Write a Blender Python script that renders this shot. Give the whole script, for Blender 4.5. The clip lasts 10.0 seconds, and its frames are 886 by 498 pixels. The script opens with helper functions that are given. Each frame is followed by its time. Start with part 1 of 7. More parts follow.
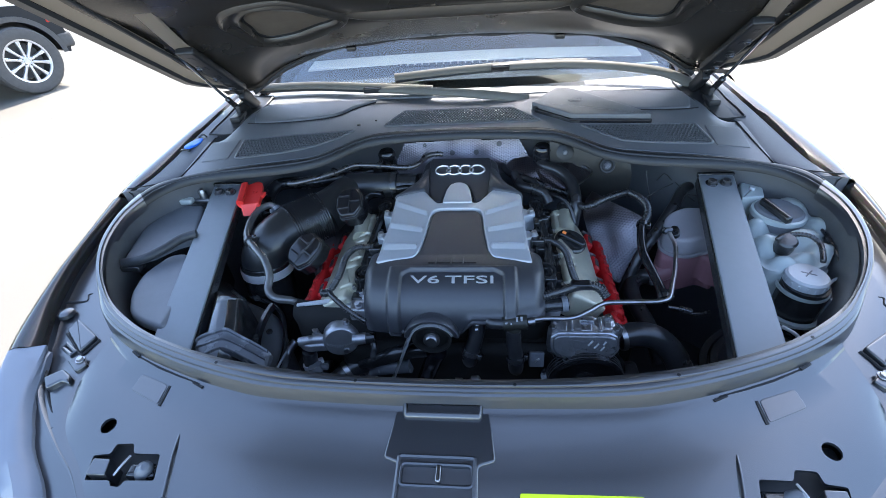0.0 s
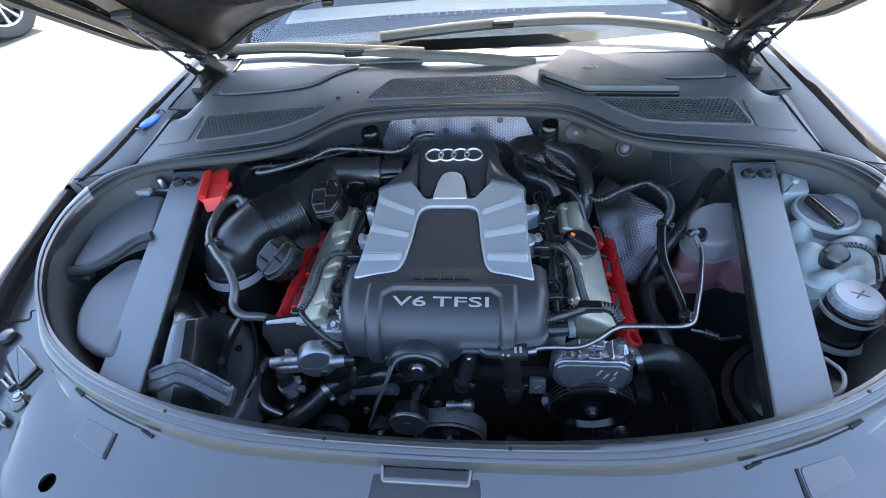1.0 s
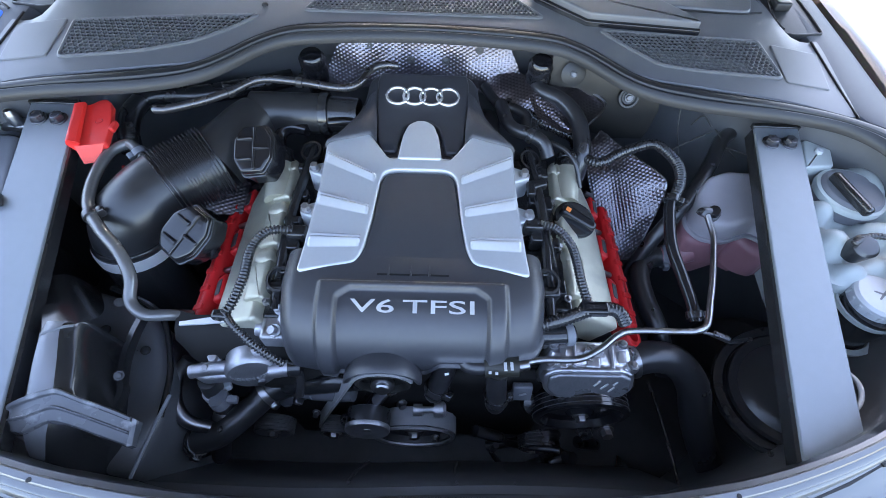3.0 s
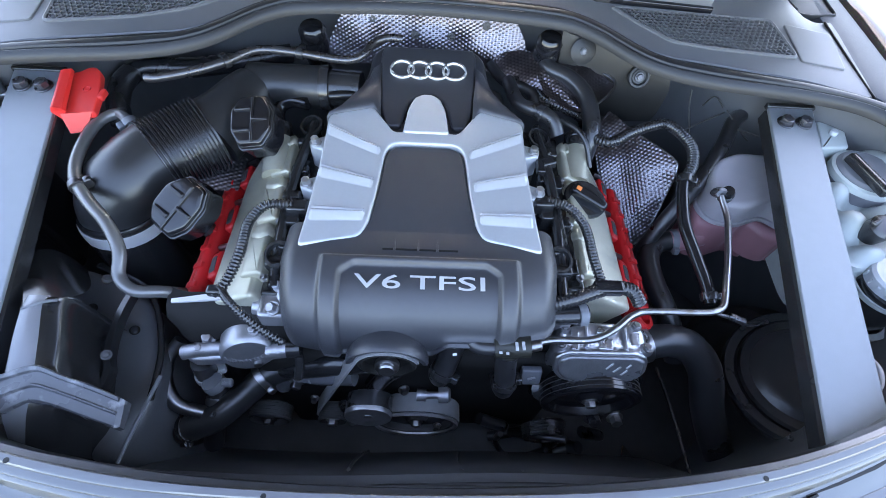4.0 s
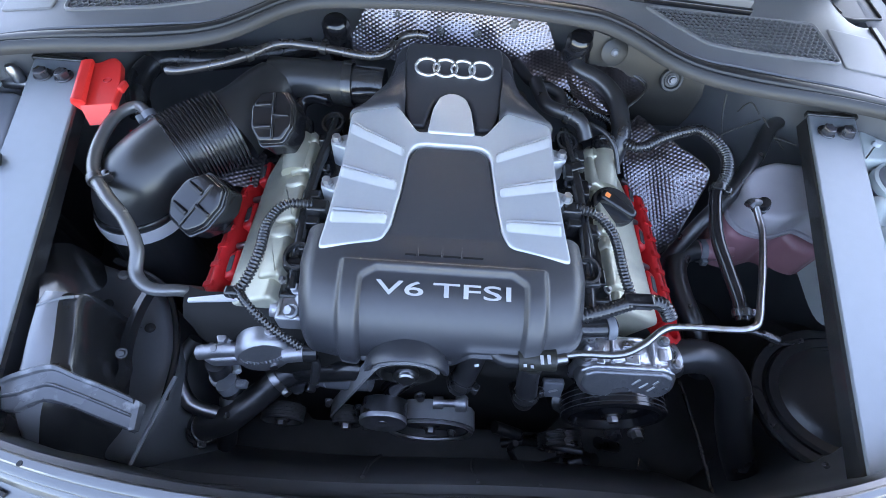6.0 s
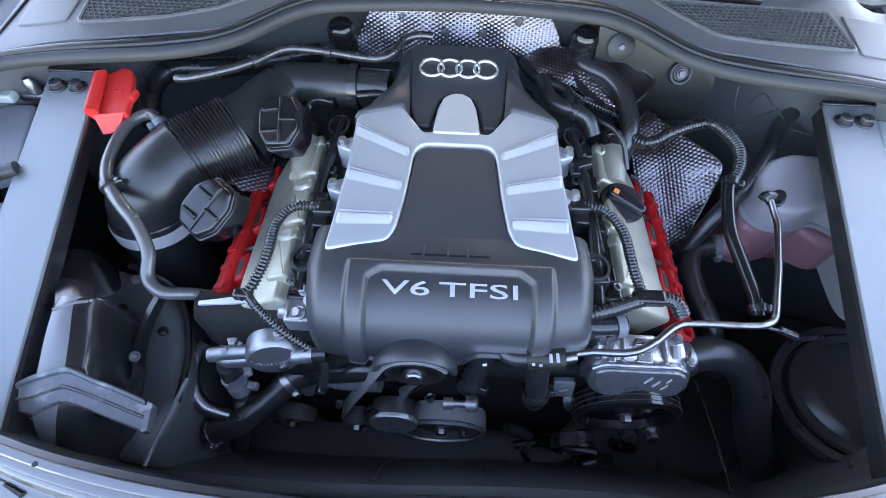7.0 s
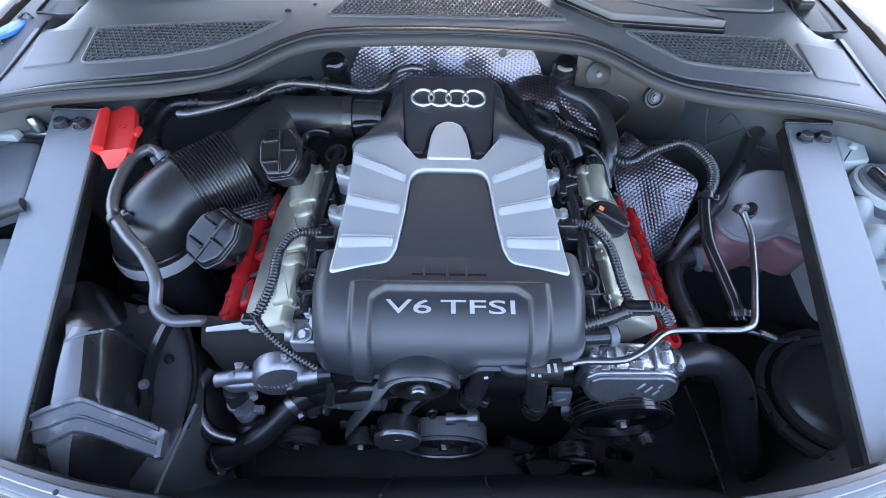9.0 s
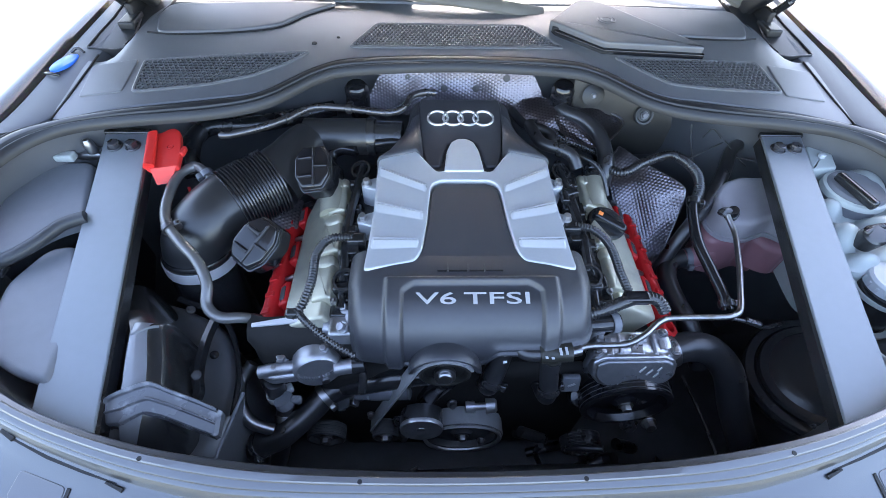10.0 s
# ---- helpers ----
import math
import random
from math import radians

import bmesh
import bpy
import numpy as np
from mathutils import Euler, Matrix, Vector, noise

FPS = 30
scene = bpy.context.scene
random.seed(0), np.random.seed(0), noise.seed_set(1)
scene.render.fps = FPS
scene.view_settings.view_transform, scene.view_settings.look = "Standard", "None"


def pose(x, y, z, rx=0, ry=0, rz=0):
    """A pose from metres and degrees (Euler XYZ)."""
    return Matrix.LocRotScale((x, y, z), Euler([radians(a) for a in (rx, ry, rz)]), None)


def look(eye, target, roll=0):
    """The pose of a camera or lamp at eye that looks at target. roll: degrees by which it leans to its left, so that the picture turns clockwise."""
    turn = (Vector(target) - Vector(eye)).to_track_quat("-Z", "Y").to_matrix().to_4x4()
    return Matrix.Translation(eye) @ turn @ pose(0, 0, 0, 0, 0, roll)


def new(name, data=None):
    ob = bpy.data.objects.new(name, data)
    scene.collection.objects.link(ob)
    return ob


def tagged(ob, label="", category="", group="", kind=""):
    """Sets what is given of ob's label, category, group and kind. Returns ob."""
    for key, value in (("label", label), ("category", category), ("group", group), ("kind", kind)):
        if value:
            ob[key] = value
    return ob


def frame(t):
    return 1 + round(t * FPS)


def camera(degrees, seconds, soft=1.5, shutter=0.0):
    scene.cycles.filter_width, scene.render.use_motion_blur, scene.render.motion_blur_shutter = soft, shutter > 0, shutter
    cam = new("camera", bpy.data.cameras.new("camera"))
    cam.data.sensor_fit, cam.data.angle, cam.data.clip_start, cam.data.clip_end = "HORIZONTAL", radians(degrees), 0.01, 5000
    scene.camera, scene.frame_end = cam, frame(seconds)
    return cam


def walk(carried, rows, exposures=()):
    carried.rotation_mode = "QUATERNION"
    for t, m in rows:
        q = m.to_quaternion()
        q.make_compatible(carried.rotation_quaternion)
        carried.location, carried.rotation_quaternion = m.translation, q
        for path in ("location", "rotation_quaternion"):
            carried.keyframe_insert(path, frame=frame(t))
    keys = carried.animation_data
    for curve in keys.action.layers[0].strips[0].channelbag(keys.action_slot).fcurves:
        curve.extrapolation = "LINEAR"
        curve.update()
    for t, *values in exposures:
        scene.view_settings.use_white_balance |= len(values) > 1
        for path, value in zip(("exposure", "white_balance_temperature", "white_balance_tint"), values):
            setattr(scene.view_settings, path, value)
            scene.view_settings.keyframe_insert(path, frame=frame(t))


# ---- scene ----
cam = camera(89.5, 10.0, soft=0.75)
PATH = [
    (0, (0.073, 0.032, 1.507), (-0.124, 1.607, 0.29), -4.7),
    (0.5, (0.087, 0.152, 1.55), (-0.021, 1.681, 0.265), -3.6),
    (1, (0.089, 0.225, 1.516), (-0.126, 1.636, 0.115), -5.9),
    (1.5, (0.074, 0.313, 1.522), (-0.121, 1.621, 0.022), -6.0),
    (2, (-0.01, 0.418, 1.529), (-0.072, 1.657, -0.041), -1.5),
    (2.5, (0.004, 0.438, 1.493), (0.049, 1.594, -0.139), 3.0),
    (2.7, (0.032, 0.436, 1.475), (0.071, 1.579, -0.166), 3.0),
    (3.8, (-0.001, 0.413, 1.406), (0.08, 1.553, -0.235), 5.3),
    (4, (0.005, 0.418, 1.404), (0.086, 1.558, -0.238), 5.4),
    (4.5, (-0.046, 0.452, 1.391), (0.042, 1.585, -0.255), 6.4),
    (5, (-0.062, 0.458, 1.39), (0.023, 1.582, -0.261), 7.0),
    (5.5, (-0.035, 0.448, 1.396), (0.034, 1.569, -0.259), 6.9),
    (7, (-0.005, 0.439, 1.39), (-0.025, 1.569, -0.26), 1.9),
    (7.5, (0.012, 0.439, 1.393), (-0.026, 1.588, -0.244), 0.5),
    (8, (0.024, 0.438, 1.389), (-0.008, 1.601, -0.238), 0.4),
    (8.5, (0.01, 0.431, 1.396), (0.001, 1.61, -0.219), 1.0),
    (9, (-0.022, 0.419, 1.416), (0.016, 1.624, -0.179), 2.2),
    (9.5, (-0.037, 0.392, 1.435), (0.028, 1.633, -0.133), 2.6),
    (10, (-0.064, 0.343, 1.458), (-0.004, 1.625, -0.075), 1.9),
]
walk(cam, [(t, look(eye, target, roll)) for t, eye, target, roll in PATH], exposures=((0.0, 2.57, 6500, 10), (0.5, 2.76, 6600, 10), (1.0, 2.8, 6700, 10), (2.5, 3.20, 7080, 15), (4.0, 3.49, 7330, 16), (8.0, 3.51, 7380, 17), (10.0, 3.33, 7100, 15)))

# ---- light ----
world = bpy.data.worlds.new("world")
scene.world = world
world.use_nodes = True
wn = world.node_tree
sky = wn.nodes.new("ShaderNodeTexSky")
sky.sky_type, sky.sun_disc = "NISHITA", False
SUN_EL, SUN_AZ = 49.0, 9.0          # height, and degrees east of straight ahead
sky.sun_elevation, sky.sun_rotation = radians(SUN_EL), radians(SUN_AZ)
sky.dust_density, sky.ozone_density = 1.2, 1.5
wn.nodes["Background"].inputs["Strength"].default_value = 0.15
wn.links.new(sky.outputs[0], wn.nodes["Background"].inputs["Color"])
sun = new("sun", bpy.data.lights.new("sun", "SUN"))
sun.data.energy, sun.data.angle, sun.data.color = 3.2, radians(0.53), (1.0, 0.95, 0.87)
sd = Vector((math.cos(radians(SUN_EL)) * math.sin(radians(SUN_AZ)), math.cos(radians(SUN_EL)) * math.cos(radians(SUN_AZ)), math.sin(radians(SUN_EL))))
sun.matrix_world = look(sd * 20, (0, 0, 0))


# ---- materials ----
def mat(name, base, rough=0.5, metal=0.0, spec=0.5, vary=0.12, scale=40.0, bump=0.0, bscale=400.0, coat=0.0, stain=None,
        stain_scale=6.0, stain_lo=0.55, rvary=0.1, trans=0.0, ior=1.45, flake=0.0, island=0.0, sheen=0.0):
    m = bpy.data.materials.new(name)
    m.use_nodes = True
    n, l = m.node_tree.nodes, m.node_tree.links
    b = n["Principled BSDF"]
    tc = n.new("ShaderNodeTexCoord")
    b.inputs["Metallic"].default_value = metal
    b.inputs["Specular IOR Level"].default_value = spec
    b.inputs["Coat Weight"].default_value = coat
    b.inputs["Coat Roughness"].default_value = 0.06
    b.inputs["Transmission Weight"].default_value = trans
    b.inputs["IOR"].default_value = ior
    if sheen:
        b.inputs["Sheen Weight"].default_value = sheen
    no = n.new("ShaderNodeTexNoise")
    no.inputs["Scale"].default_value, no.inputs["Detail"].default_value = scale, 6
    l.new(tc.outputs["Object"], no.inputs["Vector"])
    mix = n.new("ShaderNodeMix")
    mix.data_type = "RGBA"
    mix.inputs[6].default_value = (*[c * (1 - vary) for c in base], 1)
    mix.inputs[7].default_value = (*[min(1, c * (1 + vary)) for c in base], 1)
    l.new(no.outputs["Fac"], mix.inputs[0])
    out = mix.outputs[2]
    if stain:
        n2 = n.new("ShaderNodeTexNoise")
        n2.inputs["Scale"].default_value, n2.inputs["Detail"].default_value = stain_scale, 8
        l.new(tc.outputs["Object"], n2.inputs["Vector"])
        r = n.new("ShaderNodeValToRGB")
        r.color_ramp.elements[0].position, r.color_ramp.elements[1].position = stain_lo, stain_lo + 0.2
        l.new(n2.outputs["Fac"], r.inputs[0])
        m2 = n.new("ShaderNodeMix")
        m2.data_type = "RGBA"
        m2.inputs[7].default_value = (*stain, 1)
        l.new(r.outputs[0], m2.inputs[0])
        l.new(out, m2.inputs[6])
        out = m2.outputs[2]
    if flake:
        vo = n.new("ShaderNodeTexVoronoi")
        vo.inputs["Scale"].default_value = 900
        l.new(tc.outputs["Object"], vo.inputs["Vector"])
        m3 = n.new("ShaderNodeMix")
        m3.data_type = "RGBA"
        m3.inputs[0].default_value = flake
        l.new(out, m3.inputs[6])
        l.new(vo.outputs["Color"], m3.inputs[7])
        out = m3.outputs[2]
    l.new(out, b.inputs["Base Color"])
    mr = n.new("ShaderNodeMapRange")
    mr.inputs[3].default_value, mr.inputs[4].default_value = max(0.02, rough - rvary), min(1, rough + rvary)
    n3 = n.new("ShaderNodeTexNoise")
    n3.inputs["Scale"].default_value, n3.inputs["Detail"].default_value = scale * 0.35, 5
    l.new(tc.outputs["Object"], n3.inputs["Vector"])
    l.new(n3.outputs["Fac"], mr.inputs[0])
    l.new(mr.outputs[0], b.inputs["Roughness"])
    if bump:
        nb = n.new("ShaderNodeTexNoise")
        nb.inputs["Scale"].default_value, nb.inputs["Detail"].default_value = bscale, 3
        l.new(tc.outputs["Object"], nb.inputs["Vector"])
        bp = n.new("ShaderNodeBump")
        bp.inputs["Strength"].default_value, bp.inputs["Distance"].default_value = bump, 0.001
        l.new(nb.outputs["Fac"], bp.inputs["Height"])
        l.new(bp.outputs[0], b.inputs["Normal"])
    return m


M = {}
M["panel"] = mat("grey_black_moulded_plastic", (0.014, 0.0155, 0.019), 0.30, spec=1.0, ior=1.66, coat=0.22, vary=0.10, scale=14, bump=0.12, bscale=700, stain=(0.017, 0.019, 0.023), stain_scale=4, stain_lo=0.6, rvary=0.04)
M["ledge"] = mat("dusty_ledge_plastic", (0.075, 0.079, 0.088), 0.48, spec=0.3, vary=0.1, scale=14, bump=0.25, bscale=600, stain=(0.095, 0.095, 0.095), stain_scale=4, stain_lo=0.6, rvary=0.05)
M["cowl"] = mat("black_cowl_plastic", (0.118, 0.121, 0.128), 0.36, spec=0.7, vary=0.12, scale=18, bump=0.12, bscale=1200, stain=(0.145, 0.145, 0.145), stain_scale=5, stain_lo=0.6, rvary=0.03)
M["seal"] = mat("matt_rubber_seal", (0.018, 0.019, 0.021), 0.40, spec=0.45, ior=1.5, vary=0.15, scale=30, bump=0.1, bscale=300, rvary=0.05)
M["matt"] = mat("matt_black_steel", (0.022, 0.021, 0.020), 0.7, spec=0.2, vary=0.3, scale=20, bump=0.2, bscale=200)
M["grille"] = mat("black_grille_plastic", (0.11, 0.112, 0.118), 0.45, vary=0.15, scale=60)
M["rubber"] = mat("black_rubber", (0.036, 0.038, 0.042), 0.38, spec=0.45, vary=0.15, scale=40, bump=0.15, bscale=300)
M["hose"] = mat("hose_rubber", (0.022, 0.022, 0.024), 0.30, spec=1.0, vary=0.25, scale=60, bump=0.1, bscale=900)
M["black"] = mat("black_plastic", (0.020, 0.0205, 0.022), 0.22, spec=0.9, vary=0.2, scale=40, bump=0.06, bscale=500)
M["satin"] = mat("satin_black_cover", (0.040, 0.041, 0.047), 0.36, spec=0.8, vary=0.08, scale=120, bump=0.3, bscale=1500, rvary=0.05)
M["gloss"] = mat("smooth_black_plastic", (0.012, 0.012, 0.014), 0.15, spec=0.7, vary=0.1, scale=30, rvary=0.06)
M["dark"] = mat("sooty_black", (0.070, 0.069, 0.070), 0.5, vary=0.35, scale=20, bump=0.3, bscale=150, stain=(0.045, 0.042, 0.038), stain_scale=9)
M["silver"] = mat("silver_painted_cover", (0.46, 0.48, 0.508), 0.36, 0.35, vary=0.04, scale=200, bump=0.12, bscale=1800, rvary=0.05)
M["alloy"] = mat("cast_aluminium", (0.48, 0.48, 0.50), 0.38, 0.85, vary=0.2, scale=60, bump=0.5, bscale=700, stain=(0.3, 0.29, 0.28), stain_scale=18)
M["gold"] = mat("champagne_cast_cover", (0.57, 0.545, 0.43), 0.36, 0.55, vary=0.10, scale=50, bump=0.35, bscale=900, stain=(0.42, 0.41, 0.34), stain_scale=16)
M["chrome"] = mat("bright_metal", (0.85, 0.85, 0.87), 0.15, 1.0, vary=0.06, scale=60, rvary=0.06)
M["emblem"] = mat("polished_emblem", (0.9, 0.9, 0.9), 0.2, 0.7, vary=0.03, scale=60, rvary=0.03)
M["steel"] = mat("zinc_steel", (0.34, 0.34, 0.35), 0.32, 1.0, vary=0.2, scale=90, stain=(0.25, 0.23, 0.2), stain_scale=30)
M["bolt"] = mat("black_bolt", (0.11, 0.11, 0.118), 0.28, 0.8, vary=0.2, scale=90)
M["red"] = mat("red_plastic", (0.58, 0.018, 0.02), 0.35, vary=0.1, scale=50, bump=0.1, bscale=600)
M["redbox"] = mat("bright_red_cap", (0.75, 0.04, 0.035), 0.38, vary=0.08, scale=50)
M["orange"] = mat("orange_mark", (0.85, 0.22, 0.05), 0.4)
M["white"] = mat("milky_tank_plastic", (0.42, 0.46, 0.45), 0.35, vary=0.1, scale=25, bump=0.1, bscale=300, stain=(0.30, 0.33, 0.33), stain_scale=8)
M["pink"] = mat("pink_coolant_tank", (0.34, 0.165, 0.185), 0.3, vary=0.15, scale=14)
M["milky"] = mat("milky_coolant_plastic", (0.34, 0.32, 0.34), 0.3, vary=0.15, scale=20, bump=0.1, bscale=200)
M["bellow"] = mat("bellows_rubber", (0.020, 0.020, 0.022), 0.26, spec=1.0, vary=0.2, scale=50)
M["greycap"] = mat("grey_cap", (0.5, 0.52, 0.54), 0.45, vary=0.08, scale=60)
M["boxlid"] = mat("grey_box_lid", (0.16, 0.168, 0.185), 0.42, vary=0.08, scale=60, bump=0.2, bscale=700)
M["bar"] = mat("grey_coated_strut", (0.195, 0.212, 0.230), 0.4, 0.25, vary=0.05, scale=60, bump=0.15, bscale=900, rvary=0.04)
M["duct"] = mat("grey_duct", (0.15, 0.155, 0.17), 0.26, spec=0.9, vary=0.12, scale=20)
M["strap"] = mat("scuffed_grey_strap", (0.085, 0.088, 0.098), 0.28, spec=0.8, vary=0.2, scale=30, stain=(0.34, 0.345, 0.36), stain_scale=38, stain_lo=0.56)
M["intake"] = mat("black_moulded_intake", (0.020, 0.0205, 0.022), 0.33, spec=0.75, vary=0.15, scale=30, bump=0.1, bscale=900, rvary=0.05)
# black wiper plastic with the sun's beige put into its base
M["wiper"] = mat("wiper_plastic_sun_tint", (0.15, 0.142, 0.125), 0.5, spec=0.4, vary=0.15, scale=30)
M["endplate"] = mat("cast_end_plate", (0.24, 0.245, 0.26), 0.30, 0.7, vary=0.15, scale=60, bump=1.0, bscale=150)
M["casting"] = mat("rough_bright_casting", (0.46, 0.46, 0.48), 0.30, 0.9, vary=0.25, scale=50, bump=1.0, bscale=130, stain=(0.22, 0.21, 0.21), stain_scale=22)
M["paint"] = mat("dark_metallic_paint", (0.014, 0.011, 0.009), 0.14, 0.0, spec=0.5, vary=0.05, scale=20, coat=0.15, flake=0.03, rvary=0.03)
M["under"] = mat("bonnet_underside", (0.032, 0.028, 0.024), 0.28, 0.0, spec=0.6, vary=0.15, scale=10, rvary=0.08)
# beige base holds light bounced from the ground onto the dark bonnet
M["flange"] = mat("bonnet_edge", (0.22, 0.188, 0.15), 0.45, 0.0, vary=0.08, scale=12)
# pocket floors get the same bounced ground light in their colour
M["pad"] = mat("pocket_floor_beige", (0.12, 0.10, 0.08), 0.75, vary=0.3, scale=30, bump=0.5, bscale=300)
M["lens"] = mat("headlight_lens", (0.19, 0.205, 0.24), 0.30, 0.0, vary=0.15, scale=6, coat=0.25)
M["blue"] = mat("blue_cap", (0.03, 0.20, 0.85), 0.4)
M["yellow"] = mat("yellow_label", (0.72, 0.86, 0.02), 0.5, vary=0.03)
M["ink"] = mat("black_ink", (0.008, 0.008, 0.009), 0.6)
M["letters"] = mat("silver_letters", (0.52, 0.53, 0.55), 0.38, 0.3, vary=0.02)
M["dash"] = mat("dashboard_top", (0.042, 0.050, 0.066), 0.9, spec=0.05, vary=0.15, scale=30, bump=0.3, bscale=500)
M["cabin"] = mat("cabin_trim", (0.05, 0.046, 0.04), 0.8, vary=0.1, scale=10)
M["tyre"] = mat("tyre_rubber", (0.075, 0.073, 0.072), 0.75, vary=0.2, scale=30, bump=0.4, bscale=120)
M["rim"] = mat("alloy_rim", (0.62, 0.62, 0.64), 0.3, 0.8, vary=0.05)
M["suv"] = mat("black_car_paint", (0.012, 0.012, 0.014), 0.45, 0.0, spec=0.3, vary=0.05)
M["tail"] = mat("red_lamp", (0.6, 0.02, 0.02), 0.15, coat=1.0)
M["concrete"] = mat("sunlit_concrete", (0.150, 0.140, 0.120), 0.85, vary=0.14, scale=1.2, bump=0.6, bscale=60, stain=(0.125, 0.117, 0.102), stain_scale=0.35, stain_lo=0.5)
M["line"] = mat("white_road_paint", (0.8, 0.8, 0.78), 0.7, vary=0.06, scale=8, bump=0.3, bscale=80)
M["belt"] = mat("worn_belt", (0.25, 0.25, 0.255), 0.55, vary=0.15, scale=80, bump=0.2, bscale=400)
M["liner"] = mat("inner_wing_liner", (0.098, 0.101, 0.107), 0.34, spec=0.7, vary=0.2, scale=12, bump=0.2, bscale=200, stain=(0.075, 0.075, 0.075), stain_scale=7)
M["dull"] = mat("dull_grey_bracket", (0.038, 0.036, 0.033), 0.45, 0.2, vary=0.2, scale=30, bump=0.2, bscale=300)
M["pipe"] = mat("dark_satin_pipe", (0.18, 0.177, 0.175), 0.26, 0.5, vary=0.15, scale=40)
M["olive"] = mat("olive_sleeve", (0.026, 0.025, 0.020), 0.4, vary=0.15, scale=60)
# paler than the dashboard top: sunlight put into the base colour
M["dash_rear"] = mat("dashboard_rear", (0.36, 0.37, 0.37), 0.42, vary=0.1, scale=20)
# lighter brown that paints the highlight along the bonnet's rib
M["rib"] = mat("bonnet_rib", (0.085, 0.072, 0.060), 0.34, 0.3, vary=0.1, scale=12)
M["band"] = mat("bright_clamp_band", (0.80, 0.80, 0.82), 0.3, 0.4, vary=0.08, scale=60)
M["foil"] = mat("embossed_foil", (0.215, 0.20, 0.22), 0.30, 1.0, vary=0.3, scale=14, stain=(0.24, 0.21, 0.23), stain_scale=9, rvary=0.08)
gl = bpy.data.materials.new("windscreen_glass")
gl.use_nodes = True
gb = gl.node_tree.nodes["Principled BSDF"]
gb.inputs["Base Color"].default_value = (0.86, 0.93, 0.92, 1)
gb.inputs["Transmission Weight"].default_value = 1.0
gb.inputs["Roughness"].default_value, gb.inputs["IOR"].default_value = 0.01, 1.5
M["glass"] = gl


# ---- mesh helpers ----
ORIGIN = {}


def deck(y, off=0.0):
    """Height of the sloping plane in which the bay's rim and the cowl lie."""
    return 0.889 + 0.125 * (y - 0.46) + off


def thing(name, loc, label, category, group="", kind=""):
    ob = new(name)
    ob.location = loc
    ob.empty_display_size = 0.05
    ORIGIN[ob] = Vector(loc)
    return tagged(ob, label, category, group, kind)


def part(name, geo, material, parent=None, label="", smooth=35, kind="", category=""):
    """One mesh object from (verts, faces) in world metres, under a thing or a part."""
    o = ORIGIN.get(parent, Vector((0, 0, 0)))
    me = bpy.data.meshes.new(name)
    me.from_pydata([Vector(v) - o for v in geo[0]], [], geo[1])
    bmx = bmesh.new()
    bmx.from_mesh(me)
    bmesh.ops.remove_doubles(bmx, verts=bmx.verts, dist=2e-5)
    bmesh.ops.recalc_face_normals(bmx, faces=bmx.faces)
    bmx.to_mesh(me)
    bmx.free()
    me.materials.append(M[material])
    me.shade_smooth()
    me.set_sharp_from_angle(angle=radians(smooth))
    ob = new(name, me)
    ORIGIN[ob] = o
    if parent:
        ob.parent = parent
    return tagged(ob, label, category, "", kind)


def solo(name, geo, material, label, category, group="", kind="", smooth=35):
    """A thing that is one mesh, its origin at its base."""
    vs = [Vector(v) for v in geo[0]]
    base = Vector((sum(v.x for v in vs) / len(vs), sum(v.y for v in vs) / len(vs), min(v.z for v in vs)))
    ob = part(name, ([v - base for v in vs], geo[1]), material, None, label, smooth, kind, category)
    ob.location = base
    ORIGIN[ob] = base
    return tagged(ob, group=group)


def join(*geos):
    vs, fs = [], []
    for v, f in geos:
        k = len(vs)
        vs += [tuple(p) for p in v]
        fs += [tuple(i + k for i in q) for q in f]
    return vs, fs


def moved(geo, m):
    return [tuple(m @ Vector(v)) for v in geo[0]], geo[1]


def mirrored(geo):
    return [(-v[0], v[1], v[2]) for v in geo[0]], [tuple(reversed(f)) for f in geo[1]]


def spline(pts, k=8, closed=False):
    """Catmull-Rom points through pts."""
    p = [Vector(q) for q in pts]
    n, out = len(p), []
    for i in range(n if closed else n - 1):
        if closed:
            a, b, c, d = p[i - 1], p[i], p[(i + 1) % n], p[(i + 2) % n]
        else:
            a, b, c, d = p[max(i - 1, 0)], p[i], p[i + 1], p[min(i + 2, n - 1)]
        for j in range(k):
            t = j / k
            out.append(0.5 * ((2 * b) + (c - a) * t + (2 * a - 5 * b + 4 * c - d) * t * t + (3 * b - a - 3 * c + d) * t ** 3))
    if not closed:
        out.append(p[-1])
    return out


def resample(p, step):
    """Even points along a polyline."""
    d = [0.0]
    for a, b in zip(p, p[1:]):
        d.append(d[-1] + (b - a).length)
    n = max(2, int(d[-1] / step))
    out, k = [], 0
    for i in range(n + 1):
        s = d[-1] * i / n
        while k < len(p) - 2 and d[k + 1] < s:
            k += 1
        out.append(p[k].lerp(p[k + 1], (s - d[k]) / max(1e-9, d[k + 1] - d[k])))
    return out


def rings(secs, closed=True, cap=True):
    """Skin between equal rings of points."""
    n = len(secs[0])
    vs = [tuple(v) for s in secs for v in s]
    fs = []
    for i in range(len(secs) - 1):
        for j in range(n if closed else n - 1):
            a, b = i * n + j, i * n + (j + 1) % n
            fs.append((a, b, b + n, a + n))
    if cap and closed:
        fs.append(tuple(range(n))[::-1])
        fs.append(tuple(range((len(secs) - 1) * n, len(secs) * n)))
    return vs, fs


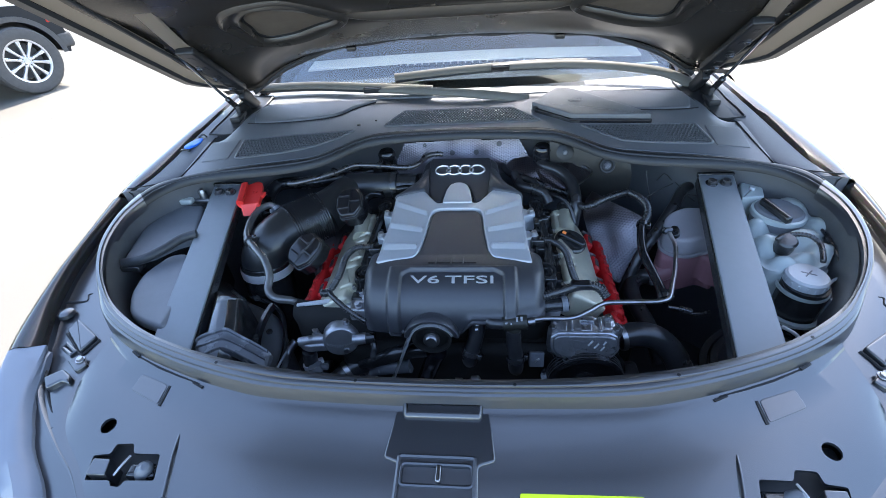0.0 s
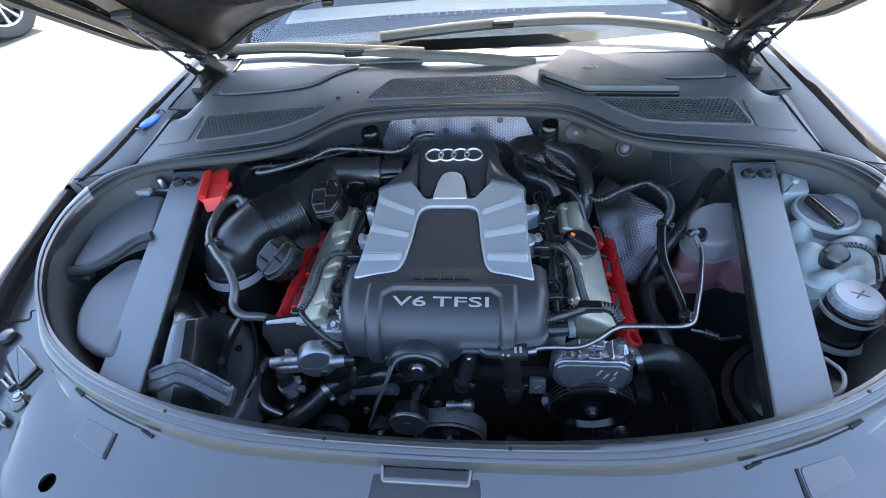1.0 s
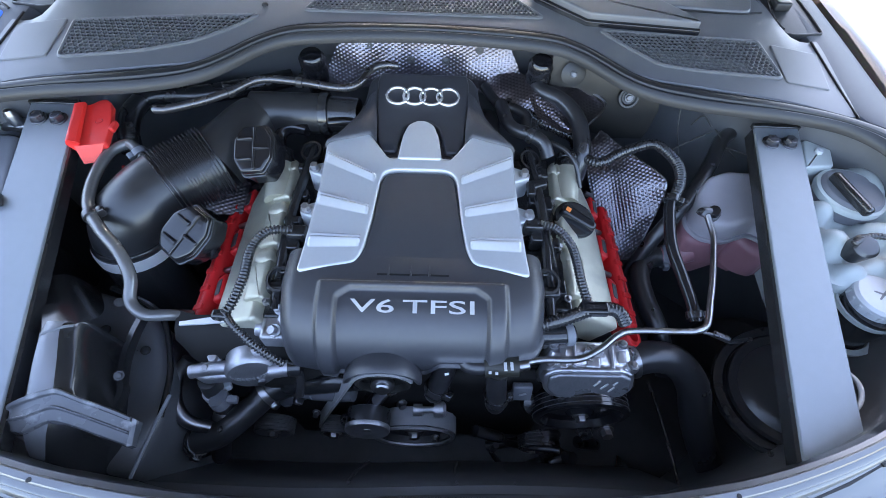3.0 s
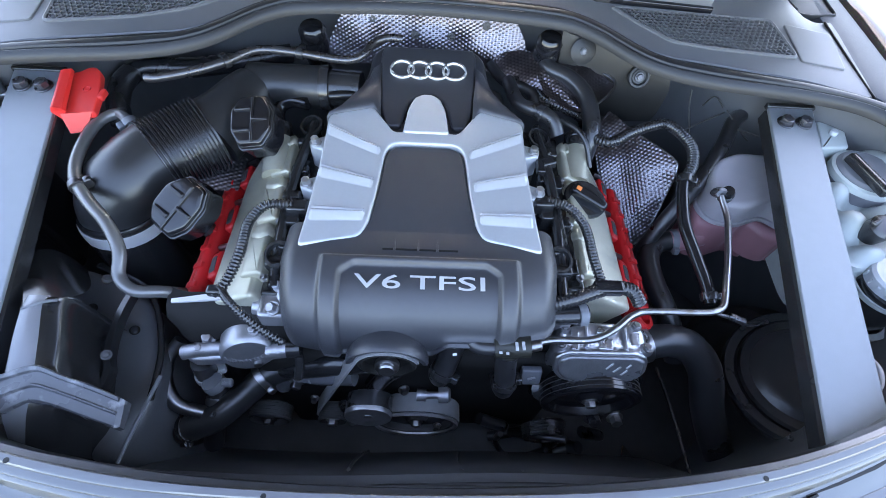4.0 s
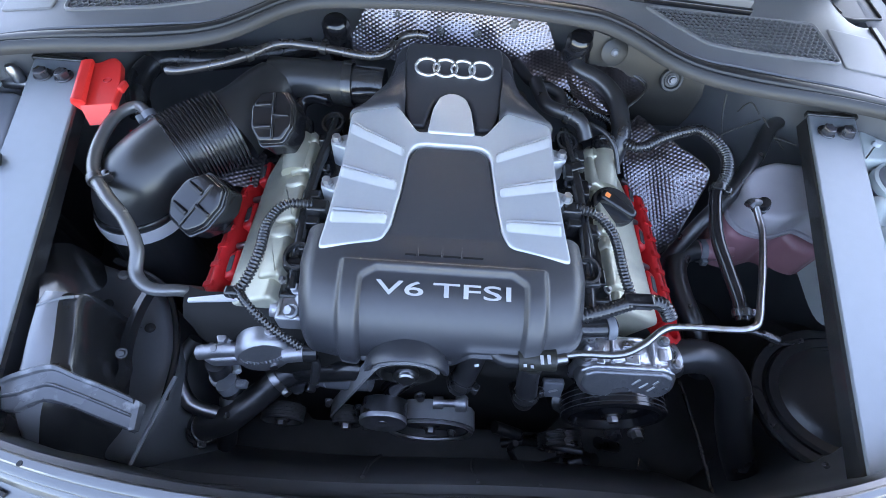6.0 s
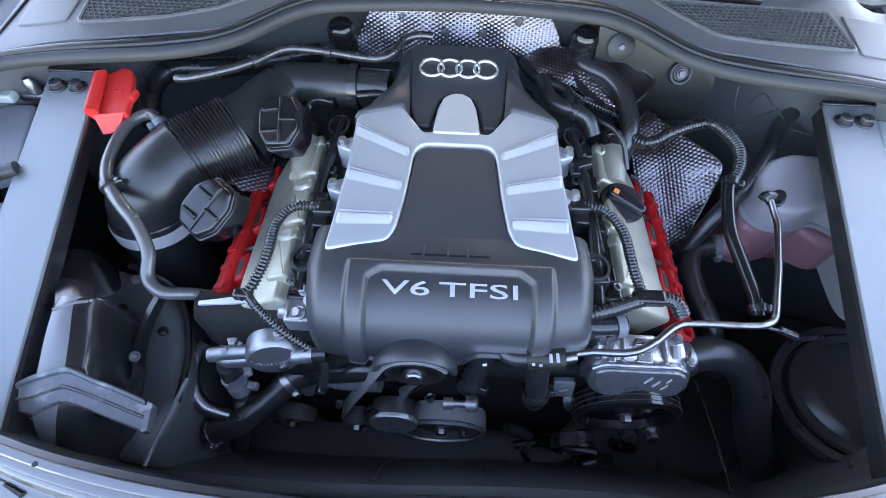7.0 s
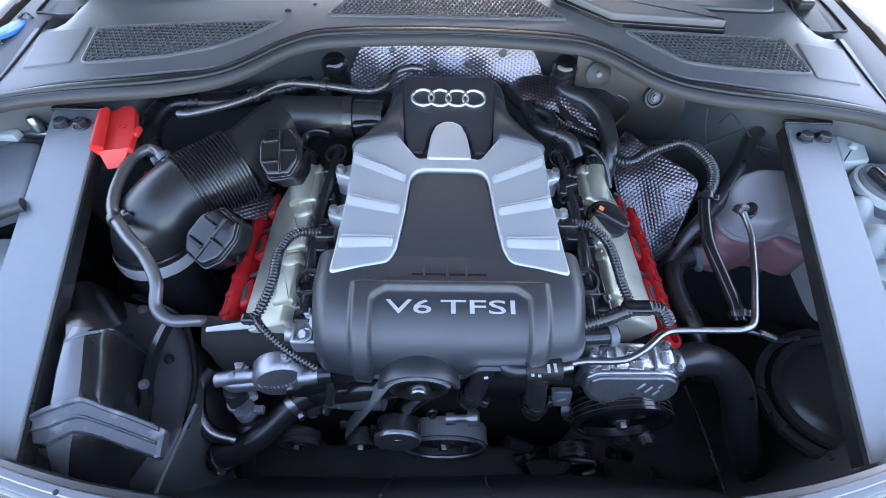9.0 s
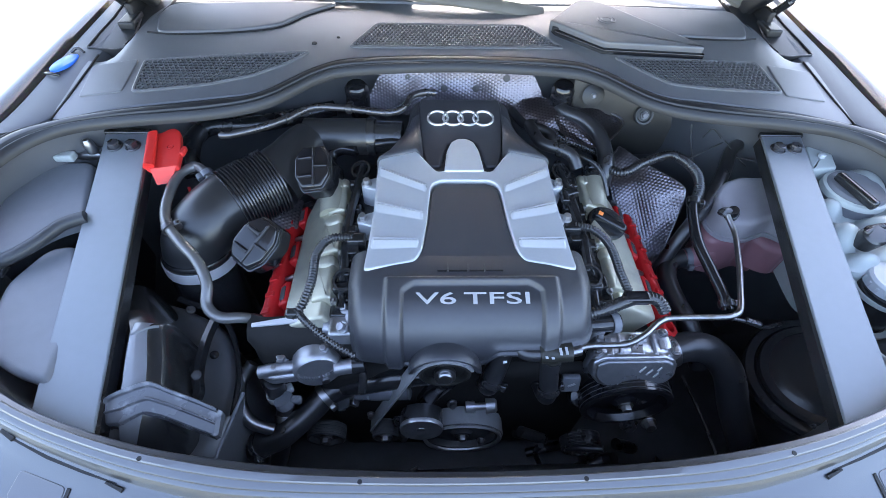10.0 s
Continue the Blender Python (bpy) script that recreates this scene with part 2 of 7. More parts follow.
def tube(pts, r, n=12, k=8, rib=0.0, pitch=0.006, smoothpath=True, step=None, flat=1.0):
    """A hose along pts; rib: height of its corrugations."""
    p = spline(pts, k) if smoothpath else [Vector(q) for q in pts]
    if rib:
        p = resample(p, pitch / 4)
    elif step:
        p = resample(p, step)
    t0 = (p[1] - p[0]).normalized()
    u = t0.orthogonal().normalized()
    secs = []
    for i, q in enumerate(p):
        t = (p[min(i + 1, len(p) - 1)] - p[max(i - 1, 0)]).normalized()
        u = (u - t * u.dot(t)).normalized()
        w = t.cross(u)
        rr = r(i / (len(p) - 1)) if callable(r) else r
        if rib:
            rr += rib * (1 if i % 4 in (1, 2) else 0)
        secs.append([q + u * math.cos(2 * math.pi * j / n) * rr + w * math.sin(2 * math.pi * j / n) * rr * flat for j in range(n)])
    return rings(secs)


def lathe(profile, n=28, m=None):
    """Turn (radius, height) points about z, then place by m."""
    secs = [[(r * math.cos(2 * math.pi * j / n), r * math.sin(2 * math.pi * j / n), z) for j in range(n)] for r, z in profile]
    if min(profile[0][0], profile[-1][0]) > .002:
        g = rings(secs + secs[:1], cap=False)       # an open ring: its section closes on itself
    else:
        g = rings(secs)
    return moved(g, m) if m else g


def axis(at, way, spin=0.0):
    """A frame at a point whose z runs along way."""
    return Matrix.Translation(at) @ Vector(way).to_track_quat("Z", "Y").to_matrix().to_4x4() @ pose(0, 0, 0, 0, 0, spin)


def inset(poly, d):
    n, out = len(poly), []
    area = sum(poly[i][0] * poly[(i + 1) % n][1] - poly[(i + 1) % n][0] * poly[i][1] for i in range(n))
    sgn = 1 if area > 0 else -1
    for i in range(n):
        a, b, c = Vector(poly[i - 1][:2]), Vector(poly[i][:2]), Vector(poly[(i + 1) % n][:2])
        e, f = (b - a), (c - b)
        if e.length < 1e-7 or f.length < 1e-7:
            out.append(tuple(b))
            continue
        e.normalize(), f.normalize()
        n1, n2 = Vector((-e.y, e.x)) * sgn, Vector((-f.y, f.x)) * sgn
        out.append(tuple(b + (n1 + n2) * d / max(0.6, 1 + n1.dot(n2))))
    if d > 0:
        # corners that turned inside out close to a point
        bad = [(Vector(out[(i + 1) % n]) - Vector(out[i])).dot(Vector(poly[(i + 1) % n][:2]) - Vector(poly[i][:2])) < 0 for i in range(n)]
        start = next((i for i in range(n) if not bad[i]), None)
        if start is not None:
            run = []
            for k in range(1, n + 1):
                i = (start + k) % n
                if bad[i]:
                    run = run or [i]
                    run.append((i + 1) % n)
                elif run:
                    c = sum((Vector(out[j]) for j in run), Vector((0, 0))) / len(run)
                    for j in run:
                        out[j] = tuple(c)
                    run = []
    return out


def rounded(poly, r=0.01, k=4):
    """Corners of a polygon rounded off."""
    out, n = [], len(poly)
    for i in range(n):
        a, b, c = Vector(poly[i - 1][:2]), Vector(poly[i][:2]), Vector(poly[(i + 1) % n][:2])
        d1, d2 = min(r, (a - b).length * 0.45), min(r, (c - b).length * 0.45)
        p, q = b + (a - b).normalized() * d1, b + (c - b).normalized() * d2
        for j in range(k + 1):
            t = j / k
            out.append(tuple(p * (1 - t) ** 2 + b * 2 * t * (1 - t) + q * t * t))
    return out


def prism(poly, z0, z1, bev=0.004, seg=3, floor=True):
    """A flat piece: polygon from z0 up to z1 (numbers, or heights by (x, y)), its top edge rounded."""
    f0 = z0 if callable(z0) else (lambda x, y: z0)
    f1 = z1 if callable(z1) else (lambda x, y: z1)
    secs = [[(x, y, f0(x, y)) for x, y in poly]]
    for j in range(seg + 1):
        a = math.pi / 2 * j / seg
        q = inset(poly, bev * (1 - math.cos(a)))
        secs.append([(x, y, f1(x, y) - bev * (1 - math.sin(a))) for x, y in q])
    secs.append([(x, y, f1(x, y)) for x, y in inset(poly, bev * 1.25 + .0003)])
    return rings(secs)


def box(x0, y0, z0, x1, y1, z1, bev=0.004, r=0.004):
    """A box with rounded edges all round."""
    poly = rounded([(x0, y0), (x1, y0), (x1, y1), (x0, y1)], max(r, bev), 3)
    steps = [math.pi / 2 * j / 3 for j in range(4)]
    secs = [[(x, y, z0 + bev * (1 - math.cos(a))) for x, y in inset(poly, bev * (1 - math.sin(a)))] for a in steps]
    secs += [[(x, y, z1 - bev * (1 - math.sin(a))) for x, y in inset(poly, bev * (1 - math.cos(a)))] for a in steps]
    secs.append([(x, y, z1) for x, y in inset(poly, bev * 1.25 + .0002)])
    secs.insert(0, [(x, y, z0) for x, y in inset(poly, bev * 1.25 + .0002)])
    return rings(secs)


def oriented_box(size, m, bev=0.003):
    sx, sy, sz = size
    return moved(box(-sx / 2, -sy / 2, -sz / 2, sx / 2, sy / 2, sz / 2, bev, bev), m)


def hexbolt(at, way=(0, 0, 1), r=0.008, h=0.007, washer=1.45):
    m = axis(at, way)
    w = lathe([(0.0005, 0), (r * washer, 0), (r * washer, 0.0012), (r * washer * 0.95, 0.002), (r * 0.8, 0.002)], 20, m)
    hx = moved(prism([(r * math.cos(i * math.pi / 3), r * math.sin(i * math.pi / 3)) for i in range(6)], 0.0015, h, r * 0.16, 2), m)
    return join(w, hx)


def clamp_ring(at, way, r, w=0.012, lug=True):
    m = axis(at, way)
    g = lathe([(r, -w / 2), (r + 0.0025, -w / 2), (r + 0.003, 0), (r + 0.0025, w / 2), (r, w / 2)], 24, m)
    if lug:
        g = join(g, moved(box(r - 0.001, -0.008, -w / 2, r + 0.01, 0.008, w / 2, 0.002), m))
    return g


def inside(x, y, poly):
    c = False
    for i in range(len(poly)):
        (x1, y1), (x2, y2) = poly[i - 1][:2], poly[i][:2]
        if (y1 > y) != (y2 > y) and x < (x2 - x1) * (y - y1) / (y2 - y1) + x1:
            c = not c
    return c


def honeycomb(poly, zf, px, py, wall=0.32, deep=0.006):
    """A grille: hexagonal holes with walls, filling a polygon."""
    xs, ys = [p[0] for p in poly], [p[1] for p in poly]
    vs, fs = [], []
    row = 0
    y = min(ys)
    while y < max(ys):
        x = min(xs) + (px / 2 if row % 2 else 0)
        while x < max(xs):
            if inside(x, y, poly):
                k = len(vs)
                for s, dz in ((0.585, 0), (0.585 * (1 - wall), 0), (0.585 * (1 - wall), -deep)):
                    for j in range(6):
                        a = math.pi / 6 + j * math.pi / 3
                        qx, qy = x + px * s * math.cos(a), y + py * 1.155 * s * math.sin(a)
                        vs.append((qx, qy, zf(qx, qy) + dz))
                for j in range(6):
                    b = (j + 1) % 6
                    fs += [(k + j, k + b, k + 6 + b, k + 6 + j), (k + 6 + j, k + 6 + b, k + 12 + b, k + 12 + j)]
            x += px
        y += py * 0.866 * 1.155 * 0.866
        row += 1
    return vs, fs


def strip(poly, w, h, zf):
    """A raised border along a closed polygon."""
    q = inset(poly, w)
    mid = inset(poly, w / 2)
    secs = [[(x, y, zf(x, y) - 0.004) for x, y in poly], [(x, y, zf(x, y) + h * 0.7) for x, y in poly], [(x, y, zf(x, y) + h) for x, y in mid],
            [(x, y, zf(x, y) + h * 0.7) for x, y in q], [(x, y, zf(x, y) - 0.004) for x, y in q]]
    return rings(secs, cap=False)


def half_loop(half):
    """A closed outline from its right half, front to back."""
    return [(x, y) for x, y in half] + [(-x, y) for x, y in half[-2:0:-1]]


def lettering(text, size, m, depth=0.001):
    cu = bpy.data.curves.new("text", "FONT")
    cu.body, cu.size, cu.extrude, cu.align_x, cu.resolution_u, cu.offset = text, size, depth, "CENTER", 3, .00008
    ob = bpy.data.objects.new("text", cu)
    scene.collection.objects.link(ob)
    me = bpy.data.meshes.new_from_object(ob.evaluated_get(bpy.context.evaluated_depsgraph_get()))
    g = [tuple(m @ v.co) for v in me.vertices], [tuple(p.vertices) for p in me.polygons]
    bpy.data.objects.remove(ob)
    bpy.data.meshes.remove(me)
    bpy.data.curves.remove(cu)
    return g


dz = lambda off: (lambda x, y: deck(y, off))


# ---- setting ----
def grid_sheet(x0, y0, x1, y1, n, z):
    vs = [(x0 + (x1 - x0) * i / n, y0 + (y1 - y0) * j / n, z) for j in range(n + 1) for i in range(n + 1)]
    return vs, [(j * (n + 1) + i, j * (n + 1) + i + 1, (j + 1) * (n + 1) + i + 1, (j + 1) * (n + 1) + i) for j in range(n) for i in range(n)]


tagged(part("ground", grid_sheet(-400, -400, 400, 400, 8, 0.0), "concrete"), "pale sunlit concrete car park", "ground", kind="structure")
for k in range(4):
    a, b = Vector((-4.30 - 2.75 * k * 0.95, 5.06 + 2.75 * k * 0.31, 0)), Vector((-5.7 - 2.75 * k * 0.95, 0.6 + 2.75 * k * 0.31, 0))
    w = Vector((0.05, -0.016, 0))
    g = rings([[a - w, a + w, b + w, b - w], [p + Vector((0, 0, 0.004)) for p in (a - w, a + w, b + w, b - w)]])
    part("road_marking", g, "line", None, "white painted parking bay line", kind="structure", category="road marking")

# ---- body shell ----
SEAL_IN = [(0, .478), (.19, .484), (.34, .50), (.45, .522), (.56, .558), (.65, .607), (.71, .655), (.765, .722), (.805, .805),
           (.818, .90), (.79, .985), (.735, 1.035), (.64, 1.06), (.475, 1.083), (.375, 1.117), (.285, 1.192), (.21, 1.218), (0, 1.232)]
SEAL_OUT = [(0, .451), (.25, .457), (.37, .473), (.48, .502), (.59, .543), (.68, .597), (.745, .67), (.80, .745), (.838, .83),
            (.85, .93), (.825, 1.025), (.75, 1.065), (.648, 1.097), (.48, 1.128), (.395, 1.15), (.295, 1.232), (.205, 1.263), (0, 1.272)]
body = thing("car_body", (0, 1.0, 0.0), "dark metallic saloon body with its engine bay open", "car")


def seal_loop(dx=0.0):
    a = spline([(x, y, 0) for x, y in half_loop(SEAL_IN)], 8, True)
    b = spline([(x, y, 0) for x, y in half_loop(SEAL_OUT)], 8, True)
    return a, b


sa, sb = seal_loop()
secs = []
for t, h in ((-.25, -.03), (-.12, -.006), (.0, .001), (.13, .0045), (.16, .0040), (.18, .0008), (.25, .0008), (.28, .0062), (.34, .0082), (.5, .0095), (.62, .0086), (.65, .0070), (.67, .0030), (.74, .0030), (.77, .0070), (.82, .0074), (.92, .004), (1.0, -.003), (1.02, -.010)):
    ring = []
    for p, q in zip(sa, sb):
        v = q.lerp(p, t)
        ring.append((v.x, v.y, deck(v.y, h)))
    secs.append(ring)
front_ids = [i for i in range(-len(sa) // 2, len(sa) // 2) if sa[i].y < .965]
rear_ids = [i for i in range(len(sa)) if i >= front_ids[-1] and i <= len(sa) + front_ids[0]]
rim_secs = []
for t, h in ((-.25, -.03), (-.12, -.008), (-.02, -.001), (.05, .0002), (.12, .0008), (.15, .0048), (.20, .0056), (.38, .0062), (.41, .0086), (.46, .0096), (.66, .0098), (.70, .0090), (.72, .0070), (.75, .0066), (.92, .0052), (.97, .001), (1.0, -.006), (1.01, -.02)):
    rim_secs.append([(v.x, v.y, deck(v.y, h)) for v in [q.lerp(p, t) for p, q in zip(sa, sb)]])
part("front_rim", rings([[r[i] for i in front_ids] for r in rim_secs], False, False), "panel", body, "ridged grey-black rim along the front of the bay", smooth=28)
part("rubber_seal", rings([[r[i] for i in rear_ids] for r in secs], False, False), "seal", body, "black rubber weather strip along the rear of the bay", smooth=28)
for x in (-.146, .108, .365, -.40, .60):
    q = min(((sb[i].lerp(sa[i], .5)) for i in range(len(sb)) if sb[i].y < .7), key=lambda v: abs(v.x - x))
    part("drain_hole", lathe([(.0005, .0), (.0028, .0), (.0028, .0012), (.0005, .0012)], 10, Matrix.Translation((q.x, q.y, deck(q.y, .009)))), "ink", body)

# tub below the seal
TUB = [(0, .474), (.34, .495), (.56, .553), (.70, .645), (.79, .77), (.825, .90), (.80, 1.0), (.74, 1.06), (.60, 1.16), (.52, 1.27), (.3, 1.30), (0, 1.305)]
tl = spline([(x, y, 0) for x, y in half_loop(TUB)], 6, True)
cx = Vector((0, .9, 0))
secs = []
for s, z in ((1.0, -.004), (.995, -.05), (.985, -.16), (.97, -.30), (.95, -.46), (.94, -.60), (.94, -.625)):
    secs.append([((p.x - cx.x) * s, cx.y + (p.y - cx.y) * (s if p.y < 1.1 else 1), deck(min(p.y, 1.1), z) if z > -.03 else deck(.9, z)) for p in tl])
part("inner_wing", rings(secs, cap=False), "liner", body, "sooty black inner wing and firewall", smooth=50)
part("undertray", prism([(p.x * 1.04, .9 + (p.y - .9) * 1.04) for p in tl], .30, .345, .004), "dark", body, "black undertray")
# ledge that carries the rear of the seal, over the firewall
led = [(.85, 1.02), (.76, 1.07), (.64, 1.10), (.48, 1.13), (.39, 1.16), (.30, 1.24), (.2, 1.268), (0, 1.275)]
le = spline([(x, y, 0) for x, y in led] + [(-x, y, 0) for x, y in led[-2::-1]], 6)
part("scuttle_flange", rings([[(p.x, p.y, deck(p.y, -.006)) for p in le], [(p.x, p.y, deck(p.y, -.03)) for p in le], [(p.x * .99, 1.31, deck(1.2, -.05)) for p in le]], False, False), "matt", body)

# wings and nose: inner ledge edge and crown, back to front
WING = [((.74, 1.75), (.80, 1.76)), ((.748, 1.55), (.842, 1.56)), ((.758, 1.30), (.888, 1.31)), ((.768, 1.10), (.918, 1.11)), ((.832, 1.015), (.915, 1.0)), ((.848, .92), (.905, .88)),
        ((.828, .80), (.893, .76)), ((.77, .70), (.875, .64)), ((.67, .585), (.85, .54)), ((.682, .48), (.805, .435)), ((.652, .405), (.755, .35)),
        ((.585, .347), (.695, .285)), ((.50, .275), (.60, .205)), ((.30, .21), (.35, .135)), ((0, .19), (0, .11))]


def wing(lo, hi):
    a = spline([(*p, 0) for p, q in WING], 5)[lo * 5:hi * 5 + 1]
    b = spline([(*q, 0) for p, q in WING], 5)[lo * 5:hi * 5 + 1]
    return a, b


def skin(lo, hi, prof):
    a, b = wing(lo, hi)
    out = []
    for i, (p, q) in enumerate(zip(a, b)):
        n = (q - p).normalized()
        front = max(0.0, min(1.0, (.75 - q.y) / .5))
        ring = []
        for t, dx, h in (prof(i / (len(a) - 1)) if callable(prof) else prof):
            v = p.lerp(q, t) + n * dx
            ring.append((v.x, v.y, deck(v.y, h - .02 * front * (t > .7))))
        out.append(ring)
    return rings(out, False, False)


LEDGE = [(-.10, 0, -.062), (-.02, 0, -.046), (.04, 0, -.044), (.5, 0, -.050), (.74, 0, -.05), (.78, 0, -.04)]
CROWN = [(.77, 0, -.05), (.78, 0, -.028), (.82, 0, -.021), (.92, 0, -.015), (1, 0, -.014), (1, .014, -.019), (1, .026, -.034), (1, .035, -.075), (1, .042, -.20), (1, .045, -.35), (1, .03, -.55), (1, .0, -.72)]


def lens_profile(e):
    """The headlight widens inward away from the wing."""
    t0 = .70 - .27 * min(1, e / .45)
    return [(t0, 0, -.054), (t0 + .012, 0, -.042), (t0 + .03, 0, -.040), ((t0 + .7) / 2, 0, -.034), (.70, 0, -.030), (.86, 0, -.020), (1, 0, -.016)] + CROWN[5:]


LEDGE_REAR = [(-.10, 0, -.021), (-.02, 0, -.006), (.04, 0, -.004), (.5, 0, -.007), (.545, 0, -.010), (.55, 0, -.03)]
CROWN_REAR = [(.55, 0, -.03), (.56, 0, -.012), (.62, 0, -.005), (.75, 0, -.003), (.9, 0, -.006), (1, 0, -.014), (1, .012, -.024), (1, .024, -.045), (1, .035, -.085), (1, .042, -.20), (1, .045, -.35), (1, .03, -.55), (1, .0, -.72)]
for sgn in (1, -1):
    fx = (lambda g: g) if sgn > 0 else mirrored
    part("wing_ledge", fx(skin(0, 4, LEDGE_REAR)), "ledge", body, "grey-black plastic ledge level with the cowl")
    part("wing_ledge", fx(skin(4, 14, LEDGE)), "panel", body, "grey-black plastic ledge inside the wing")
    part("ledge_end", fx(rings([[(x, y, deck(y, h)) for x, y in ((.824, 1.017), (.835, 1.0165), (.86, 1.013), (.90, 1.006))] for h in (-.003, -.052)], False, False)), "cowl", body)
    part("ledge_seam", fx(tube([(x, y, deck(y, -.0032)) for x, y in ((.757, 1.058), (.790, 1.047), (.838, 1.033), (.895, 1.02))], .0016, 6, 4)), "ink", body, "dark joint across the ledge")
    part("wing_panel", fx(skin(0, 4, CROWN_REAR)), "paint", body, "dark metallic painted wing")
    part("wing_panel", fx(skin(4, 8, CROWN)), "paint", body, "dark metallic painted wing")
    part("headlight", fx(skin(8, 12, lens_profile)), "lens", body, "pale headlight lens at the corner")
    part("bumper", fx(skin(12, 14, CROWN)), "paint", body)
    a, b = wing(0, 12)
    # fittings moulded into the ledge at the corner
    lz = lambda off: (lambda x, y: deck(y, -.047 + off))
    part("ledge_box", fx(prism(rounded([(0.785, 0.595), (0.779, 0.622), (0.710, 0.581), (0.724, 0.547)], .004), lz(-.01), lz(.010), .003)), "panel", body, "raised box on the ledge")
    # black line drawn as the box's shadow along two of its edges
    part("box_shadow_line", fx(tube([(x, y, deck(y, -.0455)) for x, y in [(0.787, 0.592), (0.754, 0.568), (0.723, 0.545), (0.713, 0.561), (0.704, 0.578)]], .0032, 6, 4)), "ink", body)
    lp = part("clip_loop", fx(strip([(0.773, 0.555), (0.769, 0.571), (0.734, 0.551), (0.741, 0.538)], .006, .007, lz(0))), "panel", body, "moulded clip loop")
    part("clip_hole", fx(prism([(0.769, 0.554), (0.765, 0.566), (0.738, 0.551), (0.745, 0.543)], lz(-.01), lz(.0015), .0003)), "ink", lp)
    tb = part("tab", fx(prism(rounded([(0.735, 0.525), (0.718, 0.542), (0.689, 0.519), (0.703, 0.503)], .004), lz(-.01), lz(.009), .003)), "panel", body, "screwed tab on the ledge")
    part("screw", fx(hexbolt((0.708, 0.527, deck(0.527, -.038)), (0, 0, 1), .006, .006)), "steel", tb)
    arm_ = part("clip_arm", fx(prism(rounded([(0.756, 0.489), (0.728, 0.507), (0.701, 0.492), (0.696, 0.477), (0.716, 0.482), (0.735, 0.466)], .006), lz(-.01), lz(.012), .004)), "panel", body, "curved clip arm on the ledge")
    part("post", fx(lathe([(.0005, 0), (.016, 0), (.015, .008), (.009, .012), (.0005, .012)], 20, Matrix.Translation((0.824, 0.641, deck(0.641, -.048))))), "panel", body)
    # flat black plate paints the shade of the gap, nothing is cut
    part("cavity", fx(prism(rounded([(0.882, 0.624), (0.870, 0.665), (0.836, 0.645), (0.853, 0.615)], .006), lz(-.012), lz(.003), .0005)), "ink", body, "black plate for the shaded gap at the wing corner")
    part("groove", fx(tube([(x, y, deck(y, -.049)) for x, y in [(0.853, 0.601), (0.771, 0.504), (0.709, 0.439), (0.633, 0.377), (0.581, 0.340), (0.545, 0.305)]], .0032, 6, 5, flat=.7)), "ink", body, "dark groove along the headlight")
    part("edge_strip", fx(tube([(x + .012, y - .004, deck(y, -.052)) for x, y in [(0.853, 0.601), (0.771, 0.504), (0.709, 0.439), (0.633, 0.377), (0.581, 0.340), (0.545, 0.305)]], .0085, 8, 5, flat=.6)), "panel", body, "raised edge strip along the headlight")
    part("hook_slot", fx(tube([(x, y, deck(y, -.048)) for x, y in [(0.679, 0.400), (0.668, 0.411), (0.663, 0.415), (0.656, 0.405), (0.637, 0.387), (0.623, 0.376)]], .003, 6, 4, flat=.6)), "ink", body)
    part("hook_slot", fx(tube([(x, y, deck(y, -.048)) for x, y in [(0.868, 0.669), (0.840, 0.675), (0.804, 0.678), (0.811, 0.695), (0.803, 0.698)]], .0026, 6, 4, flat=.6)), "ink", body)
    # drain slot at the wing seam
    part("slot", fx(prism(rounded([(.838, 1.018), (.858, 1.01), (.862, 1.02), (.842, 1.028)], .004), dz(-.06), dz(-.040), .001)), "dark", body)
part("oval_plug", moved(lathe([(.0005, 0), (1, 0), (1, .004), (.9, .0055), (.0005, .006)], 24), Matrix.Translation((-.812, 1.242, deck(1.242, -.0065))) @ pose(0, 0, 0, 0, 0, -14) @ Matrix.Diagonal((.017, .036, 1, 1))), "blue", body, "bright blue oval plug")
part("plug_clip", tube([(-.836, 1.208, deck(1.21, -.005)), (-.820, 1.200, deck(1.20, .001)), (-.806, 1.204, deck(1.20, -.005))], .003), "black", body)
part("plug_clip", tube([(-.816, 1.280, deck(1.28, -.005)), (-.802, 1.285, deck(1.285, .001)), (-.788, 1.278, deck(1.28, -.005))], .003), "black", body)

# plain sides and wheels that close the car behind the bay
for s in (1, -1):
    fx = (lambda g: g) if s > 0 else mirrored
    part("side_panel", fx(rings([[(x * k, y, z) for k, z in ((.955, .96), (.985, .93), (1.0, .80), (1.005, .55), (.99, .25))] for x, y in ((.985, 1.74), (.99, 2.2), (.985, 2.9), (.95, 3.5), (.90, 3.75))], False, False)), "paint", body, "dark painted car side")
    for y in (.62, 3.25):
        part("tyre", fx(lathe([(.20, -.10), (.30, -.105), (.335, -.07), (.335, .07), (.30, .105), (.20, .10)], 36, axis((.80, y, .335), (1, 0, 0)))), "tyre", body)
part("roof_side", rings([[(x, y, z) for x, z in ((.64, 1.515), (.70, 1.47), (.80, 1.25), (.88, 1.02), (.935, .955))] for y in (2.36, 2.7, 3.1, 3.5)], False, False), "gloss", body, "dark side glass below the roof")
part("roof_side", rings([[(-x, y, z) for x, z in ((.64, 1.515), (.70, 1.47), (.80, 1.25), (.88, 1.02), (.935, .955))] for y in (2.36, 2.7, 3.1, 3.5)], False, False), "gloss", body, "dark side glass below the roof")
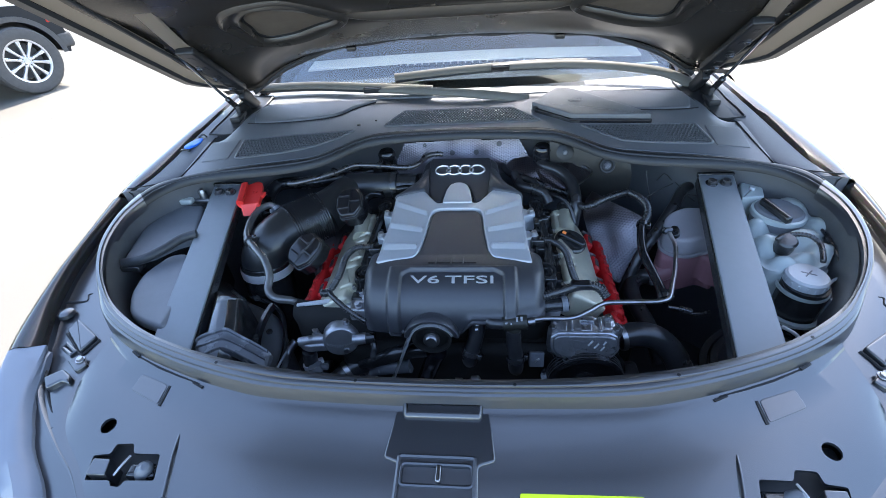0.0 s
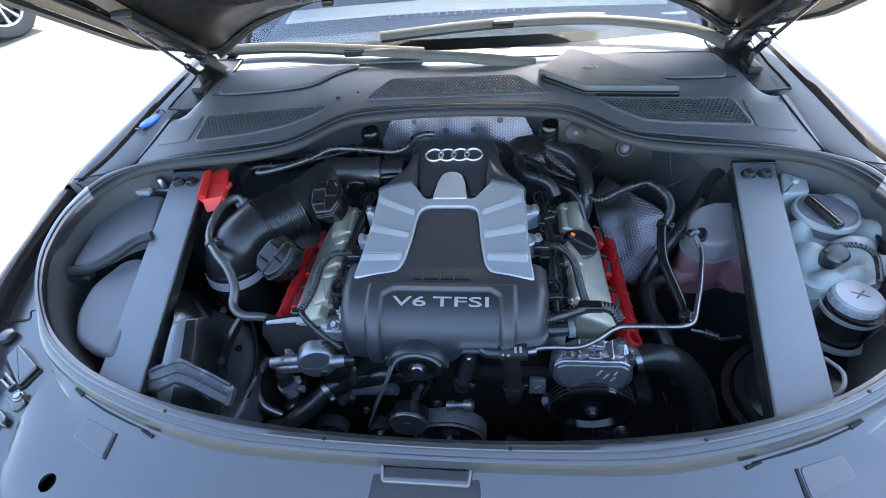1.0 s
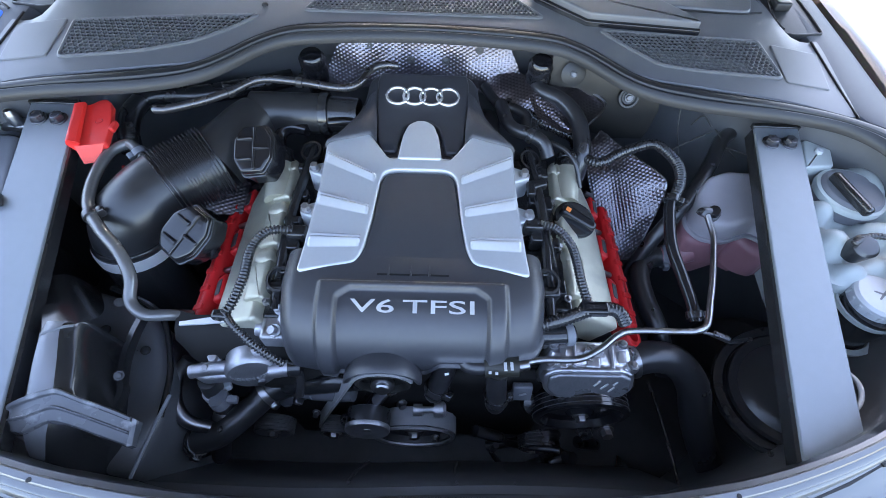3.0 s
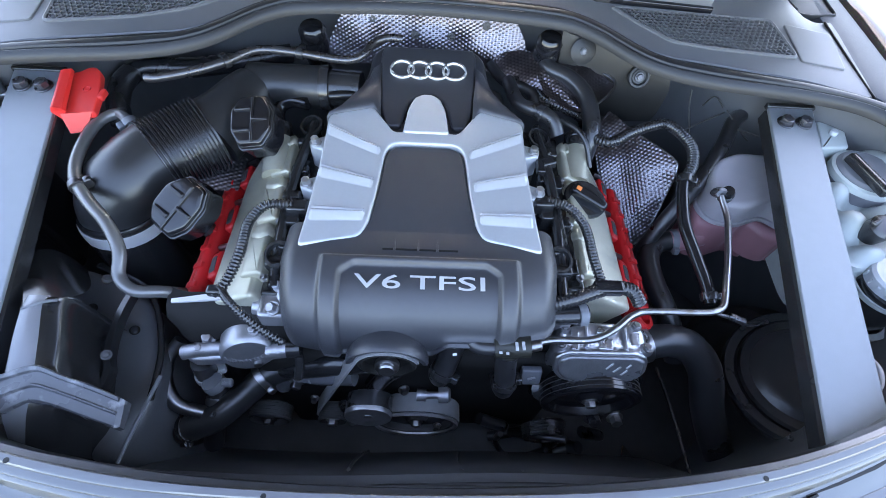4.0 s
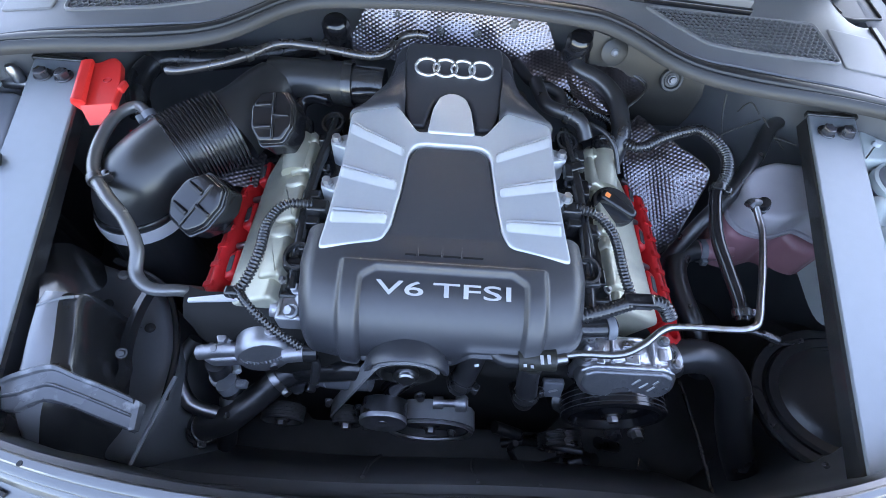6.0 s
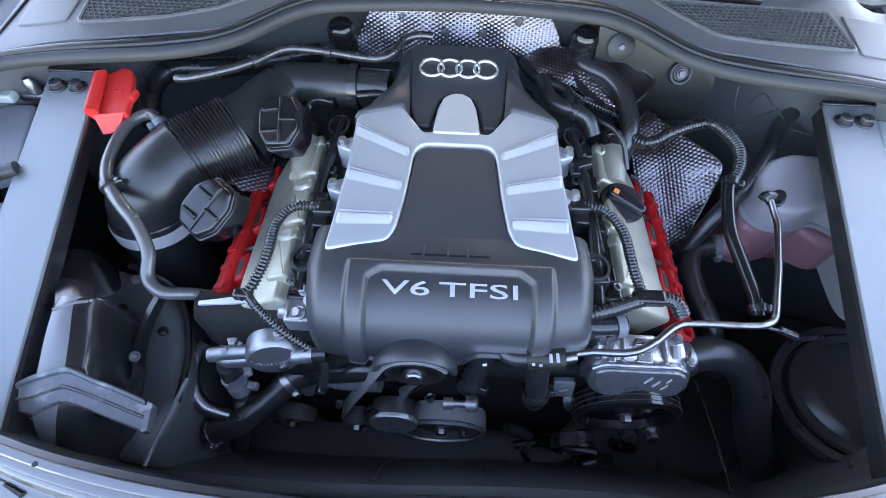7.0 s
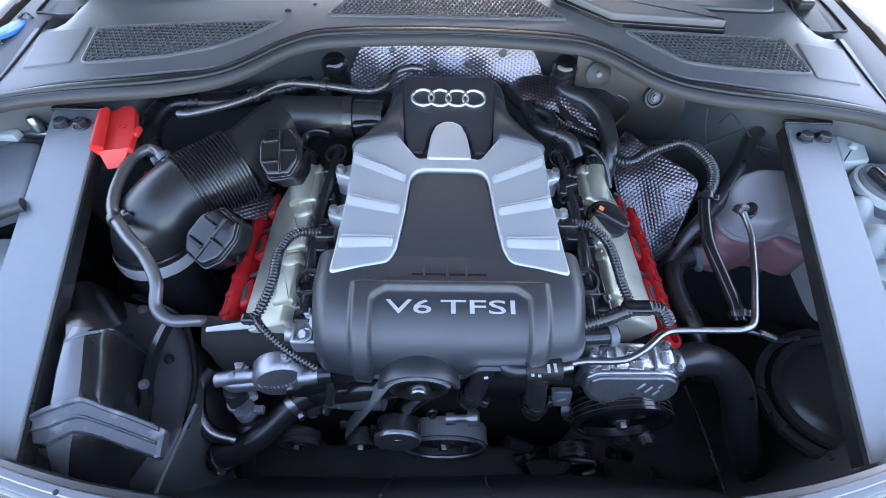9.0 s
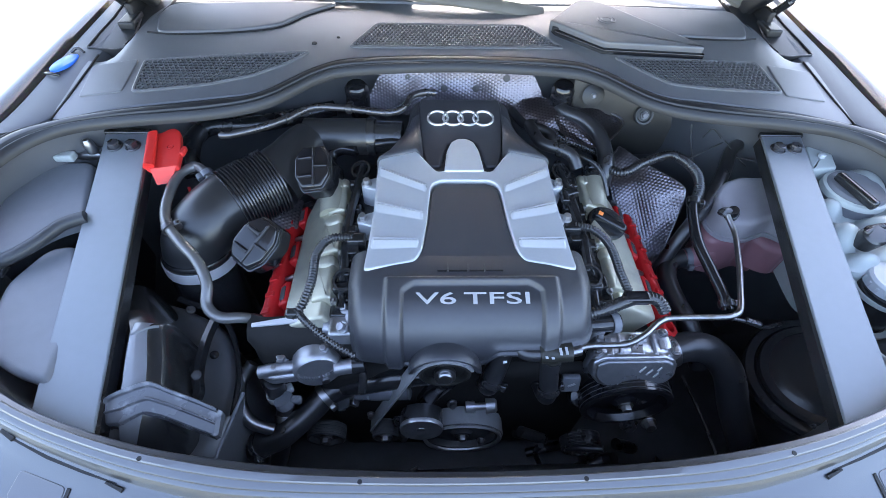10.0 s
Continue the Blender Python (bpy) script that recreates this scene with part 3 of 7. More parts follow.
part("rear_deck", rings([[(x * k, y - .05 * (x / .9) ** 2, z) for x in np.linspace(-.9, .9, 13)] for y, z, k in ((3.58, 1.52, .70), (3.60, 1.48, .74), (3.66, 1.20, .88), (3.72, .98, .98), (3.76, .93, 1.0))], False, False), "gloss", body, "dark rear of the car")
part("tail_panel", rings([[(x, 3.74, z) for z in (.25, .93)] for x in np.linspace(-.89, .89, 9)], False, False), "paint", body)

# ---- front panel cover ----
fp = thing("front_panel_cover", (0, .33, deck(.33, -.05)), "grey-black plastic panel cover over the nose, with a latch opening", "panel cover")
PIN = [(-.668, .588), (-.59, .543), (-.48, .502), (-.37, .473), (-.25, .457), (0, .451), (.25, .457), (.37, .473), (.48, .502), (.59, .543), (.668, .588)]
POUT = [(-.682, .478), (-.648, .403), (-.582, .345), (-.50, .273), (-.30, .208), (0, .188), (.30, .208), (.50, .273), (.582, .345), (.648, .403), (.682, .478)]
pi_, po_ = spline([(*p, 0) for p in PIN], 8), spline([(*p, 0) for p in POUT], 8)
secs = []
for t, h in ((-.03, -.012), (0, -.014), (.02, -.024), (.06, -.027), (.13, -.028), (.16, -.031), (.4, -.032), (.7, -.035), (.92, -.0405), (.985, -.0430), (1.03, -.0445), (1.09, -.0462)):
    ring = []
    for p, q in zip(pi_, po_):
        v = p.lerp(q, t)
        ring.append((v.x, v.y, deck(v.y, h)))
    secs.append(ring)
STRIKER = [(.439, .322), (.489, .321), (.493, .312), (.509, .313), (.515, .321), (.560, .321), (.566, .357), (.536, .359), (.533, .374), (.503, .375), (.495, .360), (.449, .360)]
HOLE = [(.567 + .0135 * math.cos(2 * math.pi * k / 24), .403 + .0125 * math.sin(2 * math.pi * k / 24)) for k in range(24)]
LATCH = rounded([(-.055, .357), (.048, .357), (.048, .330), (-.055, .330)], .008)
sheet = part("sheet", rings(secs, False, False), "panel", fp, smooth=30)


def pierce(ob, thick, cutters):
    """Give a sheet thickness and cut openings through it."""
    if thick:
        so = ob.modifiers.new("thick", "SOLIDIFY")
        so.thickness, so.offset = thick, -1
    made = []
    for g in cutters:
        c = part("cutter", g, "ink")
        bo = ob.modifiers.new("cut", "BOOLEAN")
        bo.operation, bo.solver, bo.object = "DIFFERENCE", "EXACT", c
        made.append(c)
    bpy.context.view_layer.update()
    me = bpy.data.meshes.new_from_object(ob.evaluated_get(bpy.context.evaluated_depsgraph_get()))
    ob.modifiers.clear()
    ob.data = me
    me.set_sharp_from_angle(angle=radians(30))
    for c in made:
        bpy.data.objects.remove(c)


cuts = []
for s in (1, -1):
    fx = (lambda g: g) if s > 0 else mirrored
    cuts += [fx(prism(rounded(STRIKER, .004), dz(-.10), dz(.02), .0003, 1)), fx(prism(HOLE, dz(-.10), dz(.02), .0003, 1))]
pierce(sheet, .005, cuts)
# dark plate added as a floor so the cut openings look deep
part("opening_floor", prism(rounded([(-.60, .30), (.60, .30), (.60, .43), (-.60, .43)], .01), dz(-.11), dz(-.075), .004), "dark", fp, "dark plate added below the panel openings")
for s in (1, -1):
    fx = (lambda g: g) if s > 0 else mirrored
    part("raised_pad", fx(prism(rounded([(.496, .476), (.558, .496), (.562, .466), (.497, .440)], .006), dz(-.04), dz(-.0306), .0010)), "panel", fp)
    part("pad_slot", fx(prism([(.4895, .474), (.494, .475), (.4955, .438), (.490, .437)], dz(-.04), dz(-.0300), .0004)), "ink", fp)
    st = part("striker_plate", fx(prism(rounded([(.524, .326), (.556, .326), (.558, .350), (.528, .350)], .003), dz(-.075), dz(-.0335), .0015)), "panel", fp, "flat catch beside the striker")
    part("striker", fx(lathe([(.0005, .040), (.006, .039), (.012, .032), (.014, .020), (.012, .0), (.0005, .0)], 22, Matrix.Translation((.482, .340, deck(.34, -.066))) @ pose(0, 0, 0, 0, 30 * s, 0))), "boxlid", st, "grey rounded striker")
    part("striker_base", fx(box(.450, .330, deck(.34, -.075), .500, .352, deck(.34, -.045), .005)), "black", st)
    part("striker_spring", fx(tube([(.508, .326, deck(.326, -.034)), (.502, .340, deck(.34, -.032)), (.497, .356, deck(.356, -.034))], .002)), "steel", st)
    part("crease", fx(tube([(.430, .392, deck(.392, -.036)), (.424, .36, deck(.36, -.034)), (.410, .30, deck(.30, -.036))], .005, flat=.6)), "panel", fp)
    part("edge_gap", fx(prism([(.435, .4795), (.48, .4925), (.53, .5095), (.58, .530), (.581, .5275), (.53, .5055), (.48, .489), (.436, .4765)], dz(-.035), dz(-.0262), .0004)), "ink", fp)
    part("edge_notch", fx(prism([(.425, .472), (.448, .480), (.449, .4775), (.427, .468)], dz(-.035), dz(-.0240), .0005)), "ink", fp)
    part("edge_notch", fx(prism([(.578, .531), (.598, .541), (.600, .537), (.581, .526)], dz(-.035), dz(-.0240), .0005)), "ink", fp)
lc = part("latch_cover", prism(rounded([(-.074, .452), (.074, .452), (.084, .366), (.058, .358), (.058, .20), (-.060, .20), (-.060, .358), (-.086, .366)], .006), dz(-.05), dz(-.0265), .003), "panel", fp, "plastic latch cover with an opening")
pierce(lc, 0, [prism(LATCH, dz(-.10), dz(.02), .0003, 1)])
part("step", prism(rounded([(-.066, .452), (.066, .452), (.062, .425), (-.062, .425)], .006), dz(-.04), dz(-.017), .006), "panel", lc)
part("surround", strip(rounded([(-.064, .372), (.056, .372), (.056, .27), (-.064, .27)], .008), .006, .004, dz(-.0262)), "panel", lc)
part("catch_floor", prism(rounded([(-.06, .365), (.06, .365), (.06, .32), (-.06, .32)], .004), dz(-.09), dz(-.070), .002), "dark", lc, "dark floor below the latch opening")
part("opening_rim", strip(rounded([(-.059, .361), (.052, .361), (.052, .326), (-.059, .326)], .010), .005, .003, dz(-.0262)), "panel", lc)
part("latch_bar", box(-.004, .331, deck(.34, -.024), .004, .356, deck(.34, -.018), .002), "steel", lc)
# flat steel triangle added to paint a glint inside the opening
part("latch_glint", prism([(-.05, .352), (-.028, .353), (-.05, .342)], dz(-.05), dz(-.044), .0005), "steel", lc)
yl = solo("warning_label", prism(rounded([(.117, .326), (.287, .329), (.289, .262), (.118, .259)], .003), dz(-.036), dz(-.0295), .0003), "yellow", "yellow-green sticker on the panel cover", "sticker")
for k, (x0, w) in enumerate(((.133, .006), (.150, .018), (.171, .024), (.199, .012), (.214, .02))):
    part("print_bar", prism([(x0, .3195), (x0 + w, .3197), (x0 + w, .3145), (x0, .3143)], dz(-.032), dz(-.0288), .0002), "ink", yl)

# ---- cowl ----
cowl = thing("cowl_panel", (0, 1.3, deck(1.3, -.03)), "black plastic cowl panel with honeycomb vents below the windscreen", "cowl panel")
CF = [(-.762, 1.085), (-.75, 1.066), (-.648, 1.098), (-.48, 1.129), (-.395, 1.151), (-.295, 1.233), (-.205, 1.264), (0, 1.273), (.205, 1.264), (.295, 1.233), (.395, 1.151), (.48, 1.129), (.648, 1.098), (.75, 1.066), (.762, 1.085)]
CB = [(-.765, 1.25), (-.715, 1.268), (-.676, 1.46), (-.52, 1.487), (-.36, 1.49), (-.2, 1.485), (-.1, 1.48), (0, 1.475), (.1, 1.478), (.2, 1.482), (.36, 1.487), (.52, 1.475), (.672, 1.44), (.715, 1.285), (.765, 1.272)]
f_, b_ = spline([(*p, 0) for p in CF], 4), spline([(*p, 0) for p in CB], 4)
secs = []
for t, h in ((-.03, -.02), (0, -.008), (.015, .0), (.1, .001), (.4, .0), (.8, .0), (.97, -.002), (1, -.008), (1.0, -.04)):
    ring = []
    for p, q in zip(f_, b_):
        v = p.lerp(q, t)
        ring.append((v.x, v.y, deck(v.y, h)))
    secs.append(ring)
part("sheet", rings(secs, False, False), "cowl", cowl, smooth=40)
VENTS = [([(-.236, 1.296), (-.182, 1.386), (.152, 1.384), (.232, 1.300)], .0090, .0094, .30),
         ([(-.640, 1.143), (-.648, 1.244), (-.50, 1.262), (-.315, 1.279), (-.36, 1.235), (-.42, 1.196), (-.50, 1.168)], .0098, .0100, .28),
         ([(.335, 1.270), (.50, 1.262), (.640, 1.256), (.656, 1.154), (.50, 1.168), (.432, 1.180), (.38, 1.225)], .0098, .0100, .28)]
for poly, px, py, wl in VENTS:
    rp = rounded(poly, .012)
    v = part("vent", prism(inset(rp, .002), dz(-.004), dz(.0005), .0002), "ink", cowl, "honeycomb air vent")
    part("vent_grille", honeycomb(inset(rp, .004), dz(.0045), px, py, wl - .09, .0042), "grille", v, smooth=20)
    part("vent_frame", strip(inset(rp, -.002), .006, .0052, dz(0)), "cowl", v)
for s in (1, -1):
    fx = (lambda g: g) if s > 0 else mirrored
    part("side_lid", fx(prism(rounded([(.735, 1.130), (.745, 1.225), (.662, 1.248), (.66, 1.146)], .006), dz(-.01), dz(.0028), .002)), "cowl", cowl, "smooth grey-black lid")
    part("raised_step", fx(prism(rounded([(.655, 1.338), (.50, 1.349), (.40, 1.372), (.345, 1.425), (.278, 1.462), (.29, 1.476), (.66, 1.452), (.672, 1.40)], .02), dz(-.01), dz(.0055), .005, 5)), "cowl", cowl)
    # thin black line painting the shadow at the foot of the step
    part("step_shadow", fx(tube([(x, y, deck(y, .0010)) for x, y in ((.678, 1.345), (.62, 1.339), (.50, 1.346), (.40, 1.367), (.343, 1.415), (.285, 1.452))], .0022, 6, 6)), "ink", cowl)
part("plug_dot", lathe([(.0005, 0), (.006, 0), (.005, .003), (.0005, .004)], 14, Matrix.Translation((-.311, 1.307, deck(1.307, .002)))), "ink", cowl)
part("plug_dot", lathe([(.0005, 0), (.004, 0), (.0035, .002), (.0005, .003)], 14, Matrix.Translation((-.262, 1.33, deck(1.33, .002)))), "ink", cowl)
lid = part("service_lid", prism(rounded([(.206, 1.372), (.296, 1.474), (.345, 1.448), (.505, 1.306), (.53, 1.276), (.42, 1.284), (.315, 1.292)], .006), dz(-.005), dz(.022), .004), "cowl", cowl, "raised black service lid with a round mark")
part("lid_lip", prism(rounded([(.212, 1.366), (.218, 1.352), (.312, 1.284), (.53, 1.268), (.53, 1.276), (.315, 1.292)], .003), dz(-.004), dz(.010), .002), "gloss", lid)
part("round_mark", lathe([(.017, 0), (.019, .0015), (.021, 0)], 28, Matrix.Translation((.335, 1.375, deck(1.375, .0222)))), "cowl", lid)
part("round_mark", lathe([(.009, 0), (.011, .0015), (.013, 0)], 28, Matrix.Translation((.335, 1.375, deck(1.375, .0222)))), "cowl", lid)
part("lid_latch", box(.212, 1.357, deck(1.36, .004), .243, 1.366, deck(1.36, .014), .002), "ink", lid)

SEAM = [(-0.750, 1.262), (-0.753, 1.18), (-0.757, 1.10), (-0.760, 1.066)]
for s in (1, -1):
    part("seam", tube([(-s * x, y, deck(y, .0006)) for x, y in SEAM], .0022, 6, 4), "ink", cowl, "dark joint between cowl and wing")

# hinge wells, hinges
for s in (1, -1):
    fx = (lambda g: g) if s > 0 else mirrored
    # no opening is cut: a black plate stands in for the well's shade
    WELL_PLATE = [(.706, 1.290), (.730, 1.284), (.790, 1.292), (.786, 1.345), (.778, 1.40), (.776, 1.47), (.775, 1.54), (.660, 1.54), (.664, 1.46), (.680, 1.40), (.694, 1.33)]
    well = part("hinge_well", fx(join(strip(rounded(WELL_PLATE, .006), .004, .003, dz(-.004)), prism(rounded(inset(WELL_PLATE, .004), .005), dz(-.03), lambda x, y: deck(y, -.0042 - .0006 * math.sin(40 * y)), .0008))), "seal", body, "black plate on the ledge in place of the shaded hinge well")
    part("well_bracket", fx(join(box(.712, 1.36, deck(1.36, -.005), .745, 1.42, deck(1.36, .012), .004), box(.722, 1.40, deck(1.4, -.005), .736, 1.49, deck(1.4, .03), .004))), "seal", well)
    part("well_rib", fx(tube([(.712, 1.30, deck(1.3, -.002)), (.704, 1.335, deck(1.335, -.002)), (.712, 1.40, deck(1.4, -.002))], .002, 8)), "bolt", well)


# ---- windscreen and cabin front ----
ws = thing("windscreen", (0, 1.55, 1.0), "sloping windscreen reflecting the bright sky", "windscreen")


def screen(u, v, off=0.0):
    x = u * (.74 - .12 * v)
    y = 1.48 + .86 * v + .12 * u * u
    return x, y, 0.985 + .548 * v + off - .03 * u * u


def pane(off):
    return [[screen(-1 + 2 * i / 20, j / 8, off) for i in range(21)] for j in range(9)]


g = rings([up_ + low_[::-1] for up_, low_ in zip(pane(0.0), pane(-.006))])
gp = part("pane", g, "glass", ws, "clear curved glass")
gp.visible_shadow = False
part("lower_trim", rings([[(x, y - .012, z - .008) for x, y, z in pane(0)[0]], [(x, y - .010, z + .006) for x, y, z in pane(0)[0]], [(x, y + .010, z + .012) for x, y, z in pane(0)[0]], [(x, y + .02, z - .01) for x, y, z in pane(0)[0]]], False, False), "black", ws)
part("scuttle", rings([[(x, y0 + .10 * (x / .74) ** 2 * (dy > .03), z - .012 * (x / .74) ** 4) for x in np.linspace(-.70, .70, 25)] for y0, dy, z in ((1.474, 0, 1.006), (1.482, 0, 1.0165), (1.515, 0, 1.020), (1.535, .04, 1.021), (1.545, .04, 1.010), (1.55, .04, .96))], False, False), "boxlid", ws, "sunlit plastic gutter strip below the glass")
part("frit_band", rings([[screen(-1 + 2 * i / 20, v, -.012) for i in range(21)] for v in (.0, .03, .06, .09, .115)], False, False), "ink", ws, "black printed band along the foot of the glass")
for s in (1, -1):
    fx = (lambda g: g) if s > 0 else mirrored
    part("pillar", fx(rings([[(screen(1, v)[0] + dx, screen(1, v)[1] + dy, screen(1, v)[2] + dz_) for dx, dy, dz_ in ((-.015, -.005, .012), (.06, .02, .012), (.09, .06, -.03), (.06, .12, -.06), (-.01, .05, -.03))] for v in (-.05, .25, .5, .75, 1.0)])), "paint", ws, "painted windscreen pillar")
part("roof", prism(rounded([(-.66, 2.35), (.66, 2.35), (.64, 3.6), (-.64, 3.6)], .06), 1.50, 1.54, .02), "paint", ws)
dashb = thing("dashboard", (0, 1.9, .90), "dark dashboard top behind the glass with a long vent", "dashboard")
part("top", rings([[(x, 1.60, .93 - .02 * x * x) for x in np.linspace(-.74, .74, 21)], [(x, 1.75, .955 - .02 * x * x) for x in np.linspace(-.74, .74, 21)], [(x, 1.95, .980 - .03 * x * x) for x in np.linspace(-.74, .74, 21)],
                  [(x, 2.13, .99 - .03 * x * x) for x in np.linspace(-.74, .74, 21)], [(x, 2.18, .96) for x in np.linspace(-.74, .74, 21)], [(x, 2.20, .6) for x in np.linspace(-.74, .74, 21)]], False, False), "dash", dashb)
# bright band of sun on the dashboard, made by the pale material
part("rear_top", rings([[(x, y, z + .003 - .03 * x * x) for x in np.linspace(-.70, .70, 21)] for y, z in ((1.995, .976), (2.005, .985), (2.05, .989), (2.11, .993), (2.13, .98))], False, False), "dash_rear", dashb, "raised rear of the dashboard, sunlight put into its pale colour")
dv = part("defroster_vent", box(-.30, 1.952, .972, .26, 1.988, .985, .003), "dash", dashb, "long defroster vent")
for k in range(18):
    part("slat", box(-.285 + .030 * k, 1.955, .984, -.281 + .030 * k, 1.986, .989, .001), "boxlid", dv)
solo("paper_tag", box(.66, 1.905, .962, .74, 1.925, .966, .001), "white", "small white tag on the dashboard", "tag")
part("cabin_wall", join(prism([(-.74, 2.75), (.74, 2.75), (.74, 2.8), (-.74, 2.8)], .3, 1.50, .004), prism([(.70, 2.14), (.76, 2.14), (.76, 2.8), (.70, 2.8)], .3, 1.49, .004), prism([(-.76, 2.14), (-.70, 2.14), (-.70, 2.8), (-.76, 2.8)], .3, 1.49, .004)), "cabin", body, "plain cabin trim")

# wipers


def wiper(blade, arm, hub, label):
    w = thing("wiper", hub, label, "wiper", "windscreen wipers")
    part("blade", tube(blade, .007, 8, 6, flat=1.6), "rubber", w)
    # spoiler and arm take the beige that stands for sunlight
    part("spoiler", tube([(p[0], p[1] - .004, p[2] + .013) for p in blade], .013, 8, 6, flat=.6), "wiper", w, "grey spoiler, its colour paled for sunlight")
    part("arm", tube(arm, lambda t: .012 + .005 * t, 10, 6, flat=.6), "wiper", w, "black wiper arm, its colour paled for sunlight")
    part("carrier", box(arm[0][0] - .03, arm[0][1] - .014, arm[0][2] - .012, arm[0][0] + .03, arm[0][1] + .008, arm[0][2] + .008, .004), "gloss", w)
    part("hub", lathe([(.0005, 0), (.018, 0), (.018, .016), (.013, .024), (.0005, .026)], 20, Matrix.Translation(Vector(hub) - Vector((0, 0, .012)))), "black", w)
    return w


wiper([(-.72, 1.566, 1.03), (-.52, 1.552, 1.035), (-.3, 1.51, 1.034), (-.10, 1.49, 1.025)], [(-.30, 1.503, 1.042), (-.12, 1.470, 1.038), (.08, 1.445, 1.026), (.205, 1.448, 1.006)], (.212, 1.452, .998), "long black wiper blade and arm resting on the cowl")
wiper([(-.235, 1.572, 1.044), (.02, 1.595, 1.054), (.25, 1.602, 1.060), (.40, 1.595, 1.058)], [(.12, 1.588, 1.070), (.36, 1.574, 1.072), (.60, 1.527, 1.054), (.70, 1.492, 1.022)], (.71, 1.49, 1.01), "long black wiper with its arm catching the sun")

# ---- bonnet ----
bon = thing("bonnet", (0, 1.52, 1.05), "dark open bonnet seen from below, held by gas struts", "bonnet")
B_ANG = radians(33.5)


def bpt(x, s, h=0.0):
    """A point of the open bonnet: across, from the hinge edge forward, and below its skin."""
    up = (.06 + .04 * math.sin(math.pi * min(1, max(0, s) / 1.2))) * (1 - (x / .9) ** 2) - h
    up += .065 * max(0, 1 - (abs(x) / .66) ** 4) * math.exp(-max(0, s) / .22)
    up += .050 * max(0, 1 - (abs(x) / .68) ** 8) * math.exp(-max(0, s) / .10)
    return x, 1.50 - math.cos(B_ANG) * s + math.sin(B_ANG) * up, 1.07 + math.sin(B_ANG) * s + math.cos(B_ANG) * up


def width(s):
    return .895 - .03 * s - .30 * max(0, s - .75) ** 2 - .10 * max(0, 1 - max(s, 0) / .12) ** 2


def bsheet(h, us, ss, fn=None):
    return rings([[bpt(u * width(s), s, h + (fn(u * width(s), s) if fn else 0)) for u in us] for s in ss], False, False)


US, SS = [-1 + 2 * i / 40 for i in range(41)], [-.02 + 1.40 * i / 34 for i in range(35)]
part("outer_skin", bsheet(-.006, US, SS), "paint", bon, "dark metallic bonnet skin")


EYE = [(0.514, 0.407), (0.478, 0.439), (0.428, 0.437), (0.374, 0.417), (0.339, 0.374), (0.301, 0.330), (0.367, 0.303), (0.428, 0.282), (0.493, 0.282), (0.518, 0.311), (0.516, 0.361)]
RIM = [(0.558, 0.428), (0.526, 0.455), (0.462, 0.467), (0.377, 0.447), (0.278, 0.327), (0.344, 0.263), (0.438, 0.228), (0.513, 0.243), (0.552, 0.284), (0.560, 0.349), (0.569, 0.396)]


def frame_relief(x, s):
    """Soft swells of the pressed inner frame."""
    e = .006 * math.sin(s * 17 + 2.2 * math.cos(x * 4)) * math.exp(-((s - .5) / .5) ** 2)
    e += -.014 * math.exp(-((s - .31) / .022) ** 2) * (1 if abs(x) < .30 else math.exp(-((abs(x) - .30) / .03) ** 2))
    for cx_, cs, rx, rs in ((.33, .86, .25, .20), (-.33, .86, .25, .20), (0, .47, .24, .09)):
        q = (abs((x - cx_) / rx) ** 2.4 + abs((s - cs) / rs) ** 2.4)
        e += -.020 / (1 + math.exp(min(50, (q - 1) * 5)))
    return e


part("inner_frame", bsheet(.036, [-.87 + 1.74 * i / 150 for i in range(151)], [.02 + 1.33 * i / 120 for i in range(121)], frame_relief), "under", bon, "pressed inner frame with rounded pockets", smooth=60)
for s in (1, -1):
    eye_, rim_ = [spline([(s * x, q, 0) for x, q in l], 6, True) for l in (EYE, RIM)]
    ce = sum(eye_, Vector()) / len(eye_)
    loop_ = lambda l, k, h: [bpt(ce.x + (v.x - ce.x) * k, ce.y + (v.y - ce.y) * k, h) for v in l]
    pk = part("pocket", rings([loop_(rim_, 1.04, .030), loop_(rim_, 1.0, .046), loop_(rim_, .95, .050), loop_(rim_, .91, .044), [tuple(Vector(p).lerp(Vector(q), .5)) for p, q in zip(loop_(rim_, .9, .040), loop_(eye_, 1.1, .040))],
                              loop_(eye_, 1.12, .046), loop_(eye_, 1.06, .050), loop_(eye_, 1.01, .046), loop_(eye_, .98, .034)], cap=False), "under", bon, "double rolled rim of the pocket", smooth=60)
    part("pocket_floor", rings([loop_(eye_, k, h) for k, h in ((.99, .037), (.6, .0385), (.0005, .039))], cap=False), "pad", pk, "floor of the pocket, beige for ground light")
    part("pocket_edge", rings([loop_(eye_, k, h) for k, h in ((1.0, .036), (.985, .0405), (.93, .0402), (.92, .036))], cap=False), "ink", pk)
part("cross_rib", rings([[bpt(x, .305 + ds * (1 - .5 * (abs(x) / .30) ** 4) + .02 * (abs(x) / .28) ** 2, .030 + (h - .030) * (1 - (abs(x) / .30) ** 6)) for x in np.linspace(-.30, .30, 41)] for ds, h in ((-.024, .034), (-.016, .047), (0, .052), (.012, .048), (.020, .034))], False, False), "rib", bon, "pressed rib across the bonnet, highlight put into its colour", smooth=60)
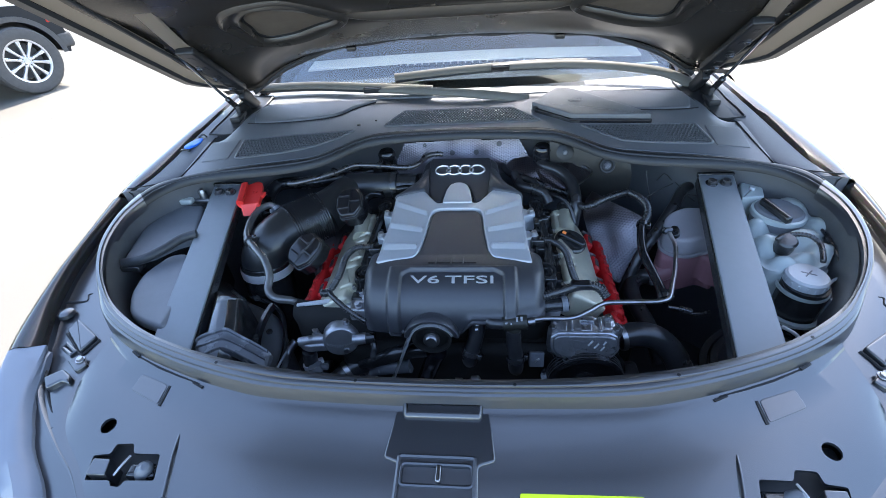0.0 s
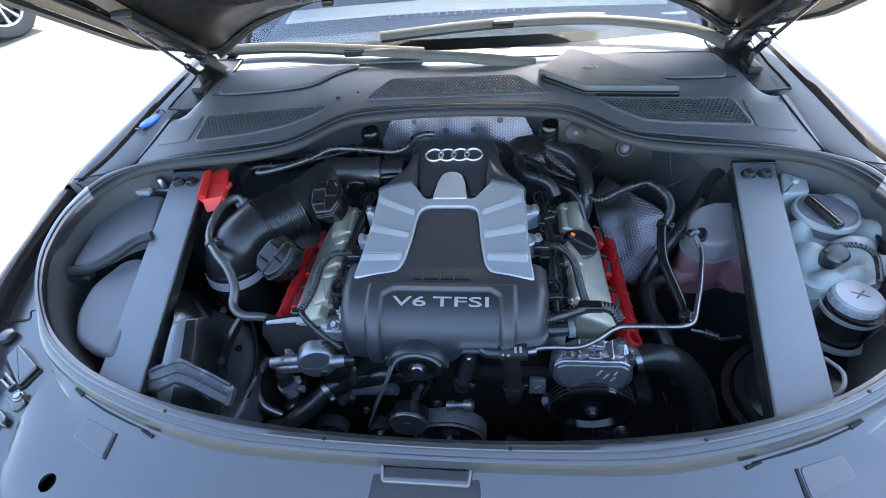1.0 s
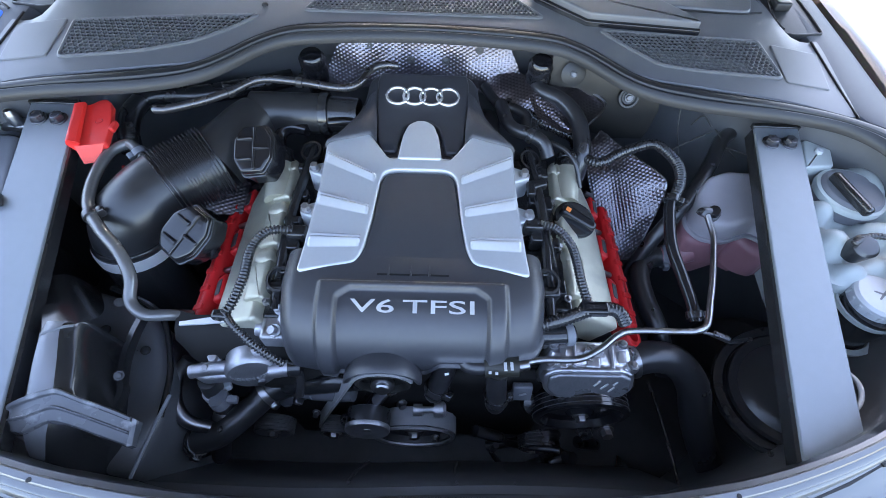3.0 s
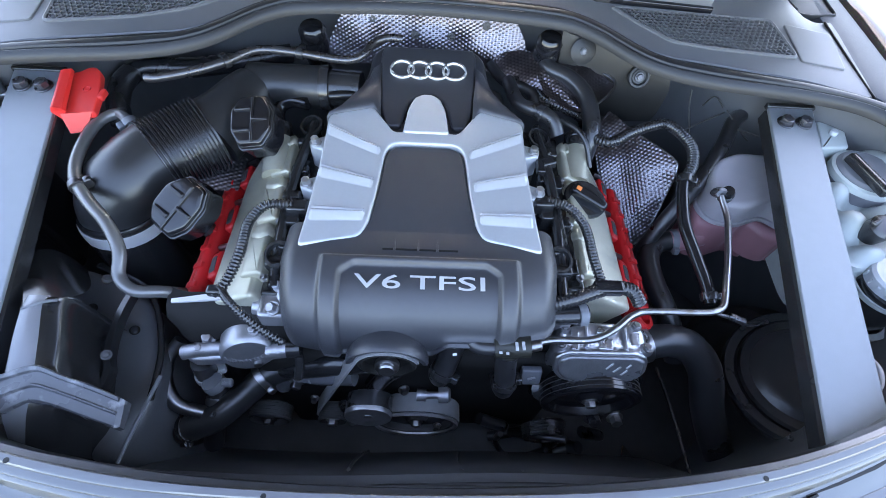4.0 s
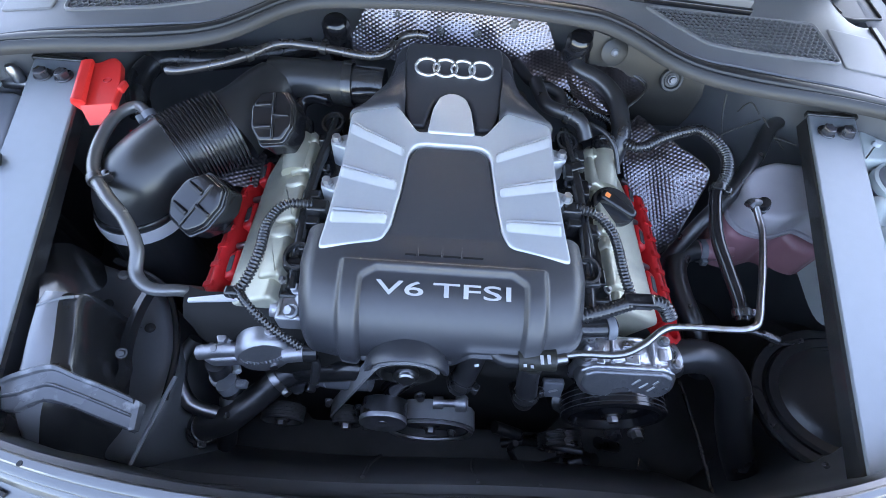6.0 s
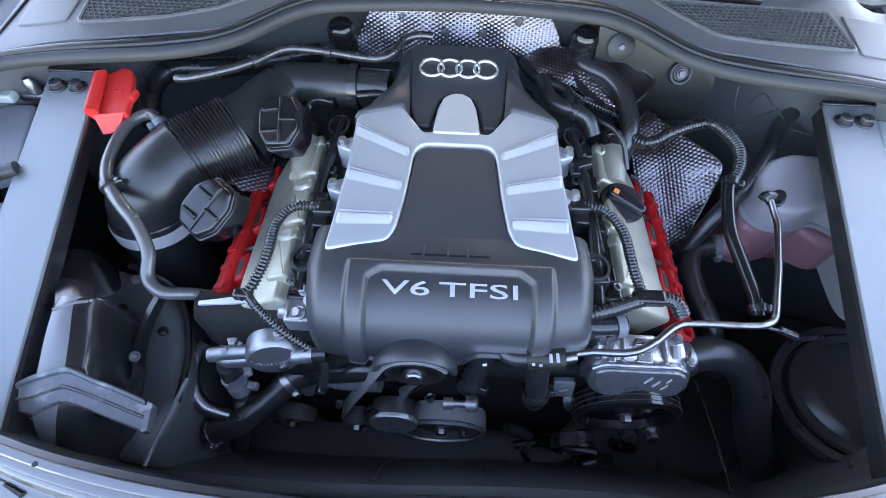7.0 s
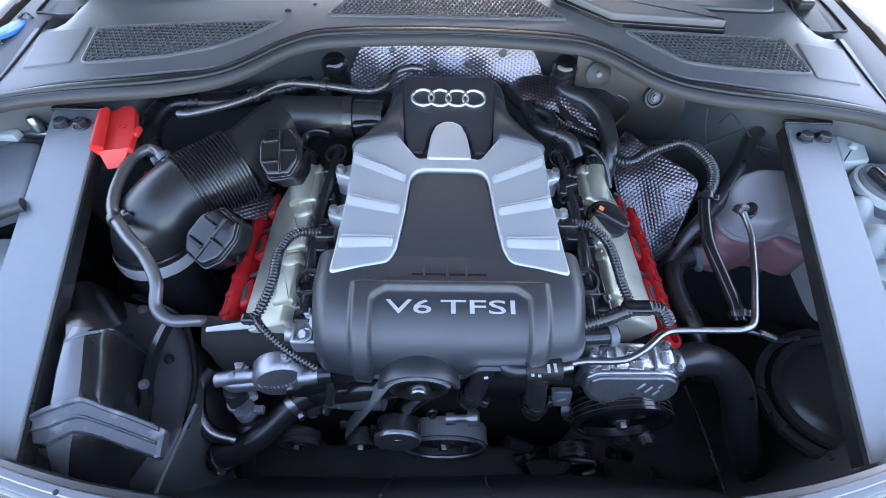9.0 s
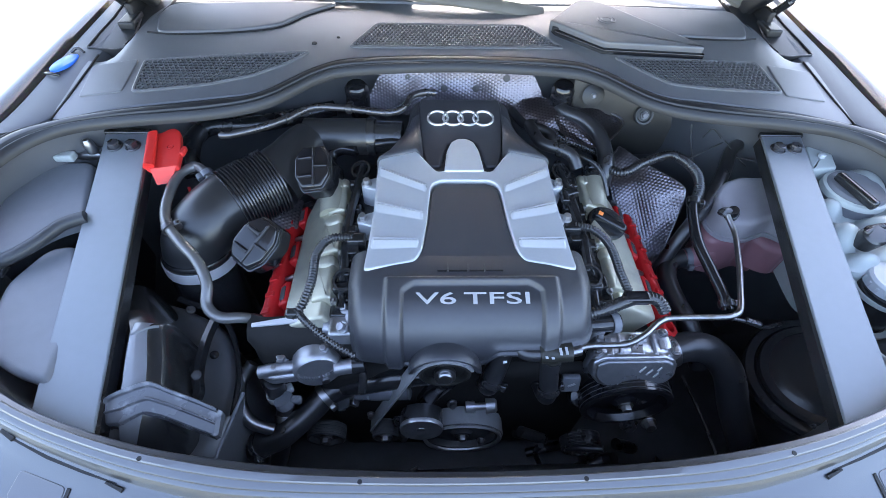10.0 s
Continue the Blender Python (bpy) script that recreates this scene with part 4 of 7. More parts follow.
for s in (1, -1):
    fx = (lambda g: g) if s > 0 else mirrored
    # beige here is ground light painted on, the bonnet itself is dark
    part("edge_flange", fx(rings([[bpt(k * width(q), q, h) for k, h in ((.845, .040), (.855, .0395), (.865, .024), (.90, .018), (.955, .016))] for q in SS], False, False)), "flange", bon, "edge flange, ground light put into its beige")
    part("edge_lip", fx(rings([[bpt(k * width(q), q, h) for k, h in ((.955, .017), (.962, .024), (.985, .022), (1.0, .008), (1.004, -.006))] for q in SS], False, False)), "rubber", bon, "dark folded bonnet edge")
    part("edge_seal", fx(tube([Vector(bpt(.852 * width(q), q, .041)) for q in (.05, .3, .6, .9, 1.1)], .006, 8)), "rubber", bon)
for s in (1, -1):
    part("hinge_strip", ((lambda g: g) if s > 0 else mirrored)(rings([[bpt(xo + k * .020, q, h) for k, h in ((-1, .036), (-.9, .0395), (.9, .0395), (1, .036))] for xo, q in ((.672, .53), (.690, .45), (.708, .36), (.715, .28))], False, False)), "flange", bon, "hinge strip on the frame, beige for ground light")
part("rear_lip", rings([[bpt(u * width(0), s, h) for u in US] for s, h in ((-.02, -.006), (-.024, .006), (-.018, .026), (.0, .04), (.03, .038))], False, False), "under", bon)
part("rear_seal", tube([Vector(bpt(u * .70, .0, .046 - .006 * (k % 2))) for k, u in enumerate(np.linspace(-1, 1, 15))], .009, 8), "rubber", bon)
for x in (-.36, .30):
    part("seal_clip", oriented_box((.03, .02, .016), Matrix.Translation(bpt(x, .012, .052)), .004), "black", bon)
for s in (1, -1):
    fx = (lambda g: g) if s > 0 else mirrored
    strut = part("gas_strut", fx(tube([(.735, 1.44, 1.0), (.741, 1.385, 1.066)], .009, 12, 2)), "black", bon, "black gas strut with bright rod")
    part("rod", fx(tube([(.7405, 1.39, 1.060), (.752, 1.215, 1.262)], .0042, 10, 2)), "chrome", strut)
    part("ball_joint", fx(lathe([(.0005, -.008), (.011, -.006), (.012, 0), (.011, .006), (.0005, .008)], 14, Matrix.Translation((.735, 1.445, .996)))), "black", strut)
    part("upper_mount", fx(lathe([(.0005, -.01), (.013, -.007), (.014, 0), (.013, .007), (.0005, .01)], 14, Matrix.Translation((.753, 1.21, 1.268)))), "black", strut)
    hinge = part("hinge", fx(oriented_box((.022, .16, .035), look((.705, 1.47, 1.02), (.705, 1.33, 1.15)) @ pose(0, 0, 0, 90, 0, 0), .006)), "seal", bon, "black steel hinge arm")
    part("link", fx(oriented_box((.012, .035, .20), axis((.712, 1.40, 1.10), (.0, -.75, .66)), .004)), "seal", hinge)
    part("bracket", fx(join(oriented_box((.05, .26, .02), axis((.70, 1.30, 1.175), (0, .62, .79)), .005), *[oriented_box((.018, .02, .012), axis((.70, 1.22 + .045 * k, 1.232 - .036 * k), (0, .62, .79)), .003) for k in range(5)])), "seal", hinge)
    for k in range(3):
        part("bolt", fx(hexbolt((.70, 1.24 + .06 * k, 1.20 - .047 * k), (0, -.62, -.79), .008, .007)), "bolt", hinge)


# ---- strut bars ----
def strut_bar(s):
    fx = (lambda g: g) if s > 0 else mirrored
    top = lambda x, y: deck(y, -.040)
    t = thing("strut_bar", (s * .60, .8, deck(.8, -.07)), "flat grey coated steel strut brace bolted across the bay's side", "strut bar", "strut bars")
    part("plate", fx(prism(rounded([(.606, 1.085), (.688, 1.085), (.578, .525), (.492, .525)], .004), lambda x, y: deck(y, -.046), top, .002)), "bar", t)
    # same bar as the plate, its shaded inner side coloured black
    part("inner_flange", fx(rings([[(.607, 1.08, deck(1.08, -.043)), (.493, .53, deck(.53, -.043))], [(.603, 1.08, deck(1.08, -.046)), (.489, .53, deck(.53, -.046))], [(.601, 1.08, deck(1.08, -.064)), (.487, .53, deck(.53, -.064))], [(.604, 1.08, deck(1.08, -.065)), (.490, .53, deck(.53, -.065))]], False, False)), "black", t, "inner edge of the grey bar, shade put into black")
    part("outer_flange", fx(rings([[(.687, 1.08, deck(1.08, -.043)), (.577, .53, deck(.53, -.043))], [(.691, 1.08, deck(1.08, -.047)), (.581, .53, deck(.53, -.047))], [(.694, 1.08, deck(1.08, -.075)), (.584, .53, deck(.53, -.075))]], False, False)), "bar", t)
    for x in (.6235, .6565):
        part("bolt", fx(hexbolt((x, 1.046, deck(1.046, -.0395)), (0, -.12, 1), .0105, .011, 1.35)), "bolt", t, "dark flanged bolt")
    part("rear_tab", fx(prism(rounded([(.603, 1.080), (.691, 1.080), (.691, 1.090), (.603, 1.090)], .003), dz(-.045), dz(-.0365), .002)), "black", t)


strut_bar(1), strut_bar(-1)

# ---- engine ----
eng = thing("engine", (0, .9, .34), "V6 engine with pale metal cam covers and red rails", "engine")
part("block", join(box(-.26, .665, .36, .26, 1.16, .74, .02), box(-.20, .70, .70, .20, 1.12, .83, .02)), "matt", eng, "sooty black engine block")
part("gearbox_housing", box(-.17, 1.12, .40, .17, 1.29, .80, .03), "dark", eng)


def cam_cover(s):
    """Pale cast cover over one cylinder bank, sloping outwards."""
    fx = (lambda g: g) if s > 0 else mirrored
    xi, zi, xo, zo, ru, rh = (.232, .852, .330, .796, .042, -.006) if s > 0 else (.212, .862, .308, .815, .036, .0)
    way = Vector((xo - xi, 0, zo - zi)).normalized()
    up = Vector((-way.z, 0, way.x))
    w = (Vector((xo, 0, zo)) - Vector((xi, 0, zi))).length
    y0, y1 = (.735, 1.085) if s > 0 else (.712, 1.060)

    def at(u, y, h):
        v = Vector((xi, 0, zi)) + way * u + up * h
        return v.x, y, v.z

    def slab(poly, h0, h1, bev):
        g = prism(poly, h0, h1, bev)
        return [at(*v) for v in g[0]], g[1]

    cov = part("cam_cover", fx(slab(rounded([(.024, y0), (w, y0), (w, y1 - .10), (w * .86, y1 - .05), (w * .62, y1 - .02), (.03, y1 - .01), (.024, y1 - .03)], .010), -.06, .0, .007)), "gold", eng, "pale champagne cast cam cover")
    for k in range(3):
        ya = y0 + .030 + k * .098
        part("step_block", fx(slab(rounded([(.010, ya), (.050, ya + .003), (.052, ya + .078), (.014, ya + .074)], .006), -.05, .0060, .0055)), "gold", cov)
        part("rounded_boss", fx(slab(rounded([(.012, ya + .066), (.030, ya + .062), (.052, ya + .072), (.050, ya + .090), (.028, ya + .094), (.012, ya + .088)], .010), -.04, .0095, .008)), "gold", cov)
        part("screw", fx(hexbolt(at(.006, ya - .004, -.004), up, .0045, .007)), "steel", cov)
    part("block", fx(slab(rounded([(.020, y1 - .058), (.046, y1 - .064), (.050, y1 - .036), (.024, y1 - .030)], .004), -.03, .013, .004)), "gold", cov)
    # added black box that puts shade into the gap beside the cover
    part("gap_filler", fx(box(.150, y0 + .01, .790, xi + .014, y1 - .01, .838, .005)), "black", eng, "black filler added to darken the gap")
    for k, (ya, d_) in enumerate(((.03, .030), (.115, .022), (.20, .034), (.275, .026))):
        part("gap_bracket", fx(box(xi - .022, y0 + ya, .82, xi + .004, y0 + ya + d_, .852 + .004 * (k % 2), .004)), "black" if k % 2 else "gloss", eng)
    # filler neck at the rear
    part("neck", fx(tube([at(w * .42, y1 - .11, -.008), at(w * .42, y1 - .06, .006), at(w * .42, y1 - .028, .012)], lambda t: .026 - .006 * t, 22, 5)), "gold", cov)
    part("neck_cap", fx(lathe([(.0005, -.004), (.0225, -.004), (.0235, .0), (.0235, .008), (.021, .010), (.021, .014), (.0225, .016), (.0225, .024), (.016, .030), (.0005, .030)], 24, axis(at(w * .42, y1 - .034, .012), (way * .0 + up * .30 + Vector((0, 1, 0))).normalized()))), "black", cov, "black ribbed neck coupling")
    if s < 0:
        part("vent_elbow", fx(tube([at(w * .42, y1 - .012, .020), at(w * .42, y1 + .012, .030), at(w * .34, y1 + .026, .034), at(w * .14, y1 + .030, .032), at(-.012, y1 + .020, .022)], .0115, 14)), "gloss", cov)
    # red rail and coils outside
    rail = part("fuel_rail", fx(slab(rounded([(w + ru - .014, y0 + .012), (w + ru + .014, y0 + .012), (w + ru + .012, y1 - .070), (w + ru - .012, y1 - .070)], .010), rh - .034, rh + .006, .010)), "red", eng, "red plastic wiring rail")
    part("eyelet", fx(lathe([(.010, -.016), (.0195, -.016), (.0215, -.010), (.0215, .004), (.018, .010), (.011, .010), (.010, -.016)], 24, axis(at(w + ru - .002, y0 + .002, rh - .010), up))), "red", rail)
    for k in range(7):
        part("web", fx(slab(rounded([(w + ru - .010, y0 + .036 + .034 * k), (w + ru + .008, y0 + .036 + .034 * k), (w + ru + .008, y0 + .046 + .034 * k), (w + ru - .010, y0 + .046 + .034 * k)], .002), rh - .01, rh + .008, .0016)), "red", rail)
    for k in range(3):
        y = y0 + .062 + k * .094
        c = part("coil", fx(slab(rounded([(w + .002, y - .006), (w + .020, y - .012), (w + .024, y + .034), (w + .006, y + .042)], .007), -.05, -.002, .005)), "red", eng, "red ignition coil with a dark top")
        part("coil_insert", fx(slab(rounded([(w + .007, y + .001), (w + .017, y - .002), (w + .019, y + .026), (w + .010, y + .030)], .004), -.02, -.0008, .0008)), "dark", c)
        part("coil_bolt", fx(lathe([(.0005, 0), (.005, 0), (.005, .018), (.004, .020), (.0005, .020)], 14, axis(at(w + .002, y + .052, -.010), way))), "steel", c)
    return at, w, y0, y1, up


atR, wR, y0R, y1R, upR = cam_cover(1)
atL, wL, y0L, y1L, upL = cam_cover(-1)
mcap = axis((.275, .924, .838), (.12, -.34, .93))
cap = part("oil_filler_cap", lathe([(.0005, .0), (.036, .0), (.0375, .004), (.037, .010), (.033, .013), (.0005, .013)], 36, mcap @ Matrix.Translation((0, 0, -.006)) @ pose(0, 0, 0, 0, 0, -48) @ Matrix.Diagonal((1.02, .84, 1, 1))), "black", eng, "black oval oil filler cap with an orange mark")
part("collar", lathe([(.026, -.03), (.034, -.03), (.035, -.010), (.032, -.006), (.026, -.006)], 32, mcap), "gold", cap)
mgrip = mcap @ pose(0, 0, 0, 0, 0, -48)
part("grip", moved(prism(rounded([(-.032, -.0105), (.032, -.0085), (.036, .0), (.032, .0085), (-.032, .0105)], .007), .004, .021, .006, 5), mgrip), "gloss", cap)
part("oil_mark", moved(prism(rounded([(-.027, -.004), (-.018, -.004), (-.018, .004), (-.027, .004)], .001), .0204, .0216, .0003), mgrip), "orange", cap)

# ---- supercharger cover ----
cv = thing("engine_cover", (0, .9, .83), "silver and black moulded engine cover lettered V6 TFSI", "engine cover")
ctop = lambda off=0.0: (lambda x, y: .905 + .06 * (y - .71) + off)
half = [(.167, .7605), (.1635, .80), (.158, .90), (.158, 1.010), (.089, 1.035), (.051, .978), (.034, .980), (.030, 1.030), (.022, 1.054), (.008, 1.063)]
inner = [(.086, .779), (.076, .802), (.068, .86), (.062, .935), (.055, .949), (.044, .955)]
shell = [(x, y) for x, y in half] + [(-x, y) for x, y in reversed(half)] + [(-x, y) for x, y in inner] + [(x, y) for x, y in reversed(inner)]
part("silver_shell", prism(rounded(shell, .009, 4), lambda x, y: .845, ctop(), .0035, 4), "silver", cv, "silver painted shell with slanted ribs", smooth=40)
part("shell_bed", prism(rounded([(.163, .757), (.163, 1.0), (.09, 1.02), (-.09, 1.02), (-.163, 1.0), (-.163, .757)], .01), .835, ctop(-.022), .004), "silver", cv)
part("tongue_step", prism(rounded([(.037, .976), (.031, 1.03), (.022, 1.056), (.008, 1.066), (-.008, 1.066), (-.022, 1.056), (-.031, 1.03), (-.037, .976)], .006), .87, ctop(.0035), .0035), "silver", cv)
for s in (1, -1):
    fx = (lambda g: g) if s > 0 else mirrored
    # lapped steps: a low ridge that falls back gently towards the front
    for (xa, ya), (xb, yb) in (((.1555, .981), (.068, .936)), ((.1565, .894), (.0735, .873)), ((.1585, .816), (.081, .816))):
        sec = []
        for q in range(25):
            e = q / 24
            lift = min(1, 30 * e, 30 * (1 - e))
            cx, cy = xa + (xb - xa) * e, ya + (yb - ya) * e
            wd = 1.15 - .25 * e
            sec.append([(cx, cy + o * wd, ctop(-.0010 + h * lift)(cx, cy + o * wd)) for o, h in ((.0105, 0), (.0088, .0026), (.0074, .0032), (.0060, .0024), (.0048, .0004), (.0036, .0004), (.0022, .0052), (.0008, .0064), (-.0010, .0066), (-.0022, .0062), (-.0112, .0020), (-.0124, .0013), (-.0140, .0010), (-.0190, .0007), (-.0290, .0004))])
        part("lapped_rib", fx(rings(sec, False, False)), "silver", cv, smooth=70)
    for y, zz_ in ((.790, .876), (.896, .880), (.985, .884)):
        lug = part("lug", fx(prism(rounded([(.156, y - .020), (.178, y - .013), (.192, y - .007), (.194, y + .006), (.182, y + .013), (.156, y + .024)], .006), zz_ - .07, zz_, .004)), "silver", cv)
        part("bolt", fx(hexbolt((.1825, y, zz_), (0, 0, 1), .0070, .011, 1.4)), "alloy", lug)
# black centre panel
cp = [(.086, .775), (.076, .800), (.067, .86), (.060, .932), (.052, .946), (.040, .952)]
part("centre_panel", prism(rounded([(.158, .756), (.12, .766)] + cp + [(-x, y) for x, y in reversed(cp)] + [(-.12, .766), (-.158, .756)], .006), .86, ctop(-.0045), .003), "satin", cv, "satin black centre panel")
for xa, xb in ((-.052, -.0375), (-.0345, -.0055), (-.0025, .0205), (.0235, .050)):
    part("slot", prism(rounded([(xa, .7582), (xb, .7582), (xb, .7604), (xa, .7604)], .0008), ctop(-.008), ctop(.0010), .0003), "ink", cv)
for x in (-.036, -.004, .022):
    part("slot_ridge", rings([[(x + dx * (1 - .5 * q), .7575 + .026 * q, ctop(h * (1 - q) - .0042)(0, .76 + .026 * q)) for dx, h in ((-.0018, 0), (-.0009, .0062), (.0009, .0062), (.0018, 0))] for q in (0, .3, .7, 1)], False, False), "satin", cv, smooth=40)

# front lobe with the lettering
PROF = [(.806, .9040), (.790, .9054), (.772, .9068), (.756, .9072), (.738, .9060), (.718, .9030), (.703, .8985), (.688, .8905), (.674, .8780), (.663, .8620), (.6555, .8440), (.652, .8250), (.652, .805)]
pp = spline([(0, y, z) for y, z in PROF], 8)


def sm(a, b, t):
    t = max(0.0, min(1.0, (t - a) / (b - a)))
    return t * t * (3 - 2 * t)


def lobe_point(x, i):
    p = pp[i]
    a = pp[min(i + 1, len(pp) - 1)] - pp[max(i - 1, 0)]
    n = Vector((0, -a.z, a.y)).normalized()
    if n.z < 0 or (abs(n.z) < .02 and n.y > 0):
        n = -n
    w = abs(x) / .194
    e = max(0.0, (w - .85) / .15)
    r = 1 - math.sqrt(max(0.0, 1 - e * e))
    v = Vector((x, p.y, p.z))
    v.y += .045 * r * (1 - sm(.70, .76, p.y)) + .012 * sm(.55, 1.0, w) * (1 - sm(.70, .75, p.y))
    v.z -= .034 * r + (.005 * sm(.6, 1.0, w))
    s = i / (len(pp) - 1)
    arch = sm(.135, .127, abs(x)) * sm(.7500, .7440, p.y)
    rec = sm(.1085, .1025, abs(x) + .020 * sm(.722, .742, p.y)) * sm(.7400, .7345, p.y)
    h = .0065 * arch - .0085 * rec
    # the lower edge rises on the belt side
    lift = sm(.015, .045, x) * .030
    if lift and v.z < .86:
        v.z = v.z + (lift * sm(.86, .81, v.z))
    return v + n * h


xs = [-.194 + .388 * k / 200 for k in range(201)]
part("front_lobe", rings([[lobe_point(x, i) for x in xs] for i in range(len(pp))], False, False), "satin", cv, "satin black rounded front cover", smooth=50)
part("lobe_back", prism(rounded([(-.180, .752), (.180, .752), (.176, .70), (.10, .672), (-.10, .672), (-.176, .70)], .02), .80, .868, .012), "satin", cv)
part("hub_hood", rings([[(-.041 + math.cos(a) * r, y, .806 + math.sin(a) * r) for a in np.linspace(.15, math.pi - .15, 31)] for y, r in ((.694, .030), (.678, .044), (.662, .0525), (.646, .0570), (.637, .0575), (.633, .0555), (.634, .0500), (.640, .044))], False, False), "satin", cv, "round hood over the drive hub")
tm = Matrix.Translation((0.0, .7035, .9012)) @ pose(0, 0, 0, 14, 0, 0)
for word, xa, xb in (("V6", -.085, -.025), ("TFSI", -.013, .085)):
    tg = lettering(word, .0262, Matrix.Identity(4), .0008)
    tx = [v[0] for v in tg[0]]
    sxx = (xb - xa) / (max(tx) - min(tx))
    part("lettering", moved(tg, tm @ Matrix.Translation(((xa + xb) / 2, -.0005, .0002)) @ Matrix.Diagonal((sxx, 1.0, 1, 1)) @ Matrix.Translation((-(max(tx) + min(tx)) / 2, 0, 0))), "letters", cv, "silver letters " + word)

# rear black cover with the emblem
rz = lambda off: (lambda x, y: .926 + .15 * (y - 1.135) + off - .22 * max(0, abs(x) - .085))
ro_ = [(.156, 1.008), (.150, 1.030), (.126, 1.080), (.108, 1.135), (.103, 1.180), (.088, 1.197)]
fr_ = [(.074, 1.004), (.060, .996), (.040, 1.0)]
poly = [(x, y) for x, y in ro_] + [(-x, y) for x, y in reversed(ro_)] + [(-.089, 1.020)] + [(-x, y) for x, y in fr_] + [(x, y) for x, y in reversed(fr_)] + [(.089, 1.020)]
part("rear_shoulder", prism(rounded(poly, .010), .86, rz(-.004), .006, 4), "satin", cv, "satin black rear shoulder")
WING = [[(.165, 1.000, .860), (.166, 1.006, .870), (.164, 1.014, .870), (.146, 1.055, .860), (.130, 1.090, .860), (.120, 1.125, .860)],
        [(.163, 1.004, .890), (.162, 1.008, .920), (.158, 1.016, .924), (.140, 1.050, .914), (.124, 1.085, .905), (.116, 1.120, .890)],
        [(.146, 1.009, .893), (.145, 1.014, .925), (.142, 1.021, .930), (.127, 1.056, .926), (.114, 1.095, .918), (.108, 1.135, .910)],
        [(.118, 1.016, .895), (.117, 1.021, .926), (.115, 1.028, .932), (.106, 1.062, .931), (.100, 1.100, .926), (.098, 1.145, .922)],
        [(.090, 1.026, .900), (.089, 1.031, .926), (.088, 1.038, .932), (.088, 1.070, .932), (.087, 1.110, .930), (.086, 1.150, .928)],
        [(.078, 1.012, .900), (.077, 1.016, .915), (.076, 1.020, .918), (.078, 1.060, .924), (.082, 1.100, .928), (.084, 1.150, .930)]]
for s in (1, -1):
    part("shoulder_wing", ((lambda g: g) if s > 0 else mirrored)(rings(WING, False, False)), "satin", cv, "satin black wing lapping over the silver shell", smooth=60)
ip = [(.082, 1.192), (.086, 1.170), (.084, 1.10), (.078, 1.045), (.068, 1.006), (.043, 1.006), (.038, 1.035), (.029, 1.062), (.012, 1.074)]
part("emblem_panel", prism(rounded([(x, y) for x, y in ip] + [(-x, y) for x, y in reversed(ip)], .005), .88, rz(.003), .0045, 4), "satin", cv)
for k in range(4):
    m = Matrix.Translation((-.0465 + .031 * k, 1.1330, rz(.0036)(0, 1.133))) @ pose(0, 0, 0, 8.5, 0, 0)
    part("emblem_ring", lathe([(.0174, 0), (.0174, .0022), (.0182, .0034), (.0218, .0034), (.0226, .0022), (.0226, 0)], 48, m), "emblem", cv, "bright ring of the emblem")

# ---- front of the engine: pulleys and belt ----
def pulley(x, y, z, r, w, parent, material="steel", grooves=True, hub="steel"):
    m = axis((x, y, z), (0, -1, 0))
    prof = [(.0005, w * .35), (r * .22, w * .4), (r * .3, w * .2), (r * .8, w * .15), (r * .86, w * .5), (r * .94, w * .52), (r, w * .45), (r, -w * .45), (r * .9, -w * .5), (.0005, -w * .5)]
    p = part("pulley", lathe(prof, 36, m), material, parent, "round belt pulley")
    if grooves:
        for k in range(4):
            zq = -w * .35 + w * .22 * k
            part("groove", lathe([(r * .99, zq - .001), (r * 1.018, zq), (r * .99, zq + .001)], 36, m), "dark", p)
    part("bolt", moved(hexbolt((0, 0, w * .4), (0, 0, 1), .009, .010), m), hub, p)
    return p


drive = thing("belt_drive", (0, .62, .36), "black ribbed drive belt over dark pulleys", "belt drive")
pulley(-.041, .648, .806, .041, .028, drive, "matt", False)
part("hub_nose", lathe([(.0005, .010), (.010, .010), (.012, .008), (.012, .004), (.017, .003), (.017, -.004), (.0005, -.004)], 28, axis((-.041, .634, .808), (0, -1, .3))), "steel", drive, "bright hub nose")
pulley(-.080, .634, .622, .039, .030, drive, "bolt", False)
part("idler_face", lathe([(.0005, .002), (.012, .003), (.030, .001), (.0385, .004), (.0395, .002), (.0395, -.004), (.0005, -.004)], 36, axis((-.080, .615, .622), (0, -1, .1))), "alloy", drive, "bare metal idler face")
pulley(-.150, .636, .552, .026, .030, drive, "dark", True)
pulley(.000, .642, .535, .076, .034, drive, "dark")
part("crank_rim", lathe([(.070, 0), (.077, 0), (.078, .003), (.076, .006), (.071, .004)], 44, axis((.000, .625, .535), (0, -1, 0))), "alloy", drive, "worn metal pulley rim")
pulley(-.27, .640, .530, .038, .028, drive, "dark")
pulley(.278, .640, .690, .078, .034, drive, "gloss", True)
pulley(.255, .630, .47, .042, .028, drive, "bolt")


